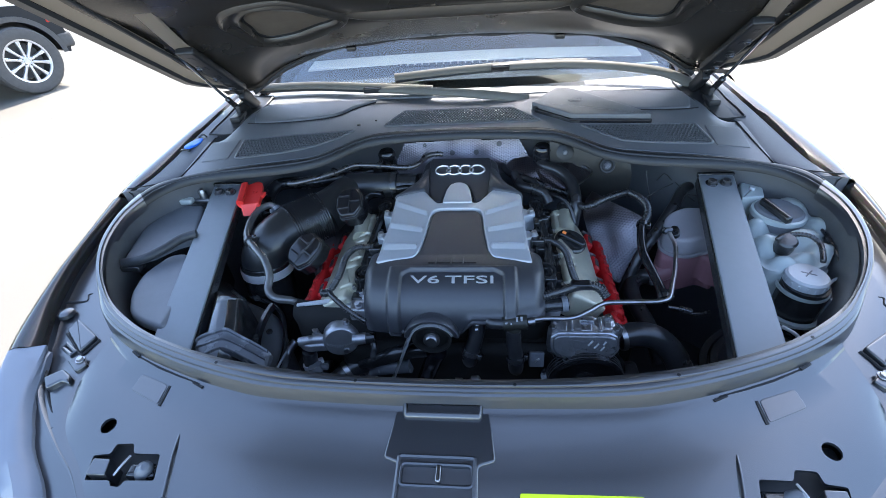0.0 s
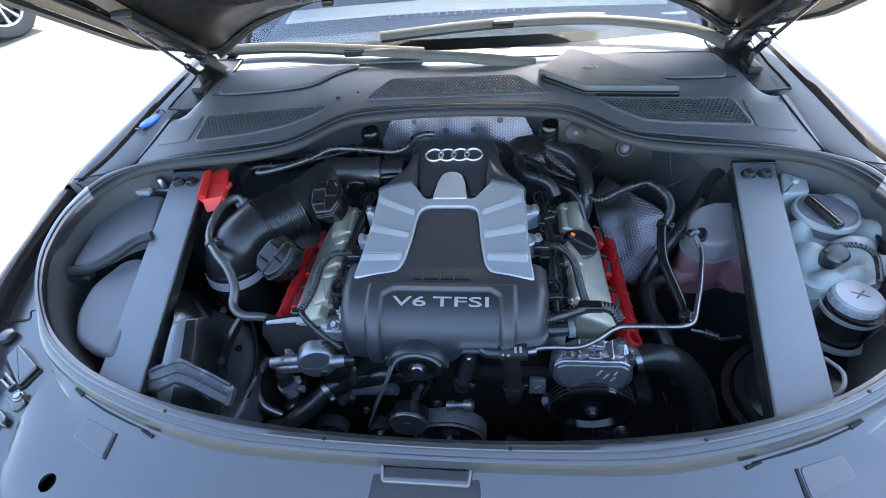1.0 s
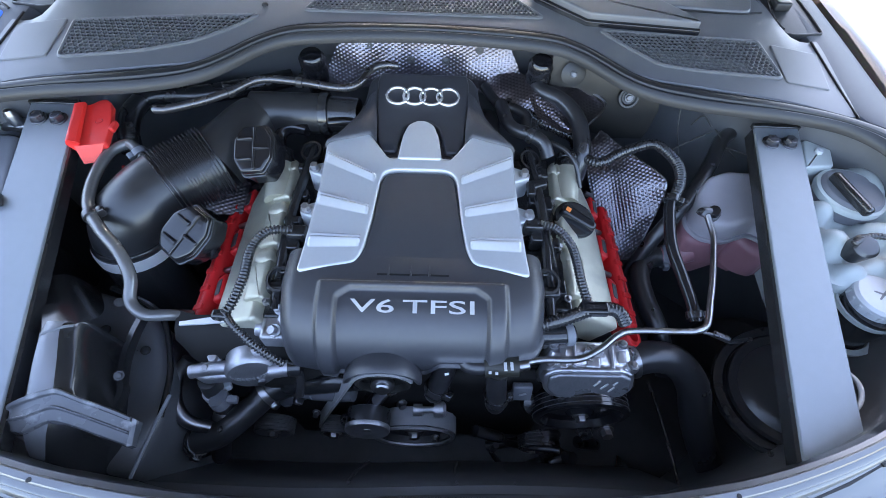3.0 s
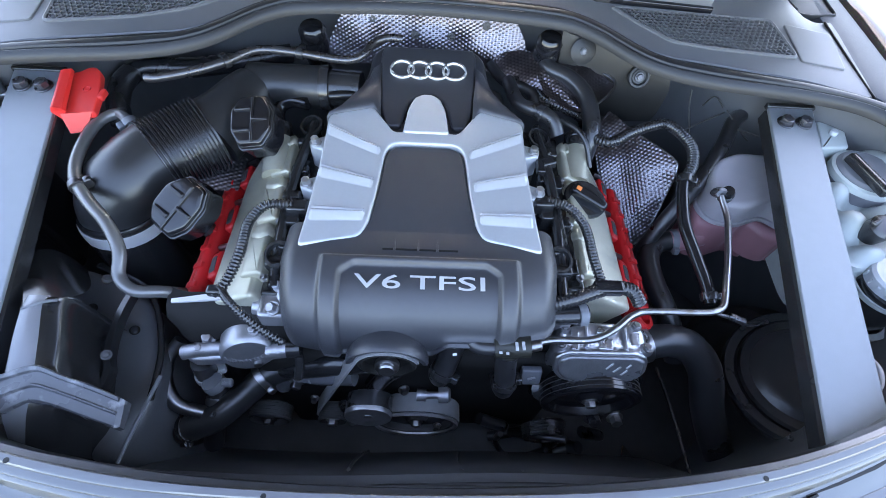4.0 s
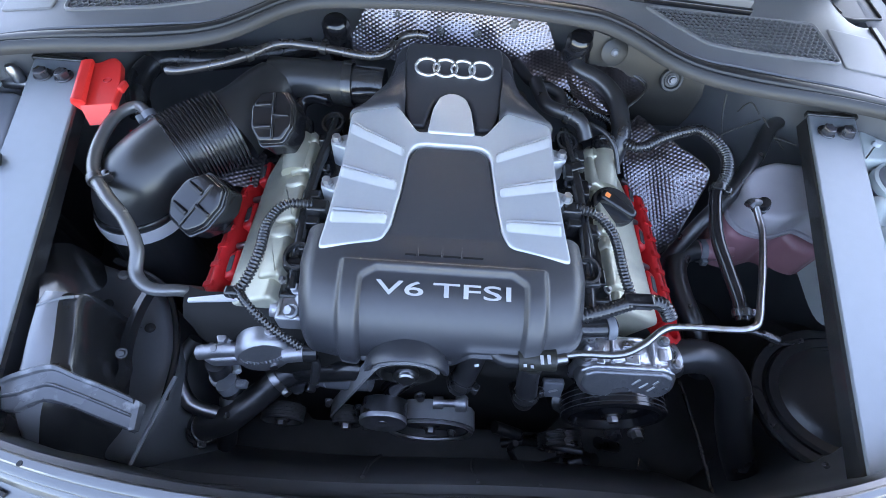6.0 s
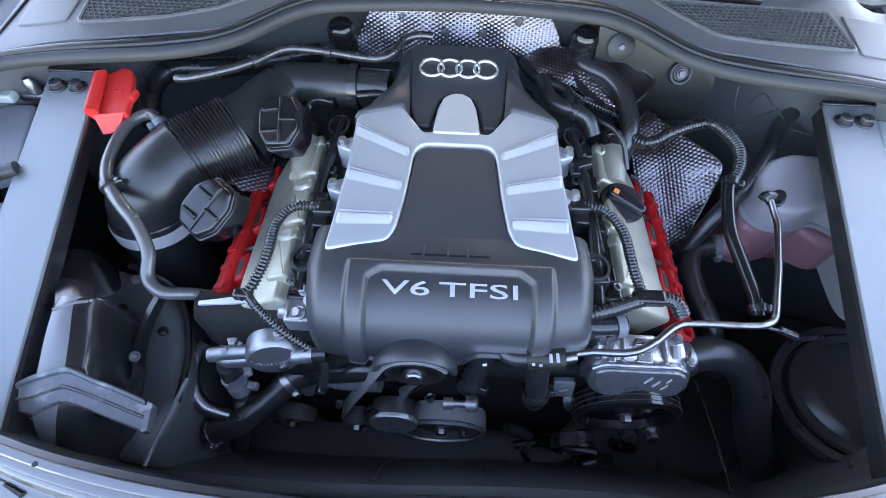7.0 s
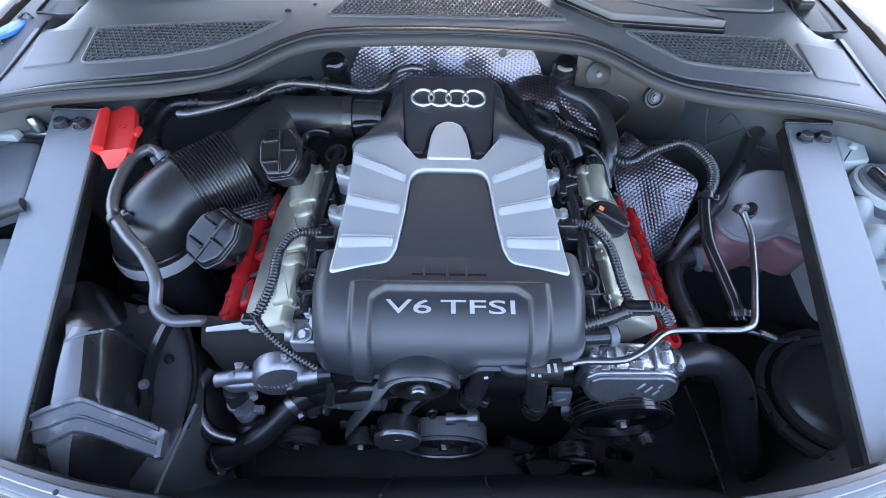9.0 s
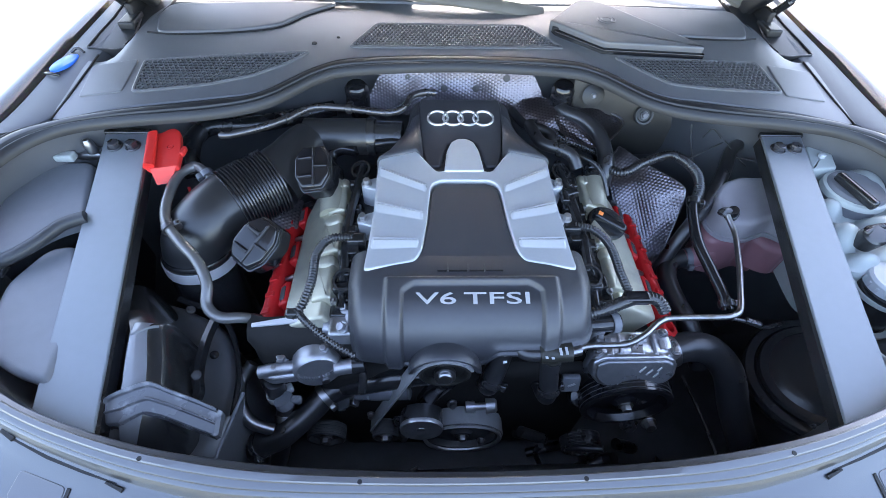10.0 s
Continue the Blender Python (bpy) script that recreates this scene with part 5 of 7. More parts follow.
def belt(circles, w, th, y, loop=True):
    """A flat belt round circles (x, z, r, turn)."""
    pts = []
    for k, (x, z, r, a0, a1) in enumerate(circles):
        for j in range(13):
            a = radians(a0 + (a1 - a0) * j / 12)
            pts.append((x + r * math.cos(a), z + r * math.sin(a)))
    n, out = len(pts), []
    secs = []
    for i in range(n):
        a, c = Vector(pts[i - 1]), Vector(pts[(i + 1) % n])
        t = (c - a).normalized()
        nn = Vector((-t.y, t.x)) * th / 2
        p = Vector(pts[i])
        secs.append([(p.x + nn.x, y - w / 2, p.y + nn.y), (p.x + nn.x, y + w / 2, p.y + nn.y), (p.x - nn.x, y + w / 2, p.y - nn.y), (p.x - nn.x, y - w / 2, p.y - nn.y)])
    if loop:
        secs.append(secs[0])
    return rings(secs[1 - loop:len(secs) - 1 + loop], True, not loop)


part("belt", belt([(-.041, .806, .0440, 5, 162), (-.150, .552, .029, 162, 300)], .028, .004, .647, False), "belt", drive, "grey ribbed belt", smooth=60)
part("belt", belt([(.000, .535, .079, -60, 205)], .032, .004, .642, False), "belt", drive, "grey ribbed belt", smooth=60)
part("stud", join(tube([(.004, .640, .660), (.05, .640, .664)], .006, 12, 2), lathe([(.0005, -.008), (.010, -.008), (.010, .008), (.0005, .008)], 16, axis((.008, .640, .660), (1, 0, 0))), lathe([(.0005, -.010), (.013, -.010), (.013, .006), (.009, .010), (.0005, .010)], 16, axis((.046, .640, .664), (1, 0, .1)))), "alloy", drive, "bright stud beside the idler")
solo("tensioner", tube([(-.035, .660, .74), (-.05, .664, .70), (-.07, .668, .64)], .020, 14), "gloss", "black belt tensioner arm behind the pulley", "tensioner")
# dark fan cowl in front
shroud = thing("radiator_cowl", (0, .53, .35), "black radiator fan cowl in the shadow", "radiator cowl")
part("panel", box(-.46, .500, .35, .46, .520, .64, .008), "liner", shroud)
part("slope", rings([[(x, y + .004 * math.sin(9 * x), z) for x in np.linspace(-.45, .45, 25)] for y, z in ((.512, .642), (.524, .644), (.535, .63), (.56, .55), (.585, .47), (.60, .40), (.60, .34))], False, False), "liner", shroud, "smooth black fan cowl")
for x in (-.10, .075, .17):
    part("seam_rib", tube([(x, .530, .640), (x, .561, .552), (x + .01, .588, .468)], .003, 8), "liner", shroud)
for s, xx in ((1, .460), (-1, -.461)):
    part("edge_rib", tube([(xx, .53, .60), (xx * 1.0, .62, .60), (xx * .985, .72, .60)], .003, 8), "bolt", shroud)
solo("bracket_plate", prism(rounded([(.425, .575), (.475, .585), (.445, .625)], .004), .38, .395, .002), "chrome", "small bright triangular bracket low in the bay", "bracket")

# ---- alternator ----
alt = thing("alternator", (.265, .66, .70), "bright cast alternator housing", "alternator")
ap = [(.197, .672), (.212, .700), (.236, .710), (.30, .712), (.332, .716), (.342, .694), (.336, .664), (.30, .662), (.262, .656), (.222, .662)]
atop = lambda x, y: .800 + .10 * (y - .69) + .004 * math.sin(x * 160)
part("housing", prism(rounded(ap, .008), .70, atop, .006, 4), "casting", alt)
face = Matrix.Translation((.268, .654, .775)) @ Vector((0, -.90, .44)).to_track_quat("Z", "Y").to_matrix().to_4x4()
AF = rounded([(-.068, .020), (-.052, .030), (.050, .030), (.070, .020), (.072, -.010), (.058, -.026), (.022, -.034), (-.020, -.034), (-.054, -.026), (-.068, -.010)], .008)
part("rim", moved(prism(AF, -.03, .004, .004), face), "casting", alt)
part("face_plate", moved(prism(inset(AF, .006), .0, .0085, .004), face), "endplate", alt, "grey end plate with printed marks")
for x, y, w in ((.012, .008, .014), (.024, .002, .014), (.036, -.004, .012), (.040, .008, .009), (-.018, -.021, .014), (.004, -.023, .016), (.026, -.020, .014)):
    part("print_bar", moved(oriented_box((w, .0032, .001), Matrix.Translation((x, y, .0088)) @ pose(0, 0, 0, 0, 0, 50 if y > -.02 else 8), .0003), face), "letters", alt)
for k, (x, y) in enumerate(((.207, .676), (.216, .702), (.325, .706), (.334, .672))):
    b = part("lug", lathe([(.0005, -.05), (.010, -.05), (.010, .0), (.008, .004), (.0005, .004)], 16, Matrix.Translation((x, y, .800))), "casting", alt)
    part("bolt", hexbolt((x, y, .804), (0, 0, 1), .0055, .006), "steel", b)
for k, (x, y, w_, d_, h) in enumerate(((.222, .668, .012, .030, .006), (.243, .672, .005, .034, .008), (.262, .670, .022, .016, .006), (.262, .692, .030, .010, .009), (.300, .668, .006, .036, .008), (.312, .676, .014, .020, .005))):
    part("casting_rib", prism(rounded([(x, y), (x + w_, y - .002), (x + w_ + .003, y + d_), (x + .003, y + d_)], .002), .78, lambda px, py, h=h: .798 + h + .1 * (py - .69), .002), "casting", alt)
part("nozzle", tube([(.330, .700, .772), (.345, .704, .765), (.36, .706, .752)], .017, 16), "casting", alt)
part("clutch_disc", lathe([(.0005, .0), (.074, .0), (.078, .004), (.078, .014), (.070, .016), (.02, .016), (.0005, .026)], 36, axis((.285, .664, .692), (0, -1, .12))), "gloss", alt)
part("clutch_bolt", hexbolt((.345, .622, .615), (0, -1, .4), .010, .014), "steel", alt)
part("clutch_bolt", hexbolt((.308, .622, .612), (0, -1, .4), .012, .012), "bolt", alt)

# ---- thermostat housing ----
th = thing("thermostat_housing", (-.26, .67, .70), "cast aluminium thermostat housing with a round cover", "thermostat housing")
mth = axis((-.250, .676, .764), (.22, -.93, .16))
part("drum", lathe([(.0005, .018), (.034, .018), (.038, .014), (.0395, .008), (.0395, -.026), (.034, -.032), (.0005, -.032)], 36, mth), "alloy", th)
part("spigot", tube([(-0.219, 0.666, 0.768), (-0.190, 0.670, 0.770)], .0125, 18, 2), "alloy", th)
part("flange", prism(rounded([(-0.346, 0.662), (-0.324, 0.651), (-0.274, 0.657), (-0.272, 0.681), (-0.303, 0.699), (-0.327, 0.691)], .008), .742, lambda x, y: .762 + .12 * (y - .68), .006), "alloy", th)
part("arm", tube([(-0.344, 0.665, 0.758), (-0.312, 0.669, 0.762), (-0.279, 0.672, 0.764)], .011, 14), "alloy", th)
part("bolt", hexbolt((-0.307, 0.683, 0.770), (0, -.2, 1), .0075, .014), "steel", th)
part("bolt", hexbolt((-0.318, 0.668, 0.768), (0, -.2, 1), .005, .006), "steel", th)
part("bolt", hexbolt((-0.233, 0.684, 0.802), (0, -.3, 1), .0055, .014), "steel", th)
for k, (a, rr) in enumerate([(i * 11, .030) for i in range(-9, 10)] + [(i * 14, .024) for i in range(-5, 6)]):
    q = mth @ Vector((rr * math.sin(radians(a)), -rr * math.cos(radians(a)) * .55 + .004, .0183))
    part("cast_mark", oriented_box((.0022, .0022, .0012), Matrix.Translation(q), .0004), "steel", th)
part("plug", lathe([(.0005, 0), (.007, 0), (.006, .004), (.0005, .005)], 16, mth @ Matrix.Translation((.008, -.024, .018))), "steel", th)
solo("coolant_pipe_joint", join(tube([(-0.191, 0.670, 0.770), (-0.172, 0.672, 0.770)], .0140, 14, 2), tube([(-0.179, 0.670, 0.768), (-0.174, 0.657, 0.755), (-0.177, 0.638, 0.735)], .007, 10)), "black", "black pipe joint on the thermostat spigot", "pipe joint")


# ---- bright bracket plate in front of the cam cover ----
tc_ = thing("timing_cover", (-.28, .70, .72), "black timing cover with a bright bracket edge", "timing cover")
tsec = []
for k in range(21):
    e = k / 20
    x = -.358 + .194 * e
    bk = .010 * max(0, 1 - e / .18) ** 2
    ring = [(x + .010 * max(0, 1 - e / .18) * (z < .80), y + .012 * e + bk, z) for y, z in ((.728, .824), (.712, .823), (.700, .818), (.688, .806), (.680, .788), (.677, .765), (.679, .735), (.684, .700), (.690, .660))]
    tsec.append(ring)
part("face", rings(tsec, False, False), "matt", tc_, "glossy black rounded timing cover", smooth=60)
part("bright_edge", rings([[Vector(a), Vector(a) + Vector((0, w, .001)), Vector(a) + Vector((0, w, -.004)), Vector(a) + Vector((0, 0, -.004))] for a, w in zip([(-0.349, 0.712, 0.826), (-0.309, 0.714, 0.829), (-0.262, 0.718, 0.831), (-0.223, 0.721, 0.832), (-0.195, 0.724, 0.832)], (.005, .009, .012, .012, .009))]), "band", tc_, "bright bracket edge")

# ---- air intake ----
air = thing("air_intake_hose", (-.38, .95, .76), "black air intake elbow with a ribbed bellows section", "intake hose")
AX = [(-.492, .880, .790), (-.492, .883, .812), (-.484, .892, .838), (-.464, .909, .856), (-.446, .933, .864), (-.428, .955, .868)]
part("elbow", tube(AX, lambda t: .058 + .002 * t, 32, 8), "intake", air, "smooth black elbow")
part("collar", lathe([(.054, -.008), (.0605, -.008), (.062, -.004), (.062, .004), (.0605, .007), (.054, .007)], 40, axis((-.491, .881, .812), (.03, .16, 1))), "black", air)
BX = [(-.434, .948, .867), (-.400, .980, .868), (-.362, 1.012, .870)]
part("bellows", tube(BX, .0585, 40, 8, .0062, .0060), "bellow", air, "ribbed rubber bellows", smooth=60)
part("shoulder", tube([(-.366, 1.008, .870), (-.340, 1.045, .878), (-.322, 1.085, .886), (-.306, 1.112, .892)], lambda t: .060 - .020 * t, 26, 6), "intake", air)
part("resonator", tube([(-.318, 1.120, .893), (-.29, 1.120, .893), (-.188, 1.120, .893)], .037, 28, 4), "intake", air, "black cylindrical section")
part("end_band", lathe([(.036, -.008), (.039, -.008), (.040, 0), (.039, .008), (.036, .008)], 32, axis((-.183, 1.120, .893), (1, 0, 0))), "black", air)
part("outlet", tube([(-.19, 1.120, .893), (-.155, 1.120, .893), (-.12, 1.118, .893)], .032, 24, 4), "black", air)
part("nozzle", tube([(-.172, 1.088, .900), (-.140, 1.090, .902), (-.115, 1.09, .900)], .0085, 12), "gloss", air)
part("clamp", clamp_ring((-.492, .880, .798), (.03, .12, 1), .0620, .022), "band", air, "bright hose clamp")
sleeve = part("sleeve", tube([(-.492, .879, .800), (-.493, .864, .70), (-.483, .847, .56)], .0605, 28, 4), "black", air)


def quick_clip(at, across, face, name):
    """A black octagonal snap cover: a lit lid facet between two bars, and a ridge over its far side."""
    n = Vector(face).normalized()
    ex = (Vector(across) - n * n.dot(Vector(across))).normalized()
    m = Matrix.Translation(at) @ Matrix((ex, n.cross(ex), n)).transposed().to_4x4() @ Matrix.Diagonal((.93, 1.06, 1, 1))
    t = thing(name, m.translation - Vector((0, 0, .03)), "glossy black eight-sided snap cover on the intake", "snap cover", "intake snap covers")
    oct_ = [(-.036, -.018), (-.021, -.041), (.021, -.041), (.036, -.018), (.036, .018), (.021, .041), (-.021, .041), (-.036, .018)]
    part("body", moved(prism(rounded(oct_, .006), -.040, .001, .004, 3), m), "gloss", t)
    part("lip", moved(strip(rounded(inset(oct_, -.002), .006), .005, .0025, lambda x, y: -.006), m), "black", t)
    part("lid", moved(prism(rounded(inset(oct_, .002), .006), -.004, lambda x, y: .014 - .30 * max(0, x - .008) - 3.0 * y * y, .005, 4), m), "gloss", t)
    for y in (-.017, .017):
        part("raised_bar", moved(prism(rounded([(-.026, y - .0035), (.004, y - .0035), (.004, y + .0035), (-.026, y + .0035)], .002), .006, .0152, .0022), m), "gloss", t)
    part("ridge", moved(prism(rounded([(.004, -.036), (.009, -.036), (.009, .036), (.004, .036)], .002), .0, lambda x, y: .0165 - 3.0 * y * y, .002), m), "gloss", t)
    part("ridge", moved(prism(rounded([(.007, -.003), (.032, -.003), (.032, .003), (.007, .003)], .002), .0, lambda x, y: .0155 - .28 * max(0, x - .008), .002), m), "gloss", t)


quick_clip((-0.279, 0.992, 0.915), (1, 0, .12), (-.22, -.42, .88), "clip_cover")
quick_clip((-0.357, 0.840, 0.880), (.80, -.52, -.28), (-.18, -.46, .87), "clip_cover")
solo("intake_drain_hose", tube([(-.352, .86, .84), (-.345, .855, .78), (-.35, .85, .70)], .012, 12), "hose", "black stem below the clip cover", "hose")


def hose(name, pts, r, material="hose", label="", category="hose", rib=0.0, pitch=.006, n=14, clamps=(), k=8, flat=1.0, part_label=""):
    """A hose as a thing, with its clamps as parts: (place along 0..1, material)."""
    ps = spline(pts, k)
    low = min(ps, key=lambda v: v.z)
    t = thing(name, low, label, category)
    part("sleeve" if rib else "tube", tube(pts, r, n, k, rib, pitch, flat=flat), material, t, smooth=60)
    for s, mt in clamps:
        i = max(1, min(len(ps) - 2, int(s * (len(ps) - 1))))
        part("clamp", clamp_ring(ps[i], ps[i + 1] - ps[i - 1], r + .0005, .011), mt, t, "hose clamp")
    return t


hose("breather_pipe", [(-.470, .985, .890), (-.484, 1.000, .900), (-.506, 1.012, .902), (-.526, .985, .902), (-.524, .925, .902), (-.508, .872, .900), (-.474, .832, .898), (-.440, .800, .886), (-.421, .768, .866), (-.418, .738, .848), (-.397, .722, .838), (-.368, .728, .826), (-.350, .740, .800)],
     .0090, "pipe", "bent black breather pipe beside the intake elbow", "pipe", clamps=((.45, "bolt"), (.07, "boxlid")))
hose("rear_metal_pipe", [(-.458, 1.058, .940), (-.435, 1.058, .942), (-.383, 1.079, .944), (-.342, 1.108, .944), (-.30, 1.146, .944), (-.236, 1.148, .942), (-.150, 1.136, .940), (-.118, 1.150, .942), (-.100, 1.190, .944), (-.075, 1.206, .944), (-.05, 1.208, .942)],
     .0072, "bolt", "dark metal vacuum pipe across the back of the engine", "pipe", clamps=((.30, "black"), (.52, "black")))
hose("heater_hose", [(-0.545, 1.056, 0.840), (-0.555, 1.085, 0.860), (-0.560, 1.132, 0.872), (-0.545, 1.171, 0.875), (-0.512, 1.190, 0.870), (-0.443, 1.212, 0.860), (-.29, 1.29, .85)], .0185, "bellow", "thick black woven heater hose along the bulkhead", "hose", rib=.0004, pitch=.003)
hose("sensor_hose", [(-.455, .985, .875), (-.49, 1.01, .862), (-.515, 1.03, .84), (-.51, 1.02, .78)], .010, "hose", "thin black hose with grey joint", "hose", clamps=((.35, "greycap"),))
hose("red_cable", [(-.53, 1.0, .86), (-.515, .975, .845), (-.50, .96, .82), (-.49, .95, .77)], .003, "red", "thin red cable below the red terminal cover", "cable", n=8)

# ---- red terminal cover ----
rb = thing("terminal_cover", (-.565, 1.04, .86), "bright red plastic battery terminal cover, flap open", "terminal cover")
part("flap", prism(rounded([(-.596, 1.076), (-.580, 1.082), (-.571, 1.093), (-.560, 1.096), (-.547, 1.085), (-.529, 1.034), (-.521, .990), (-.572, .982)], .005), lambda x, y: .915 + .06 * (y - 1.05), lambda x, y: .9265 + .06 * (y - 1.05), .0022), "redbox", rb, "bright red flap")
wv = [[(-.558, .984, .926), (-.586, 1.079, .930)], [(-.558, .980, .934), (-.583, 1.074, .939)], [(-.566, .977, .9385), (-.588, 1.066, .943)], [(-.571, .977, .9375), (-.594, 1.064, .942)], [(-.576, .978, .928), (-.600, 1.062, .932)], [(-.570, .980, .914), (-.596, 1.064, .918)]]
part("rolled_wall", rings([spline(r, 4) for r in wv], False, False), "redbox", rb, "raised rolled wall of the red flap", smooth=50)
part("wall_end", rings([[wv[k][0] for k in (0, 1, 2, 3, 4, 5)], [tuple(Vector(wv[k][0]) + Vector((0, .004, 0))) for k in (0, 1, 2, 3, 4, 5)]]), "redbox", rb)
part("front", rings([[(-.566, .979, .924), (-.523, .990, .9225), (-.523, .994, .9215), (-.566, .983, .923)], [(-.561, .967, .896), (-.540, .973, .896), (-.540, .977, .896), (-.561, .971, .896)]]), "redbox", rb, "sloping red front face")
part("tab", box(-.530, 1.022, .916, -.522, 1.044, .926, .002), "redbox", rb)
part("round_mark", lathe([(.0045, 0), (.0055, .001), (.0065, 0)], 18, Matrix.Translation((-.551, 1.040, .9262))), "red", rb)

# ---- left boxes ----
def lid_box(name, poly, z0, z1, label):
    t = thing(name, (sum(p[0] for p in poly) / len(poly), sum(p[1] for p in poly) / len(poly), z0), label, "fuse box", "fuse boxes")
    part("case", prism(rounded(inset(poly, .006), .02), z0, z1 - .012, .003), "black", t)
    part("lid", prism(rounded(poly, .02), z1 - .02, z1, .010, 4), "boxlid", t, "smooth grey lid")
    return t


lid_box("fuse_box", [(-.850, 1.042), (-.715, 1.046), (-.655, .886), (-.70, .862), (-.735, .815), (-.795, .800), (-.818, .90)], .62, .888, "grey lidded fuse box beside the strut bar")
lid_box("fuse_box", [(-.655, .845), (-.70, .838), (-.728, .765), (-.712, .695), (-.678, .640), (-.640, .617), (-.575, .597), (-.590, .70)], .60, .874, "rounded grey lidded box beside the strut bar")
hose("loom", [(-.64, .878, .905), (-.672, .862, .903), (-.70, .825, .898), (-.735, .795, .893), (-.785, .79, .885)], .011, "rubber", "black cable sleeve lying between the lids", "cable", flat=1.0)
solo("cable_clip", box(-.80, .775, .868, -.74, .80, .882, .004), "black", "black cable clip at the lid's edge", "clip")
solo("wing_nut_post", join(lathe([(.0005, 0), (.010, 0), (.010, .02), (.006, .028), (.0005, .03)], 14, Matrix.Translation((-.715, 1.058, .90))), box(-.75, 1.05, .885, -.70, 1.075, .90, .004)), "steel", "bolt post behind the fuse box", "bolt")
solo("connector", join(box(-.795, 1.04, .90, -.765, 1.075, .925, .006), box(-.775, 1.03, .895, -.74, 1.05, .91, .004)), "white", "pale connector at the bay's rear corner", "connector")

# ---- duct, lower left ----
du = thing("intake_duct", (-.45, .62, .70), "grey plastic intake duct with a strap", "duct")
DL = [(-.500, .692, .872), (-.497, .670, .874), (-.489, .634, .872), (-.482, .600, .866), (-.479, .570, .858), (-.474, .546, .843), (-.484, .525, .80)]
DR = [(-.474, .694, .868), (-.476, .681, .873), (-.460, .636, .871), (-.451, .603, .866), (-.445, .572, .858), (-.449, .550, .843), (-.466, .524, .80)]
DS = [(-.460, .697, .858), (-.466, .689, .866), (-.449, .639, .862), (-.441, .606, .857), (-.436, .575, .849), (-.438, .552, .833), (-.452, .522, .79)]
dl, dr, ds = spline(DL, 6), spline(DR, 6), spline(DS, 6)
# pale grey paints the sky's reflection on this face of the duct
part("face", rings([[a + Vector((-.004, 0, -.10)), a + Vector((-.003, 0, -.006)), a, a.lerp(b, .08) + Vector((0, 0, .0015)), a.lerp(b, .5) + Vector((0, 0, .002)), b] for a, b in zip(dl, dr)], False, False), "duct", du, "face of the duct, sky reflection put into pale grey", smooth=50)
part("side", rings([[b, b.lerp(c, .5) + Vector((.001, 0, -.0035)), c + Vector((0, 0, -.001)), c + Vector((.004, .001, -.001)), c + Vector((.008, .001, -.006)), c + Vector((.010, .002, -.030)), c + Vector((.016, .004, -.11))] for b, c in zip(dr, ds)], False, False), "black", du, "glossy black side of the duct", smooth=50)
part("end_lip", tube([dl[6] + Vector((.001, .001, .001)), dr[6] + Vector((0, .001, .0015)), ds[6] + Vector((0, 0, .001))], .0022, 8, 4), "duct", du)
STT = [(-.500, .580, .856), (-.494, .582, .862), (-.477, .588, .868), (-.448, .597, .872), (-.436, .598, .870), (-.414, .591, .862), (-.386, .584, .849), (-.357, .575, .835)]
STB = [(-.496, .553, .844), (-.487, .552, .850), (-.470, .550, .854), (-.457, .556, .857), (-.442, .563, .857), (-.422, .561, .852), (-.390, .552, .839), (-.357, .543, .825)]
part("strap", rings([[p.lerp(q, e) + Vector((0, 0, h)) for e, h in ((-.06, -.016), (-.05, .003), (.0, .006), (.10, .005), (.13, .001), (.18, .0005), (.46, .0015), (.50, .0045), (.54, .0045), (.58, .001), (.92, .0), (.97, -.002), (1.0, -.018))] for p, q in zip(spline(STT, 6), spline(STB, 6))], False, False), "strap", du, "wide grey ribbed strap with white scuffs", smooth=30)
part("strap_end", rings([[(-.357, .576, .836), (-.357, .543, .826), (-.357, .543, .812), (-.357, .576, .818)], [(-.352, .574, .833), (-.352, .545, .823), (-.352, .545, .812), (-.352, .574, .818)]]), "strap", du)
FIN = [[(-.497, .672, .872), (-.515, .700, .866), (-.545, .735, .852), (-.580, .775, .832)], [(-.486, .680, .871), (-.503, .710, .862), (-.533, .745, .847), (-.572, .79, .826)], [(-.475, .688, .868), (-.489, .714, .856), (-.515, .748, .840), (-.560, .80, .815)], [(-.468, .696, .862), (-.473, .716, .847), (-.496, .747, .826), (-.545, .80, .795)], [(-.462, .704, .850), (-.466, .722, .830), (-.49, .752, .80), (-.54, .80, .76)]]
part("fin", rings([spline(r, 5) for r in zip(*[spline(c, 4) for c in zip(*FIN)])], False, False), "black", du, "curved fin above the duct", smooth=70)
fl = part("flange", rings([[p + Vector((o, 0, h)) for o, h in ((-.008, -.012), (-.005, .0), (.004, .001), (.007, -.012))] for p in spline([(-.427, .744, .800), (-.430, .707, .800), (-.430, .670, .795), (-.425, .644, .793), (-.421, .625, .785), (-.429, .605, .775)], 6)], False, False), "black", du, "black moulded flange", smooth=50)
part("wall_bolt", hexbolt((-.424, .644, .796), (.3, -.3, .9), .005, .006), "black", fl)
part("wall_bolt", hexbolt((-.47, .76, .80), (.5, -.3, .8), .005, .005), "black", du)

ab = thing("air_box", (-.50, .67, .50), "black plastic air box below the duct", "air box")
part("case", prism(rounded([(-.64, .58), (-.56, .53), (-.40, .525), (-.375, .60), (-.385, .68), (-.43, .76), (-.52, .80), (-.64, .82)], .03), .45, lambda x, y: .745 + .10 * (y - .65) - .05 * (x + .5), .02, 4), "liner", ab)
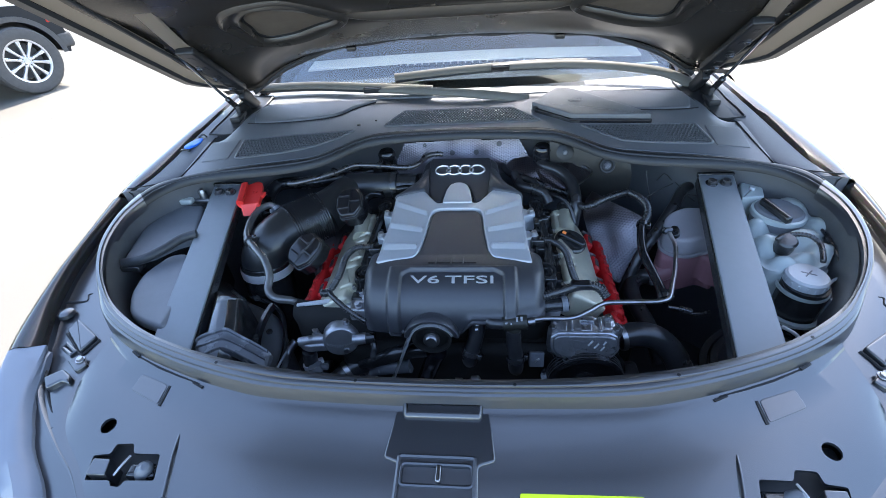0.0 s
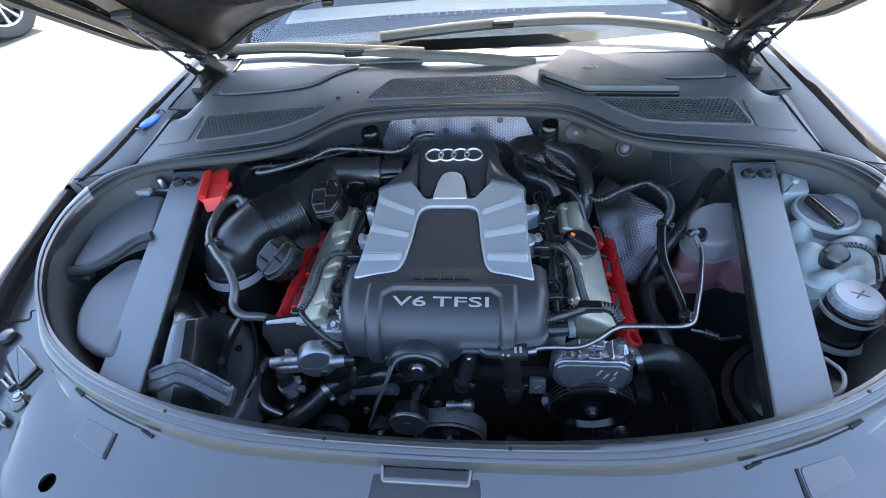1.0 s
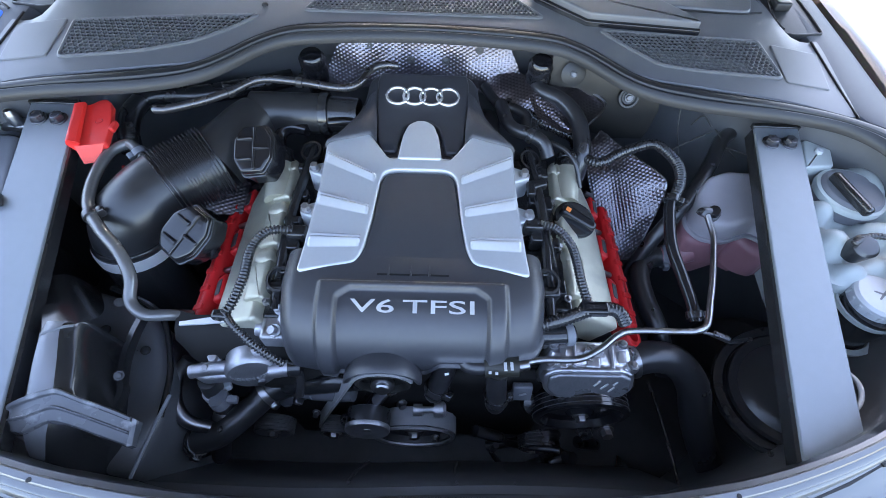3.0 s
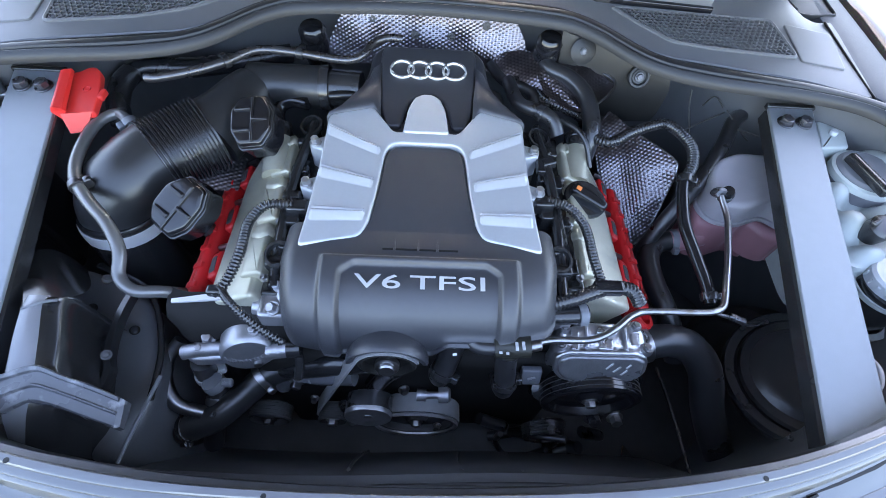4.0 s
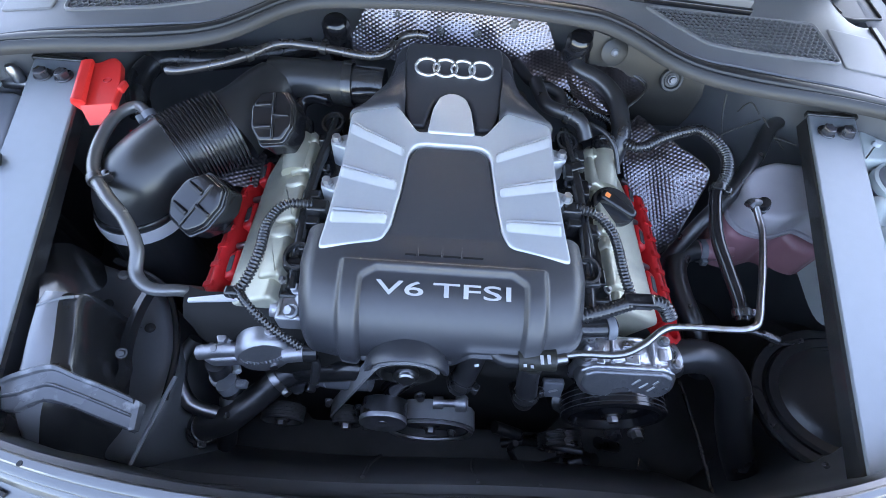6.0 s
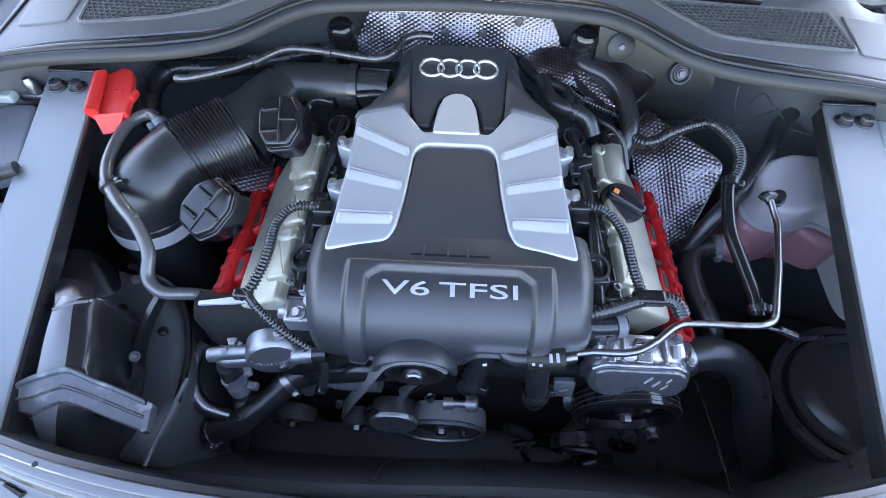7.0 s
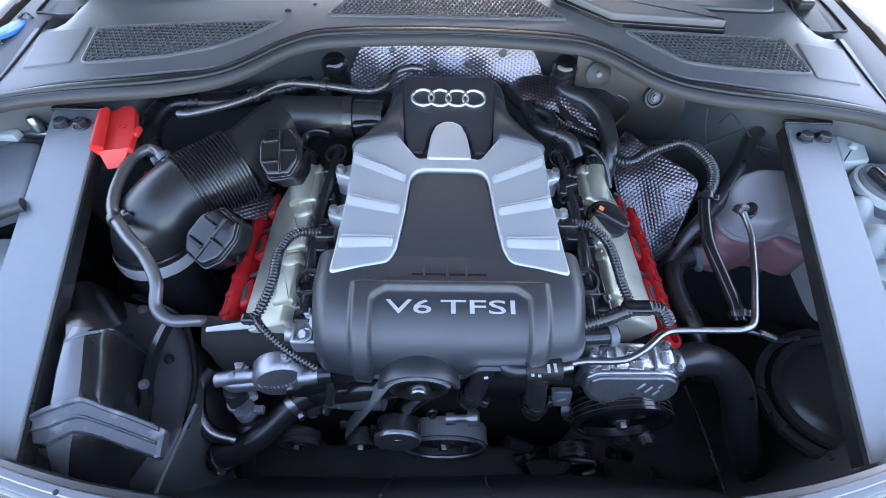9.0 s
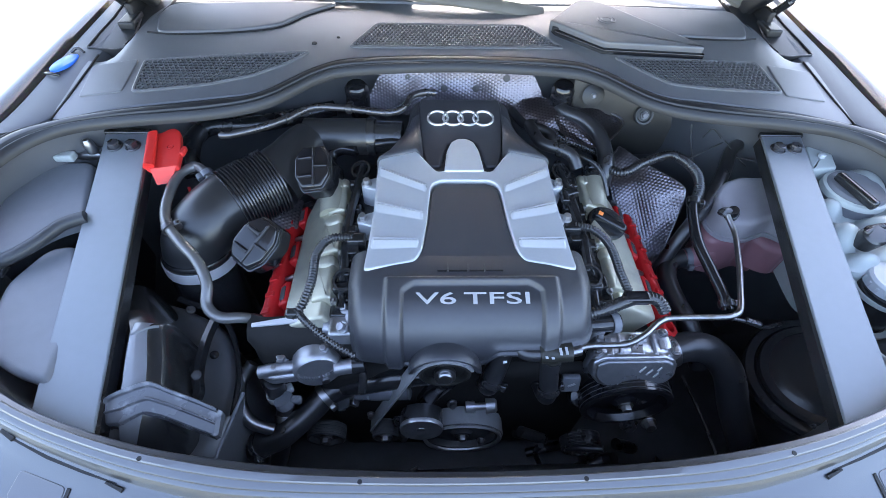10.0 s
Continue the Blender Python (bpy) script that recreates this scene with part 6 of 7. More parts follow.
part("seam_rib", tube([(-.375, .60, .742), (-.385, .68, .748), (-.43, .765, .758), (-.52, .805, .765)], .005, 8), "black", ab)
part("edge_rib", tube([(-0.354, 0.624, 0.775), (-0.368, 0.568, 0.765), (-0.379, 0.516, 0.755)], .0028, 8), "boxlid", ab, "pale edge rib")
part("clip", hexbolt((-.43, .70, .752), (.3, -.2, 1), .005, .005), "black", ab)
part("clip", hexbolt((-.50, .73, .762), (.3, -.2, 1), .005, .005), "black", ab)
part("rib", box(-.52, .60, .738, -.512, .72, .765, .003), "liner", ab)

# ---- hoses at the front ----
hose("lower_coolant_hose", [(-.205, .682, .668), (-.245, .668, .664), (-.275, .640, .655), (-.32, .60, .645), (-.37, .590, .62), (-.40, .60, .52)], .022, "hose", "thick black coolant hose with bright clamps", "hose", clamps=((.25, "steel"), (.75, "bolt")))
hose("upper_coolant_hose", [(-.06, .668, .738), (-.12, .665, .728), (-.18, .668, .70), (-.215, .675, .68)], .018, "black", "black coolant pipe across the engine front", "hose")
hose("cross_pipe", [(-.10, .66, .69), (-.16, .665, .675), (-.20, .675, .65), (-.235, .67, .61)], .017, "duct", "dull grey pipe behind the belt", "pipe", clamps=((.7, "steel"),))
hose("metal_side_pipe", [(-.375, .70, .72), (-.392, .675, .705), (-.388, .640, .695), (-.368, .612, .68), (-.335, .605, .66)], .0105, "steel", "curved bare metal pipe", "pipe")
hose("drain_hose", [(-.325, .66, .735), (-.328, .655, .70), (-.320, .640, .66), (-.325, .605, .63), (-.345, .58, .56)], .016, "hose", "black hose below the thermostat", "hose", clamps=((.3, "greycap"), (.6, "steel")))
solo("hose_coupling", join(lathe([(.0005, -.008), (.0155, -.008), (.0165, 0), (.0155, .008), (.0005, .008)], 20, axis((-0.310, 0.636, 0.705), (-.3, .3, 1))), oriented_box((.016, .012, .014), Matrix.Translation((-0.289, 0.637, 0.710)), .003)), "boxlid", "pale grey hose coupling", "coupling")
hose("front_vent_hose", [(.058, .690, .842), (.057, .682, .830), (.054, .676, .815), (.049, .666, .790), (.041, .653, .763), (.036, .646, .745), (.034, .655, .72), (.034, .69, .69)], .0165, "hose", "black hose with printed marks below the cover", "hose", clamps=((.66, "bolt"),))
for k in range(4):
    solo("print_mark", oriented_box((.006, .0035, .0008), Matrix.Translation(Vector((0.055, 0.669, 0.846)) + Vector((-.0015 * k, -.008 * k, -.006 * k))) @ pose(0, 0, 0, 40, 0, 10), .0003), "letters", "pale printed mark on the black hose", "print mark", "hose print marks")
hose("front_drop_hose", [(.124, .653, .820), (.126, .646, .790), (.129, .639, .765), (.131, .632, .742), (.132, .640, .715), (.132, .69, .68)], .0155, "hose", "black hose beside the alternator", "hose", clamps=((.52, "bolt"),))
vv = thing("vent_valve", (.12, .655, .80), "black tee valve with a thick olive sleeve", "valve")
part("sleeve", tube([(0.103, 0.653, 0.838), (0.123, 0.654, 0.840), (0.151, 0.654, 0.842)], .0150, 18), "olive", vv, "dull olive-black sleeve")
part("drop", tube([(0.124, 0.656, 0.828), (0.127, 0.651, 0.812)], .0140, 16, 2), "olive", vv)
for k, px in enumerate([(0.130, 0.647, 0.857), (0.139, 0.648, 0.857), (0.109, 0.640, 0.852), (0.118, 0.639, 0.852)]):
    part("band", oriented_box((.0042, .012 if k < 2 else .004, .0012), Matrix.Translation(px), .0004), "letters", vv)
part("elbow", tube([(0.067, 0.682, 0.835), (0.072, 0.664, 0.838), (0.084, 0.654, 0.838), (0.103, 0.653, 0.838)], .0115, 14), "hose", vv)
part("fitting", tube([(0.151, 0.654, 0.842), (0.165, 0.657, 0.842)], .0085, 14, 2), "steel", vv)
cn = thing("connector", (.176, .655, .70), "square dark electrical connector", "connector")
part("shell", oriented_box((.032, .012, .034), Matrix.Translation((.176, .654, .728)) @ pose(0, 0, 0, -20, 0, 0), .003), "boxlid", cn)
part("print_bar", oriented_box((.014, .001, .004), Matrix.Translation((.176, .6475, .732)) @ pose(0, 0, 0, -20, -45, 0), .0003), "letters", cn)
part("plug", lathe([(.0005, 0), (.018, 0), (.020, .01), (.018, .03), (.0005, .034)], 18, axis((.205, .66, .655), (0, -.5, 1))), "black", cn)
hose("thin_steel_pipe", [(.160, .659, .842), (.187, .664, .842), (.238, .666, .842), (.272, .681, .844), (.305, .705, .842), (.335, .713, .840), (.405, .712, .843), (.424, .7135, .844), (.438, .719, .844), (.447, .731, .845), (.462, .766, .845), (.479, .806, .845), (.502, .872, .847), (.506, .890, .849), (.505, .906, .853), (.499, .932, .864)],
     .0050, "steel", "thin bent steel pipe running to the coolant tank", "pipe", k=6, n=10)
hose("vacuum_pipe", [(.178, .702, .838), (.21, .702, .842), (.238, .704, .844)], .0135, "black", "black vacuum stub with a bright ring", "pipe", clamps=((.85, "boxlid"),))
hose("side_coolant_hose", [(0.356, 0.703, 0.745), (0.399, 0.710, 0.748), (0.441, 0.703, 0.738), (0.475, 0.676, 0.705), (0.495, 0.635, 0.650), (0.533, 0.595, 0.580), (0.595, 0.543, 0.490)], .0265, "hose", "thick glossy black coolant hose", "hose", clamps=((.04, "steel"),))
hose("bracket_pipe", [(0.447, 0.726, 0.815), (0.473, 0.721, 0.812), (0.497, 0.713, 0.808), (0.529, 0.718, 0.810)], .0032, "bolt", "small dark bracket pipe", "pipe")
solo("pipe_clip", oriented_box((.026, .010, .010), Matrix.Translation((0.480, 0.719, 0.813)) @ pose(0, 0, 0, 0, 0, -25), .003), "bolt", "small dark clip on the bracket pipe", "clip")
hose("ribbed_harness_hose", [(.305, 1.09, .850), (.322, 1.052, .858), (.342, 1.045, .864), (.373, 1.063, .869), (.413, 1.077, .876), (.441, 1.077, .882), (.461, 1.046, .884), (.470, 1.013, .880), (.463, .980, .872), (.447, .955, .862)], .0078, "bellow", "ribbed black hose arching over the heat shield", "hose", rib=.0020, pitch=.0052)
hose("smooth_harness_hose", [(.448, .960, .863), (.440, .935, .856), (.430, .872, .845), (.438, .816, .832), (.445, .770, .822), (.446, .742, .815)], .0098, "gloss", "smooth black hose with a bright sheen", "hose", clamps=((.04, "black"), (.90, "bolt")))
hose("clamp_hose", [(.500, .930, .724), (.470, .930, .720), (.446, .918, .718), (.430, .886, .715), (.434, .840, .705), (.450, .78, .69), (.47, .72, .64)], .0195, "hose", "black hose with a grey spring clamp", "hose", clamps=((.10, "boxlid"),))
hose("rear_drop_hose", [(0.232, 1.228, .900), (0.238, 1.210, .895), (.275, 1.185, .892), (.300, 1.150, .884), (.308, 1.11, .872), (.308, 1.07, .85), (.302, 1.05, .80)], .0165, "hose", "black hose dropping from the bulkhead", "hose")
solo("bulkhead_valve", lathe([(.0005, -.075), (.020, -.075), (.022, -.055), (.025, -.045), (.0265, -.018), (.024, -.010), (.0255, -.006), (.0255, .008), (.020, .016), (.0005, .018)], 28, axis((0.232, 1.240, .930), (0, -.12, 1))), "gloss", "glossy black bulkhead valve", "valve", "bulkhead valves")
solo("bulkhead_valve", lathe([(.0005, -.075), (.020, -.075), (.022, -.055), (.025, -.045), (.0265, -.018), (.024, -.010), (.0255, -.006), (.0255, .008), (.020, .016), (.0005, .018)], 28, axis((-0.221, 1.233, .930), (0, -.12, 1))), "gloss", "glossy black bulkhead valve", "valve", "bulkhead valves")
hose("rear_bulkhead_hose", [(.63, 1.15, .86), (.595, 1.12, .86), (.55, 1.05, .852), (.50, .985, .828), (.455, .945, .775), (.42, .91, .69)], .0135, "hose", "dull black hose sloping down the bay's side", "hose")
for pts in ([(.505, 1.16, .90), (.508, 1.14, .87), (.512, 1.10, .84)], [(.48, 1.10, .84), (.53, 1.11, .868), (.565, 1.12, .882)], [(.565, 1.13, .885), (.55, 1.15, .895), (.53, 1.14, .88)], [(.56, 1.06, .85), (.585, 1.09, .865), (.62, 1.07, .87)], [(.575, 1.13, .88), (.60, 1.09, .86), (.615, 1.08, .85)]):
    hose("thin_cable", pts, .0016, "dull", "thin grey cable at the bulkhead", "cable", n=8)
hose("breather_elbow", [(0.152, 1.165, 0.895), (0.164, 1.094, 0.900), (0.198, 1.073, 0.900), (0.222, 1.058, 0.894), (0.234, 1.040, 0.876)], .0125, "hose", "black breather elbow behind the cam cover", "hose", clamps=((.55, "black"),))
hose("rear_cable", [(0.241, 1.070, 0.885), (0.266, 1.049, 0.885), (0.284, 1.027, 0.872), (0.297, 1.000, 0.840)], .0042, "hose", "thin black cable behind the cam cover", "cable", n=8)
hose("bank_cable", [(0.199, 1.064, 0.872), (0.205, 1.006, 0.868), (0.212, 0.947, 0.862), (0.216, 0.872, 0.855), (0.219, 0.813, 0.850)], .0075, "black", "black loom beside the cam cover", "cable", n=10)
hose("rear_vacuum_hose", [(0.125, 1.247, 0.875), (0.150, 1.198, 0.872), (0.187, 1.182, 0.870), (0.207, 1.163, 0.865), (0.202, 1.130, 0.850)], .0105, "hose", "black vacuum hose behind the cover", "hose", clamps=((.4, "bolt"),))
hose("rear_loop_hose", [(0.204, 1.190, 0.868), (0.234, 1.157, 0.862), (0.266, 1.140, 0.858), (0.297, 1.126, 0.852), (0.307, 1.109, 0.840)], .009, "bellow", "ribbed black hose behind the cam cover", "hose", rib=.002, pitch=.006, n=12)
solo("loom_bracket", join(oriented_box((.030, .020, .016), Matrix.Translation((0.209, 0.979, 0.866)) @ pose(0, 0, 0, 0, 0, 20), .004), oriented_box((.014, .030, .012), Matrix.Translation((0.195, 0.964, 0.870)), .003)), "black", "black loom bracket beside the cam cover", "bracket")
hose("left_injector_loom", [(-.196, .856, .876), (-.233, .850, .880), (-.252, .818, .878), (-.252, .765, .876), (-.262, .722, .868), (-.278, .708, .862)], .0056, "bellow", "ribbed black injector loom over the cam cover", "cable", rib=.0022, pitch=.0052, n=10)
hose("left_loom_tail", [(-.268, .716, .866), (-.250, .694, .868), (-.215, .668, .858), (-.175, .648, .845)], .0040, "bellow", "ribbed black loom tail", "cable", rib=.002, pitch=.005, n=10)
hose("right_injector_loom", [(.196, .884, .874), (.226, .874, .876), (.248, .838, .874), (.254, .775, .868), (.262, .732, .862)], .0056, "bellow", "ribbed black injector loom over the cam cover", "cable", rib=.0022, pitch=.0052, n=10)
hose("right_cross_loom", [(.186, .710, .858), (.215, .716, .864), (.262, .732, .868), (.300, .735, .862), (.318, .722, .845)], .0085, "bellow", "ribbed black cross loom", "cable", rib=.002, pitch=.0055, n=12)
solo("loom_clip", box(.244, .722, .862, .285, .742, .878, .004), "gloss", "small black plastic loom clip", "clip")
solo("loom_clip", box(-.284, .704, .858, -.264, .718, .872, .004), "black", "small black plastic loom clip", "clip")
for s, y in ((1, .884), (-1, .856)):
    solo("injector_plug", join(box(s * .19 - .016, y - .012, .855, s * .19 + .016, y + .010, .880, .004), box(s * .195 - .01, y - .03, .84, s * .195 + .01, y - .01, .87, .003)), "black", "black injector plug beside the cover", "plug", "injector plugs")
for s, y in ((1, .775), (-1, .768), (1, 1.035), (-1, 1.040)):
    solo("cable_loop", lathe([(.016, -.004), (.020, -.004), (.021, 0), (.020, .004), (.016, .004), (.016, -.004)], 24, axis((s * .200, y, .872), (s * .2, -.25, 1))), "black", "black cable guide loop", "cable guide", "cable guides")
    solo("guide_foot", box(s * .200 - .006, y + .014, .80, s * .200 + .006, y + .026, .868, .003), "black", "black cable guide foot", "bracket")
# wiring tray between cover and cam covers
for s in (1, -1):
    hose("bank_loom", [(s * .198, 1.05, .866), (s * .206, .98, .862), (s * .212, .90, .858), (s * .208, .82, .862), (s * .206, .73, .846)], .0085, "black", "black wiring loom between cover and cam cover", "cable")
    for k in range(5):
        solo("loom_block", box(s * .207 - .014, .755 + .062 * k, .82, s * .207 + .014, .772 + .062 * k, .866 - .006 * (k % 2), .004), "black", "small black loom block", "plug", "loom blocks")
# small fittings left of the lobe
solo("cast_fitting", join(*[hexbolt((-.20 + .012 * (k % 2), .70 + .018 * k, .84), (-.3, -.3, 1), .007, .012) for k in range(4)], box(-.225, .69, .80, -.185, .76, .835, .006)), "alloy", "cast fitting with bolts beside the cover", "fitting")
solo("cast_fitting", join(*[hexbolt((.20 - .012 * (k % 2), .70 + .018 * k, .835), (.3, -.3, 1), .007, .012) for k in range(4)], box(.185, .70, .79, .225, .76, .83, .006)), "alloy", "cast fitting with bolts beside the cover", "fitting")
solo("cast_joint", join(tube([(-.235, .715, .82), (-.20, .712, .815), (-.17, .705, .81)], .014, 14), box(-.215, .70, .79, -.18, .725, .83, .005)), "alloy", "cast water joint beside the cover", "fitting")

# ---- heat shields ----
hs = thing("heat_shield", (0, 1.28, .84), "crinkled embossed aluminium heat shield on the bulkhead", "heat shield")


def emboss(a, b, p=.0066, h=.00068):
    """Close-set rows of round dimples."""
    k = 2 * math.pi / p
    return h * (math.cos(k * a) + math.cos(k * (.5 * a + .866 * b)) + math.cos(k * (.5 * a - .866 * b))) / 1.5


def foil_patch(poly, wave=.004, bulge=.0, step=.0018):
    """A thin dimpled sheet that fills a nearly flat outline of points."""
    p = [Vector(q) for q in poly]
    c = sum(p, Vector()) / len(p)
    n = Vector()
    for k in range(len(p)):
        n += (p[k - 1] - c).cross(p[k] - c)
    n.normalize()
    if n.z < 0:
        n = -n
    e1 = n.cross(Vector((0, 1, .3))).normalized()
    e2 = n.cross(e1)
    flat = [((q - c).dot(e1), (q - c).dot(e2)) for q in p]
    lift = [(q - c).dot(n) for q in p]
    x0, x1 = min(q[0] for q in flat), max(q[0] for q in flat)
    y0, y1 = min(q[1] for q in flat), max(q[1] for q in flat)
    rr = max(x1 - x0, y1 - y0) / 2
    vs, fs, made = [], [], {}

    def at(i, j):
        if (i, j) not in made:
            a, b = x0 + i * step, y0 + j * step
            wsum = [1 / ((a - q[0]) ** 2 + (b - q[1]) ** 2 + 2e-4) for q in flat]
            base = sum(w * l for w, l in zip(wsum, lift)) / sum(wsum)
            h = base + emboss(a, b) + wave * noise.noise(Vector((a, b, c.x)) * 22) + bulge * max(0, 1 - (a * a + b * b) / rr ** 2)
            made[(i, j)] = len(vs)
            vs.append(tuple(c + e1 * a + e2 * b + n * h))
        return made[(i, j)]

    for j in range(int((y1 - y0) / step)):
        for i in range(int((x1 - x0) / step)):
            if inside(x0 + (i + .5) * step, y0 + (j + .5) * step, flat):
                fs.append((at(i, j), at(i + 1, j), at(i + 1, j + 1), at(i, j + 1)))
    return vs, fs


part("sheet", foil_patch([(-.215, 1.258, .860), (-.196, 1.268, .905), (-.172, 1.276, .948), (0, 1.282, .952), (.168, 1.278, .950), (.186, 1.272, .920), (.205, 1.264, .885), (.20, 1.255, .855), (0, 1.255, .850)], .006), "foil", hs, smooth=80)
part("fold_sheet", foil_patch([(.120, 1.268, .880), (.190, 1.262, .905), (.216, 1.236, .908), (.230, 1.190, .898), (.290, 1.118, .872), (.225, 1.150, .862), (.150, 1.215, .866)], .008), "foil", hs, "darker folded corner of the foil", smooth=80)
part("tail_sheet", foil_patch([(.225, 1.222, .902), (.283, 1.225, .900), (.318, 1.215, .898), (.350, 1.200, .894), (.364, 1.184, .888), (.350, 1.160, .882), (.320, 1.130, .876), (.290, 1.112, .872), (.262, 1.118, .874), (.222, 1.150, .884), (.212, 1.190, .894)], .010), "foil", hs, "crinkled foil tail", smooth=80)
part("tail_edge", tube([(.283, 1.227, .901), (.318, 1.217, .899), (.350, 1.202, .895), (.365, 1.185, .889), (.351, 1.160, .883), (.321, 1.130, .877)], .0022, 6, 5), "steel", hs)
for x in (-.11, -.03, .042, .11):
    part("rivet_hole", lathe([(.0005, 0), (.007, 0), (.008, .002), (.0005, .003)], 14, axis((x, 1.273 if abs(x) < .08 else 1.277, .915 if abs(x) < .08 else .938), (0, -1, .2))), "dark", hs)
ts = thing("side_heat_shield", (.43, 1.04, .66), "dimpled aluminium shield beside the red wiring rail", "heat shield")
fp_ = [Vector(p) for p in ((.375, 1.178, .825), (.411, 1.124, .825), (.467, 1.050, .828), (.477, 1.029, .815), (.475, 1.012, .768), (.446, .961, .680), (.405, .966, .685), (.368, 1.050, .735), (.348, 1.132, .790))]
cc = sum(fp_, Vector()) / len(fp_)
nn_ = Vector((-.78, -.54, .30))
part("sheet", foil_patch(spline(fp_, 3, True), .006, .010), "foil", ts, smooth=80)
part("rolled_edge", tube([p for p in spline(fp_ + fp_[:1], 4)], .0030, 6, 1), "steel", ts)
part("rivet", lathe([(.0005, 0), (.010, 0), (.009, .003), (.0005, .004)], 16, axis(cc + Vector((.02, -.045, -.05)) + nn_ * .008, nn_)), "steel", ts)
solo("lower_heat_shield", foil_patch([(-.385, .925, .822), (-.325, .945, .800), (-.320, 1.01, .815), (-.375, 1.01, .845)], .004), "foil", "small piece of embossed shield under the bellows", "heat shield", smooth=80)
bb = thing("bulkhead_bracket", (.40, 1.21, .80), "dull grey bulkhead bracket with a bolt", "bracket")
part("plate", rings([[(.250, 1.235, .960), (.33, 1.215, .945), (.41, 1.20, .93), (.47, 1.19, .905)], [(.252, 1.225, .93), (.33, 1.205, .915), (.41, 1.188, .905), (.475, 1.18, .88)], [(.26, 1.225, .86), (.33, 1.21, .84), (.41, 1.20, .82), (.48, 1.19, .82)], [(.30, 1.23, .80), (.36, 1.22, .79), (.42, 1.21, .78), (.48, 1.20, .79)]], False, False), "dull", bb)
ba = axis((.406, 1.186, .905), (0, -1, .5))
part("bolt_recess", lathe([(.0005, .001), (.013, .001), (.016, .004), (.020, .004), (.022, .0), (.0005, -.002)], 28, ba), "seal", bb, "round black recess")
part("bolt", moved(hexbolt((0, 0, .002), (0, 0, 1), .006, .006), ba), "bolt", bb)
bc = axis((.292, 1.212, .935), (0, -1, .4))
part("bolt_recess", lathe([(.0005, .001), (.022, .001), (.024, .0), (.0005, -.002)], 28, bc), "seal", bb)
part("bolt", lathe([(.0005, .008), (.004, .0075), (.0065, .004), (.0065, .0), (.0005, .0)], 16, bc), "boxlid", bb, "pale domed fastener")

# ---- coolant tank ----
ct = thing("coolant_tank", (.57, .95, .70), "milky coolant tank showing pink fluid, part hidden by the strut bar", "coolant tank")
TANK = [(.509, .990), (.531, 1.018), (.57, 1.032), (.639, 1.035), (.684, 1.013), (.646, .908), (.613, .936), (.591, .928), (.555, .914), (.517, .922), (.502, .948)]
part("upper_shell", prism(rounded(TANK, .016), .798, lambda x, y: .850 + .16 * (y - .93) - .10 * abs(x - .57), .009, 4), "milky", ct, smooth=50)
part("seam", prism(rounded(inset(TANK, -.005), .016), .794, .8015, .002), "milky", ct)
part("fluid_body", prism(rounded([(.503, .972), (.499, .924), (.535, .917), (.570, .920), (.598, .935), (.613, .906), (.645, .892), (.663, .900), (.700, .866), (.745, 1.0), (.60, 1.022), (.53, 1.0)], .016), .715, lambda x, y: .790 + .10 * (y - .93), .014, 5), "pink", ct, "pink fluid showing through the plastic", smooth=50)
part("outlet_neck", tube([(.530, .938, .740), (.505, .932, .728), (.480, .930, .722)], lambda t: .026 - .007 * t, 18), "pink", ct, "pink outlet neck")
part("fluid_body", prism(rounded(inset(TANK, .008), .016), .68, .796, .004), "pink", ct, "pink fluid showing through the plastic")
part("cap", lathe([(.0005, 0), (.0105, 0), (.0115, .006), (.009, .013), (.0005, .015)], 20, axis((.515, .932, .858), (-.3, -.25, 1))), "gloss", ct)
part("cap_collar", lathe([(.009, -.012), (.0125, -.010), (.0125, .0), (.009, .002)], 18, axis((.515, .932, .858), (-.3, -.25, 1))), "black", ct)
part("spout", tube([(.518, .93, .86), (.495, .93, .866), (.488, .925, .862)], .0075, 10), "bolt", ct)

# ---- right side tanks ----
wt = thing("washer_tank", (.76, .95, .74), "milky white fluid tank with a grey bar cap", "fluid tank")
WT = [(.655, .800), (.700, .788), (.745, .796), (.790, .815), (.835, .880), (.850, .930), (.838, .985), (.815, 1.028), (.780, 1.040), (.745, 1.020), (.700, 1.000), (.672, .960), (.658, .880)]
LOBES = ((.791, .985, .036, .052, .906), (.822, .925, .030, .034, .896), (.690, .928, .026, .028, .894), (.686, .866, .030, .030, .893), (.768, .884, .046, .026, .894), (.790, .845, .034, .026, .884), (.695, .812, .034, .024, .878), (.745, .825, .030, .026, .876), (.735, .948, .050, .046, .884))


def tank_top(x, y):
    """Soft moulded bulges that meet in shallow valleys."""
    e = sum(math.exp(90 * (z - .034 * min(4, ((x - a) / rx) ** 2 + ((y - b) / ry) ** 2) ** 1.3 - .86)) for a, b, rx, ry, z in LOBES)
    return .86 + max(-.004, math.log(e + 1e-9) / 90)


wl = spline([(x, y, 0) for x, y in WT], 5, True)
wcn = sum(wl, Vector()) / len(wl)
secs = [[(p.x, p.y, .72) for p in wl]]
for k in (1.0, .985, .96, .93, .89, .84, .78, .72, .65, .58, .5, .42, .34, .26, .18, .1, .001):
    secs.append([(q.x, q.y, min(tank_top(q.x, q.y), .862 + .9 * (1 - k)) - .010 * (k > .99)) for q in [wcn.lerp(p, k) for p in wl]])
part("shell", rings(secs, cap=False), "white", wt, "milky moulded shell with soft bulges", smooth=70)
part("seam", prism(rounded(inset(WT, -.007), .02), .826, .834, .002), "white", wt)
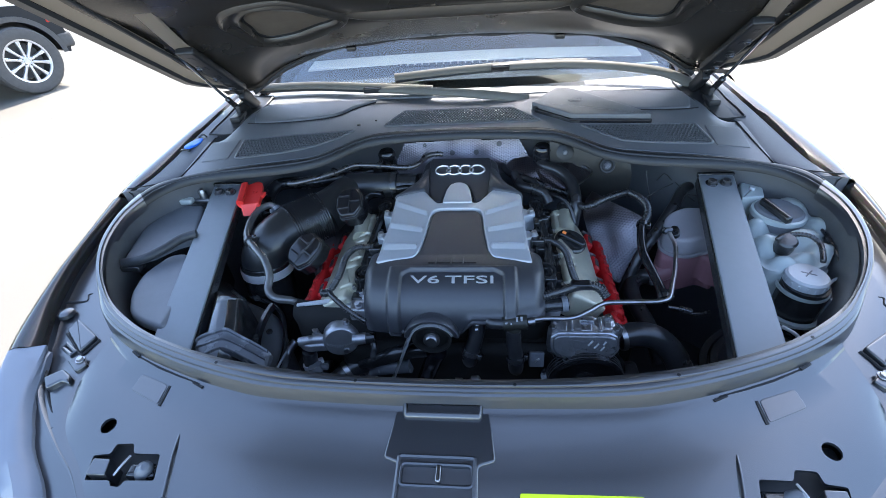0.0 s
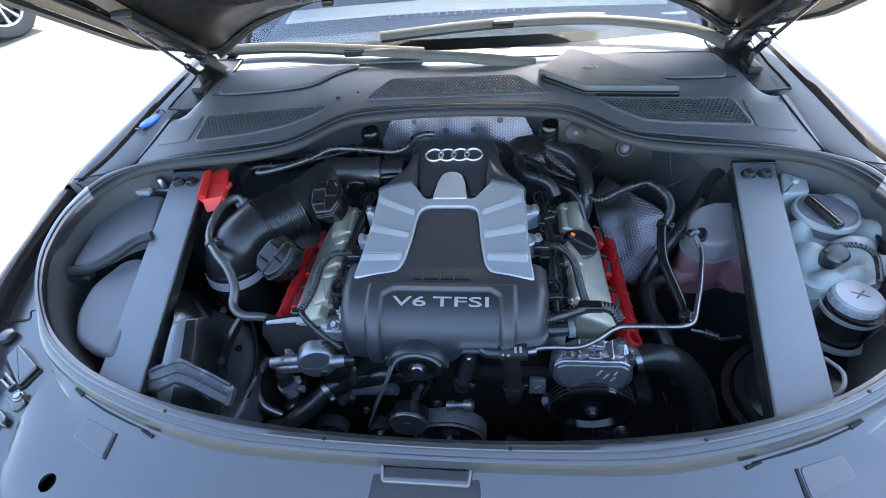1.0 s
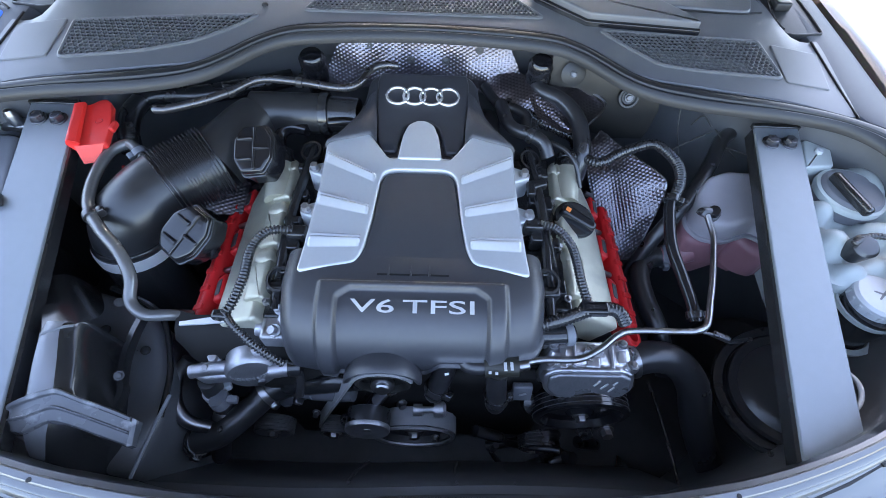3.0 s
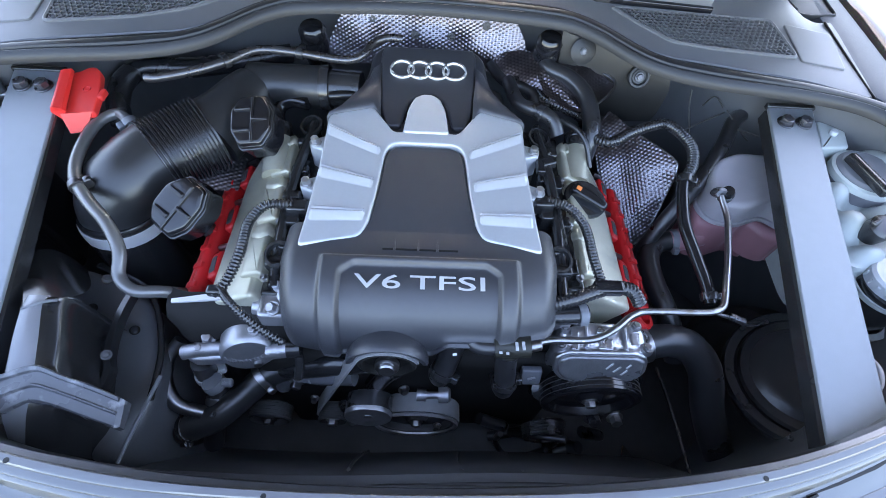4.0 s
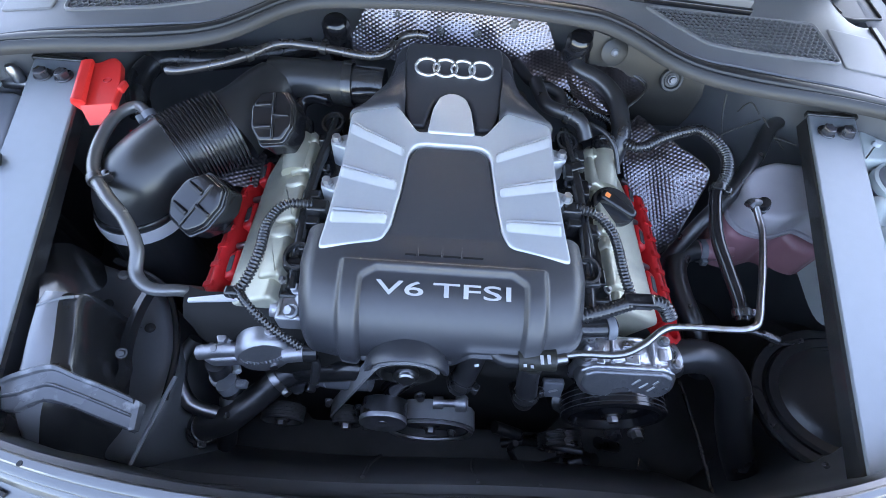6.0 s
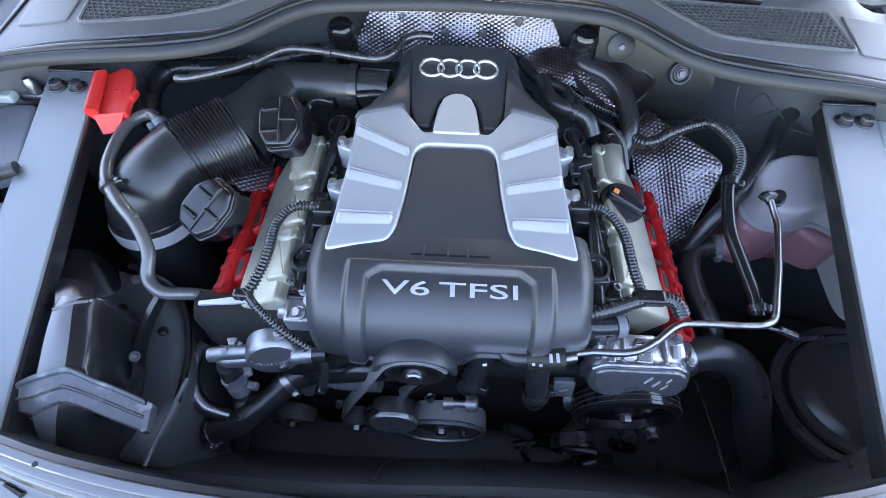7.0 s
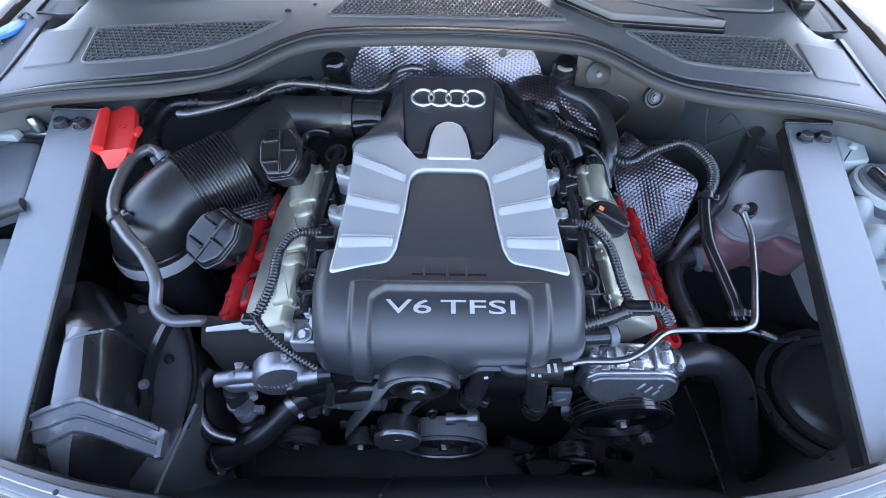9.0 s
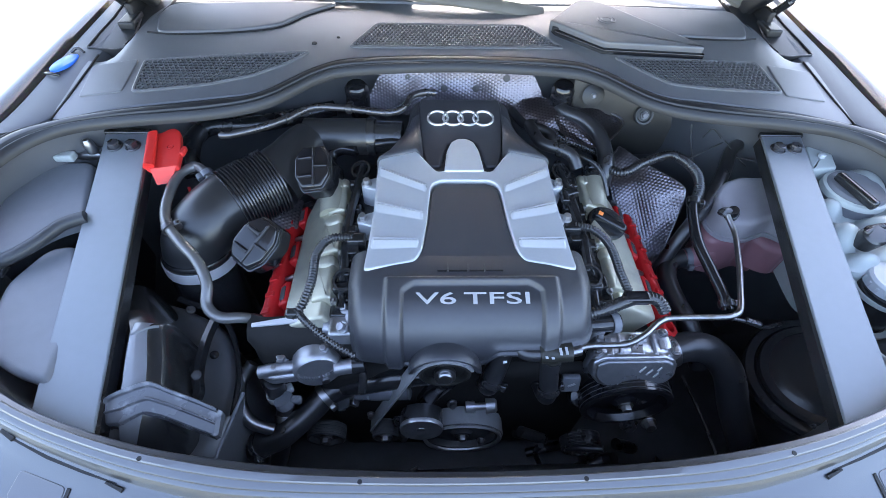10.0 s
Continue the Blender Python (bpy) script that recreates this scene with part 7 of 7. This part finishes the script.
wc = part("cap", lathe([(.0005, .008), (0.0441, .008), (0.0497, .004), (0.0512, -.004), (0.0512, -.03), (.0005, -.03)], 40, Matrix.Translation((0.745, 0.957, .896))), "boxlid", wt, "grey screw cap with a bar grip")
part("grip", moved(box(-0.0447, -.0075, .0, 0.0447, .0075, .019, .006), Matrix.Translation((0.723, 0.938, .902)) @ pose(0, 0, 0, 0, 0, -78.5)), "black", wc, "black bar grip")
part("cap_rim", lathe([(0.0502, -.006), (0.0564, -.006), (0.0553, .004), (0.0502, .006)], 40, Matrix.Translation((0.745, 0.957, .893))), "white", wt)
rn = part("rear_neck", prism(rounded([(0.708, 1.078), (0.761, 1.082), (0.736, 1.010), (0.682, 1.004)], .006), .84, .905, .004), "white", wt, "pale moulded neck at the rear")
part("neck_post", lathe([(.0005, 0), (.007, 0), (.006, .008), (.0005, .009)], 16, Matrix.Translation((0.722, 1.044, .904))), "greycap", rn)
part("level_sensor", lathe([(.0005, -.02), (.019, -.02), (.020, .010), (.016, .014), (.0005, .015)], 24, axis((0.703, 0.840, .892), (-.1, -.3, 1))), "black", wt)
hose("sensor_cable", [(0.680, 0.837, 0.905), (0.702, 0.850, 0.905), (0.726, 0.855, 0.905), (0.750, 0.849, 0.905), (0.767, 0.836, 0.895), (0.756, 0.805, 0.895), (0.740, 0.775, 0.895)], .0042, "bellow", "ribbed black sensor cable", "cable", rib=.0012, pitch=.006, n=10)
bf = thing("brake_fluid_reservoir", (.722, .765, .74), "white screw cap on a black cylindrical reservoir", "reservoir")
part("cylinder", lathe([(.0005, -.10), (.042, -.10), (.042, -.004), (.0005, -.004)], 36, Matrix.Translation((.722, .764, .850))), "black", bf)
fc = part("cap", lathe([(.0005, .010), (.026, .010), (.029, .0085), (.0345, .0085), (.0385, .004), (.039, -.012), (.0005, -.012)], 40, Matrix.Translation((.722, .770, .858))), "greycap", bf, "pale ribbed screw cap with a cross mark")
part("collar", lathe([(.044, -.008), (.047, -.008), (.0475, 0), (.044, .0)], 40, Matrix.Translation((.722, .768, .838))), "white", bf)
part("base_ring", lathe([(.045, -.008), (.054, -.008), (.055, 0), (.045, .0)], 40, Matrix.Translation((.722, .763, .775))), "white", bf)
for a in (40, -25):
    part("cross_mark", moved(box(-.014, -.0016, .0118, .014, .0016, .0128, .0004), Matrix.Translation((.722, .770, .856)) @ pose(0, 0, 0, 0, 0, a)), "boxlid", fc)
for k in range(16):
    a = k * math.pi / 8
    part("knurl", oriented_box((.004, .005, .010), Matrix.Translation((.722 + .0385 * math.cos(a), .770 + .0385 * math.sin(a), .853)) @ pose(0, 0, 0, 0, 0, math.degrees(a)), .001), "greycap", fc)
solo("relay_box", prism(rounded([(.755, .735), (.79, .765), (.825, .73), (.785, .70)], .004), .76, .832, .003), "boxlid", "small dark relay box in the corner", "relay box")
solo("corner_connector", join(box(.742, .675, .800, .785, .692, .815, .003), box(.765, .668, .80, .80, .70, .806, .002)), "white", "pale connector in the corner", "connector")
hose("corner_cable", [(.755, .755, .84), (.785, .775, .85), (.81, .765, .845), (.815, .73, .83), (.80, .69, .80)], .003, "greycap", "thin pale cable in the corner", "cable", n=8)
solo("corner_rail", tube([(.80, .98, .885), (.815, .90, .88), (.805, .82, .87), (.80, .78, .85)], .004, 8), "bolt", "thin dark rail along the wing", "rail")
hose("round_tube_end", [(.60, .60, .80), (.635, .612, .82), (.655, .645, .82), (.648, .678, .81)], .0035, "greycap", "pale curved tube beside the strut bar", "tube", n=10)
# lamp housing rings at the front corner
lh = thing("lamp_housing", (.56, .66, .62), "black round lamp housing with stepped rings", "lamp housing")
for k, (r, h) in enumerate(((.120, 0), (.100, .012), (.078, .022))):
    part("ring", lathe([(r - .006, -.02), (r, -.02), (r + .002, -.005), (r - .002, .0), (r - .016, .0), (r - .018, -.02)], 44, axis((.648, .672, .705 + h * .6), (-.35, .05, 1))), "black", lh)
part("cup", lathe([(.0005, -.05), (.112, -.05), (.114, -.02), (.076, .012), (.06, .018), (.0005, .018)], 40, axis((.648, .672, .705), (-.35, .05, 1))), "intake", lh)
solo("lens_glint_bolt", lathe([(.0005, 0), (.004, 0), (.003, .004), (.0005, .005)], 12, Matrix.Translation((.497, .552, .80))), "chrome", "bright screw head in the corner", "screw")

# ---- clutter low in the bay ----
rnd = random.Random(5)
for k in range(9):
    x, y, z = rnd.uniform(.06, .36), rnd.uniform(.60, .65), rnd.uniform(.36, .54)
    q = [(x, y, z), (x + rnd.uniform(-.06, .06), y + rnd.uniform(-.02, .03), z - rnd.uniform(.02, .08)), (x + rnd.uniform(-.09, .09), y + rnd.uniform(-.02, .04), z - rnd.uniform(.08, .16))]
    hose("low_hose", q, rnd.uniform(.006, .013), "hose", "black hose low in the bay", "hose", n=10)
for k in range(7):
    x, y, z = rnd.uniform(-.34, .36), rnd.uniform(.62, .66), rnd.uniform(.42, .66)
    solo("engine_bolt", hexbolt((x, y, z), (rnd.uniform(-.3, .3), -1, rnd.uniform(.2, .8)), rnd.uniform(.005, .009), .01), rnd.choice(["bolt", "bolt", "steel"]), "bolt on the engine front", "bolt")
for s in (1, -1):
    for k in range(4):
        y = .72 + .1 * k
        solo("side_casting", box(s * .40 - .05, y, .42, s * .40 + .05, y + .075, .56 + .02 * (k % 2), .015), "dark", "dark casting beside the engine", "casting")

# ---- the parked vehicle ----
suv = thing("parked_car", (-7.0, 5.6, 0), "black parked car with bright alloy wheels on the concrete", "car")
ms = Matrix.Translation((-5.34, 5.20, 0)) @ pose(0, 0, 0, 0, 0, 68)


def wheel(x, y, side):
    m = ms @ Matrix.Translation((x, y, .365)) @ pose(0, 0, 0, 90 * side, 0, 0)
    ty = part("tyre", lathe([(.24, -.10), (.30, -.115), (.345, -.105), (.365, -.08), (.367, 0), (.365, .08), (.345, .105), (.30, .115), (.24, .10), (.24, -.10)], 48, m), "tyre", suv)
    part("rim", lathe([(.218, .088), (.224, .096), (.250, .100), (.256, .092), (.240, .06), (.232, .05), (.222, .060), (.218, .088)], 48, m), "rim", ty)
    # barrel and disc are coloured dark to put shade between the spokes
    part("barrel", lathe([(.228, .05), (.215, -.09), (.23, -.1), (.234, .05)], 40, m), "dark", ty)
    part("hub", lathe([(.0005, .075), (.028, .075), (.034, .082), (.050, .078), (.066, .066), (.070, .04), (.0005, .04)], 28, m), "rim", ty)
    part("brake_disc", lathe([(.0005, -.03), (.20, -.03), (.20, -.01), (.0005, -.01)], 32, m), "dark", ty)
    for k in range(5):
        for d in (-17, 17):
            part("spoke", moved(prism([(.045, -.014), (.14, -.013), (.226, -.023), (.226, .023), (.14, .013), (.045, .014)], .045, .082, .006), m @ pose(0, 0, 0, 0, 0, 72 * k + d)), "rim", ty)
        part("wheel_bolt", lathe([(.0005, .078), (.008, .078), (.009, .06), (.0005, .06)], 10, m @ Matrix.Translation((.048 * math.cos(radians(72 * k)), .048 * math.sin(radians(72 * k)), .004))), "dark", ty)


SIDE = [(.50, .35), (.56, .50), (.53, .70), (.46, .84), (.20, .92), (-.5, .98), (-.95, 1.02), (-1.5, 1.40), (-2.6, 1.42), (-3.1, 1.02), (-3.6, .92), (-3.7, .7), (-3.7, .35)]


def arch(cx_, r):
    return [(cx_ - r * math.cos(a), .365 + r * math.sin(a)) for a in np.linspace(math.pi * .02, math.pi * .98, 15)]


low = [(x, max(.3, z)) for x, z in arch(-2.85, .42)] + [(x, max(.3, z)) for x, z in arch(0, .42)]
prof = low + SIDE
secs = []
for y, k in ((0.0, 1.0), (.06, 1.0), (.9, 1.0), (1.8, 1.0), (1.86, 1.0)):
    tuck = .04 if y in (0.0, 1.86) else 0
    secs.append([ms @ Vector((x, y - .02 + (max(0, z - 1.05) * .28 if y < .9 else -max(0, z - 1.05) * .28), z - tuck * (z > 1.6))) for x, z in prof])
part("shell", rings(secs), "suv", suv, smooth=30)
for x in (0, -2.85):
    wheel(x, .06, 1), wheel(x, 1.76, -1)
    part("arch_trim", rings([[ms @ Vector((x - r * math.cos(a), yy, .365 + r * math.sin(a))) for a in np.linspace(0, math.pi, 20)] for r, yy in ((.415, -.03), (.47, -.035), (.475, .0))], False, False), "tyre", suv)
for x in (0, -2.85):
    part("arch_liner", moved(box(x - .46, .22, .16, x + .46, 1.62, .86, .03), ms), "dark", suv)
part("tail_lamp", moved(box(.40, -.03, .70, .50, .06, .80, .02), ms), "tail", suv)
part("bumper", moved(box(.42, -.03, .40, .60, 1.86, .58, .04), ms), "tyre", suv)
part("side_glass", moved(prism([(-2.8, 1.04), (-1.1, 1.04), (-1.5, 1.34), (-2.5, 1.36)], -.02, .005, .004), ms @ Matrix.Translation((0, .02, 0)) @ pose(0, 0, 0, 90, 0, 0)), "gloss", suv)
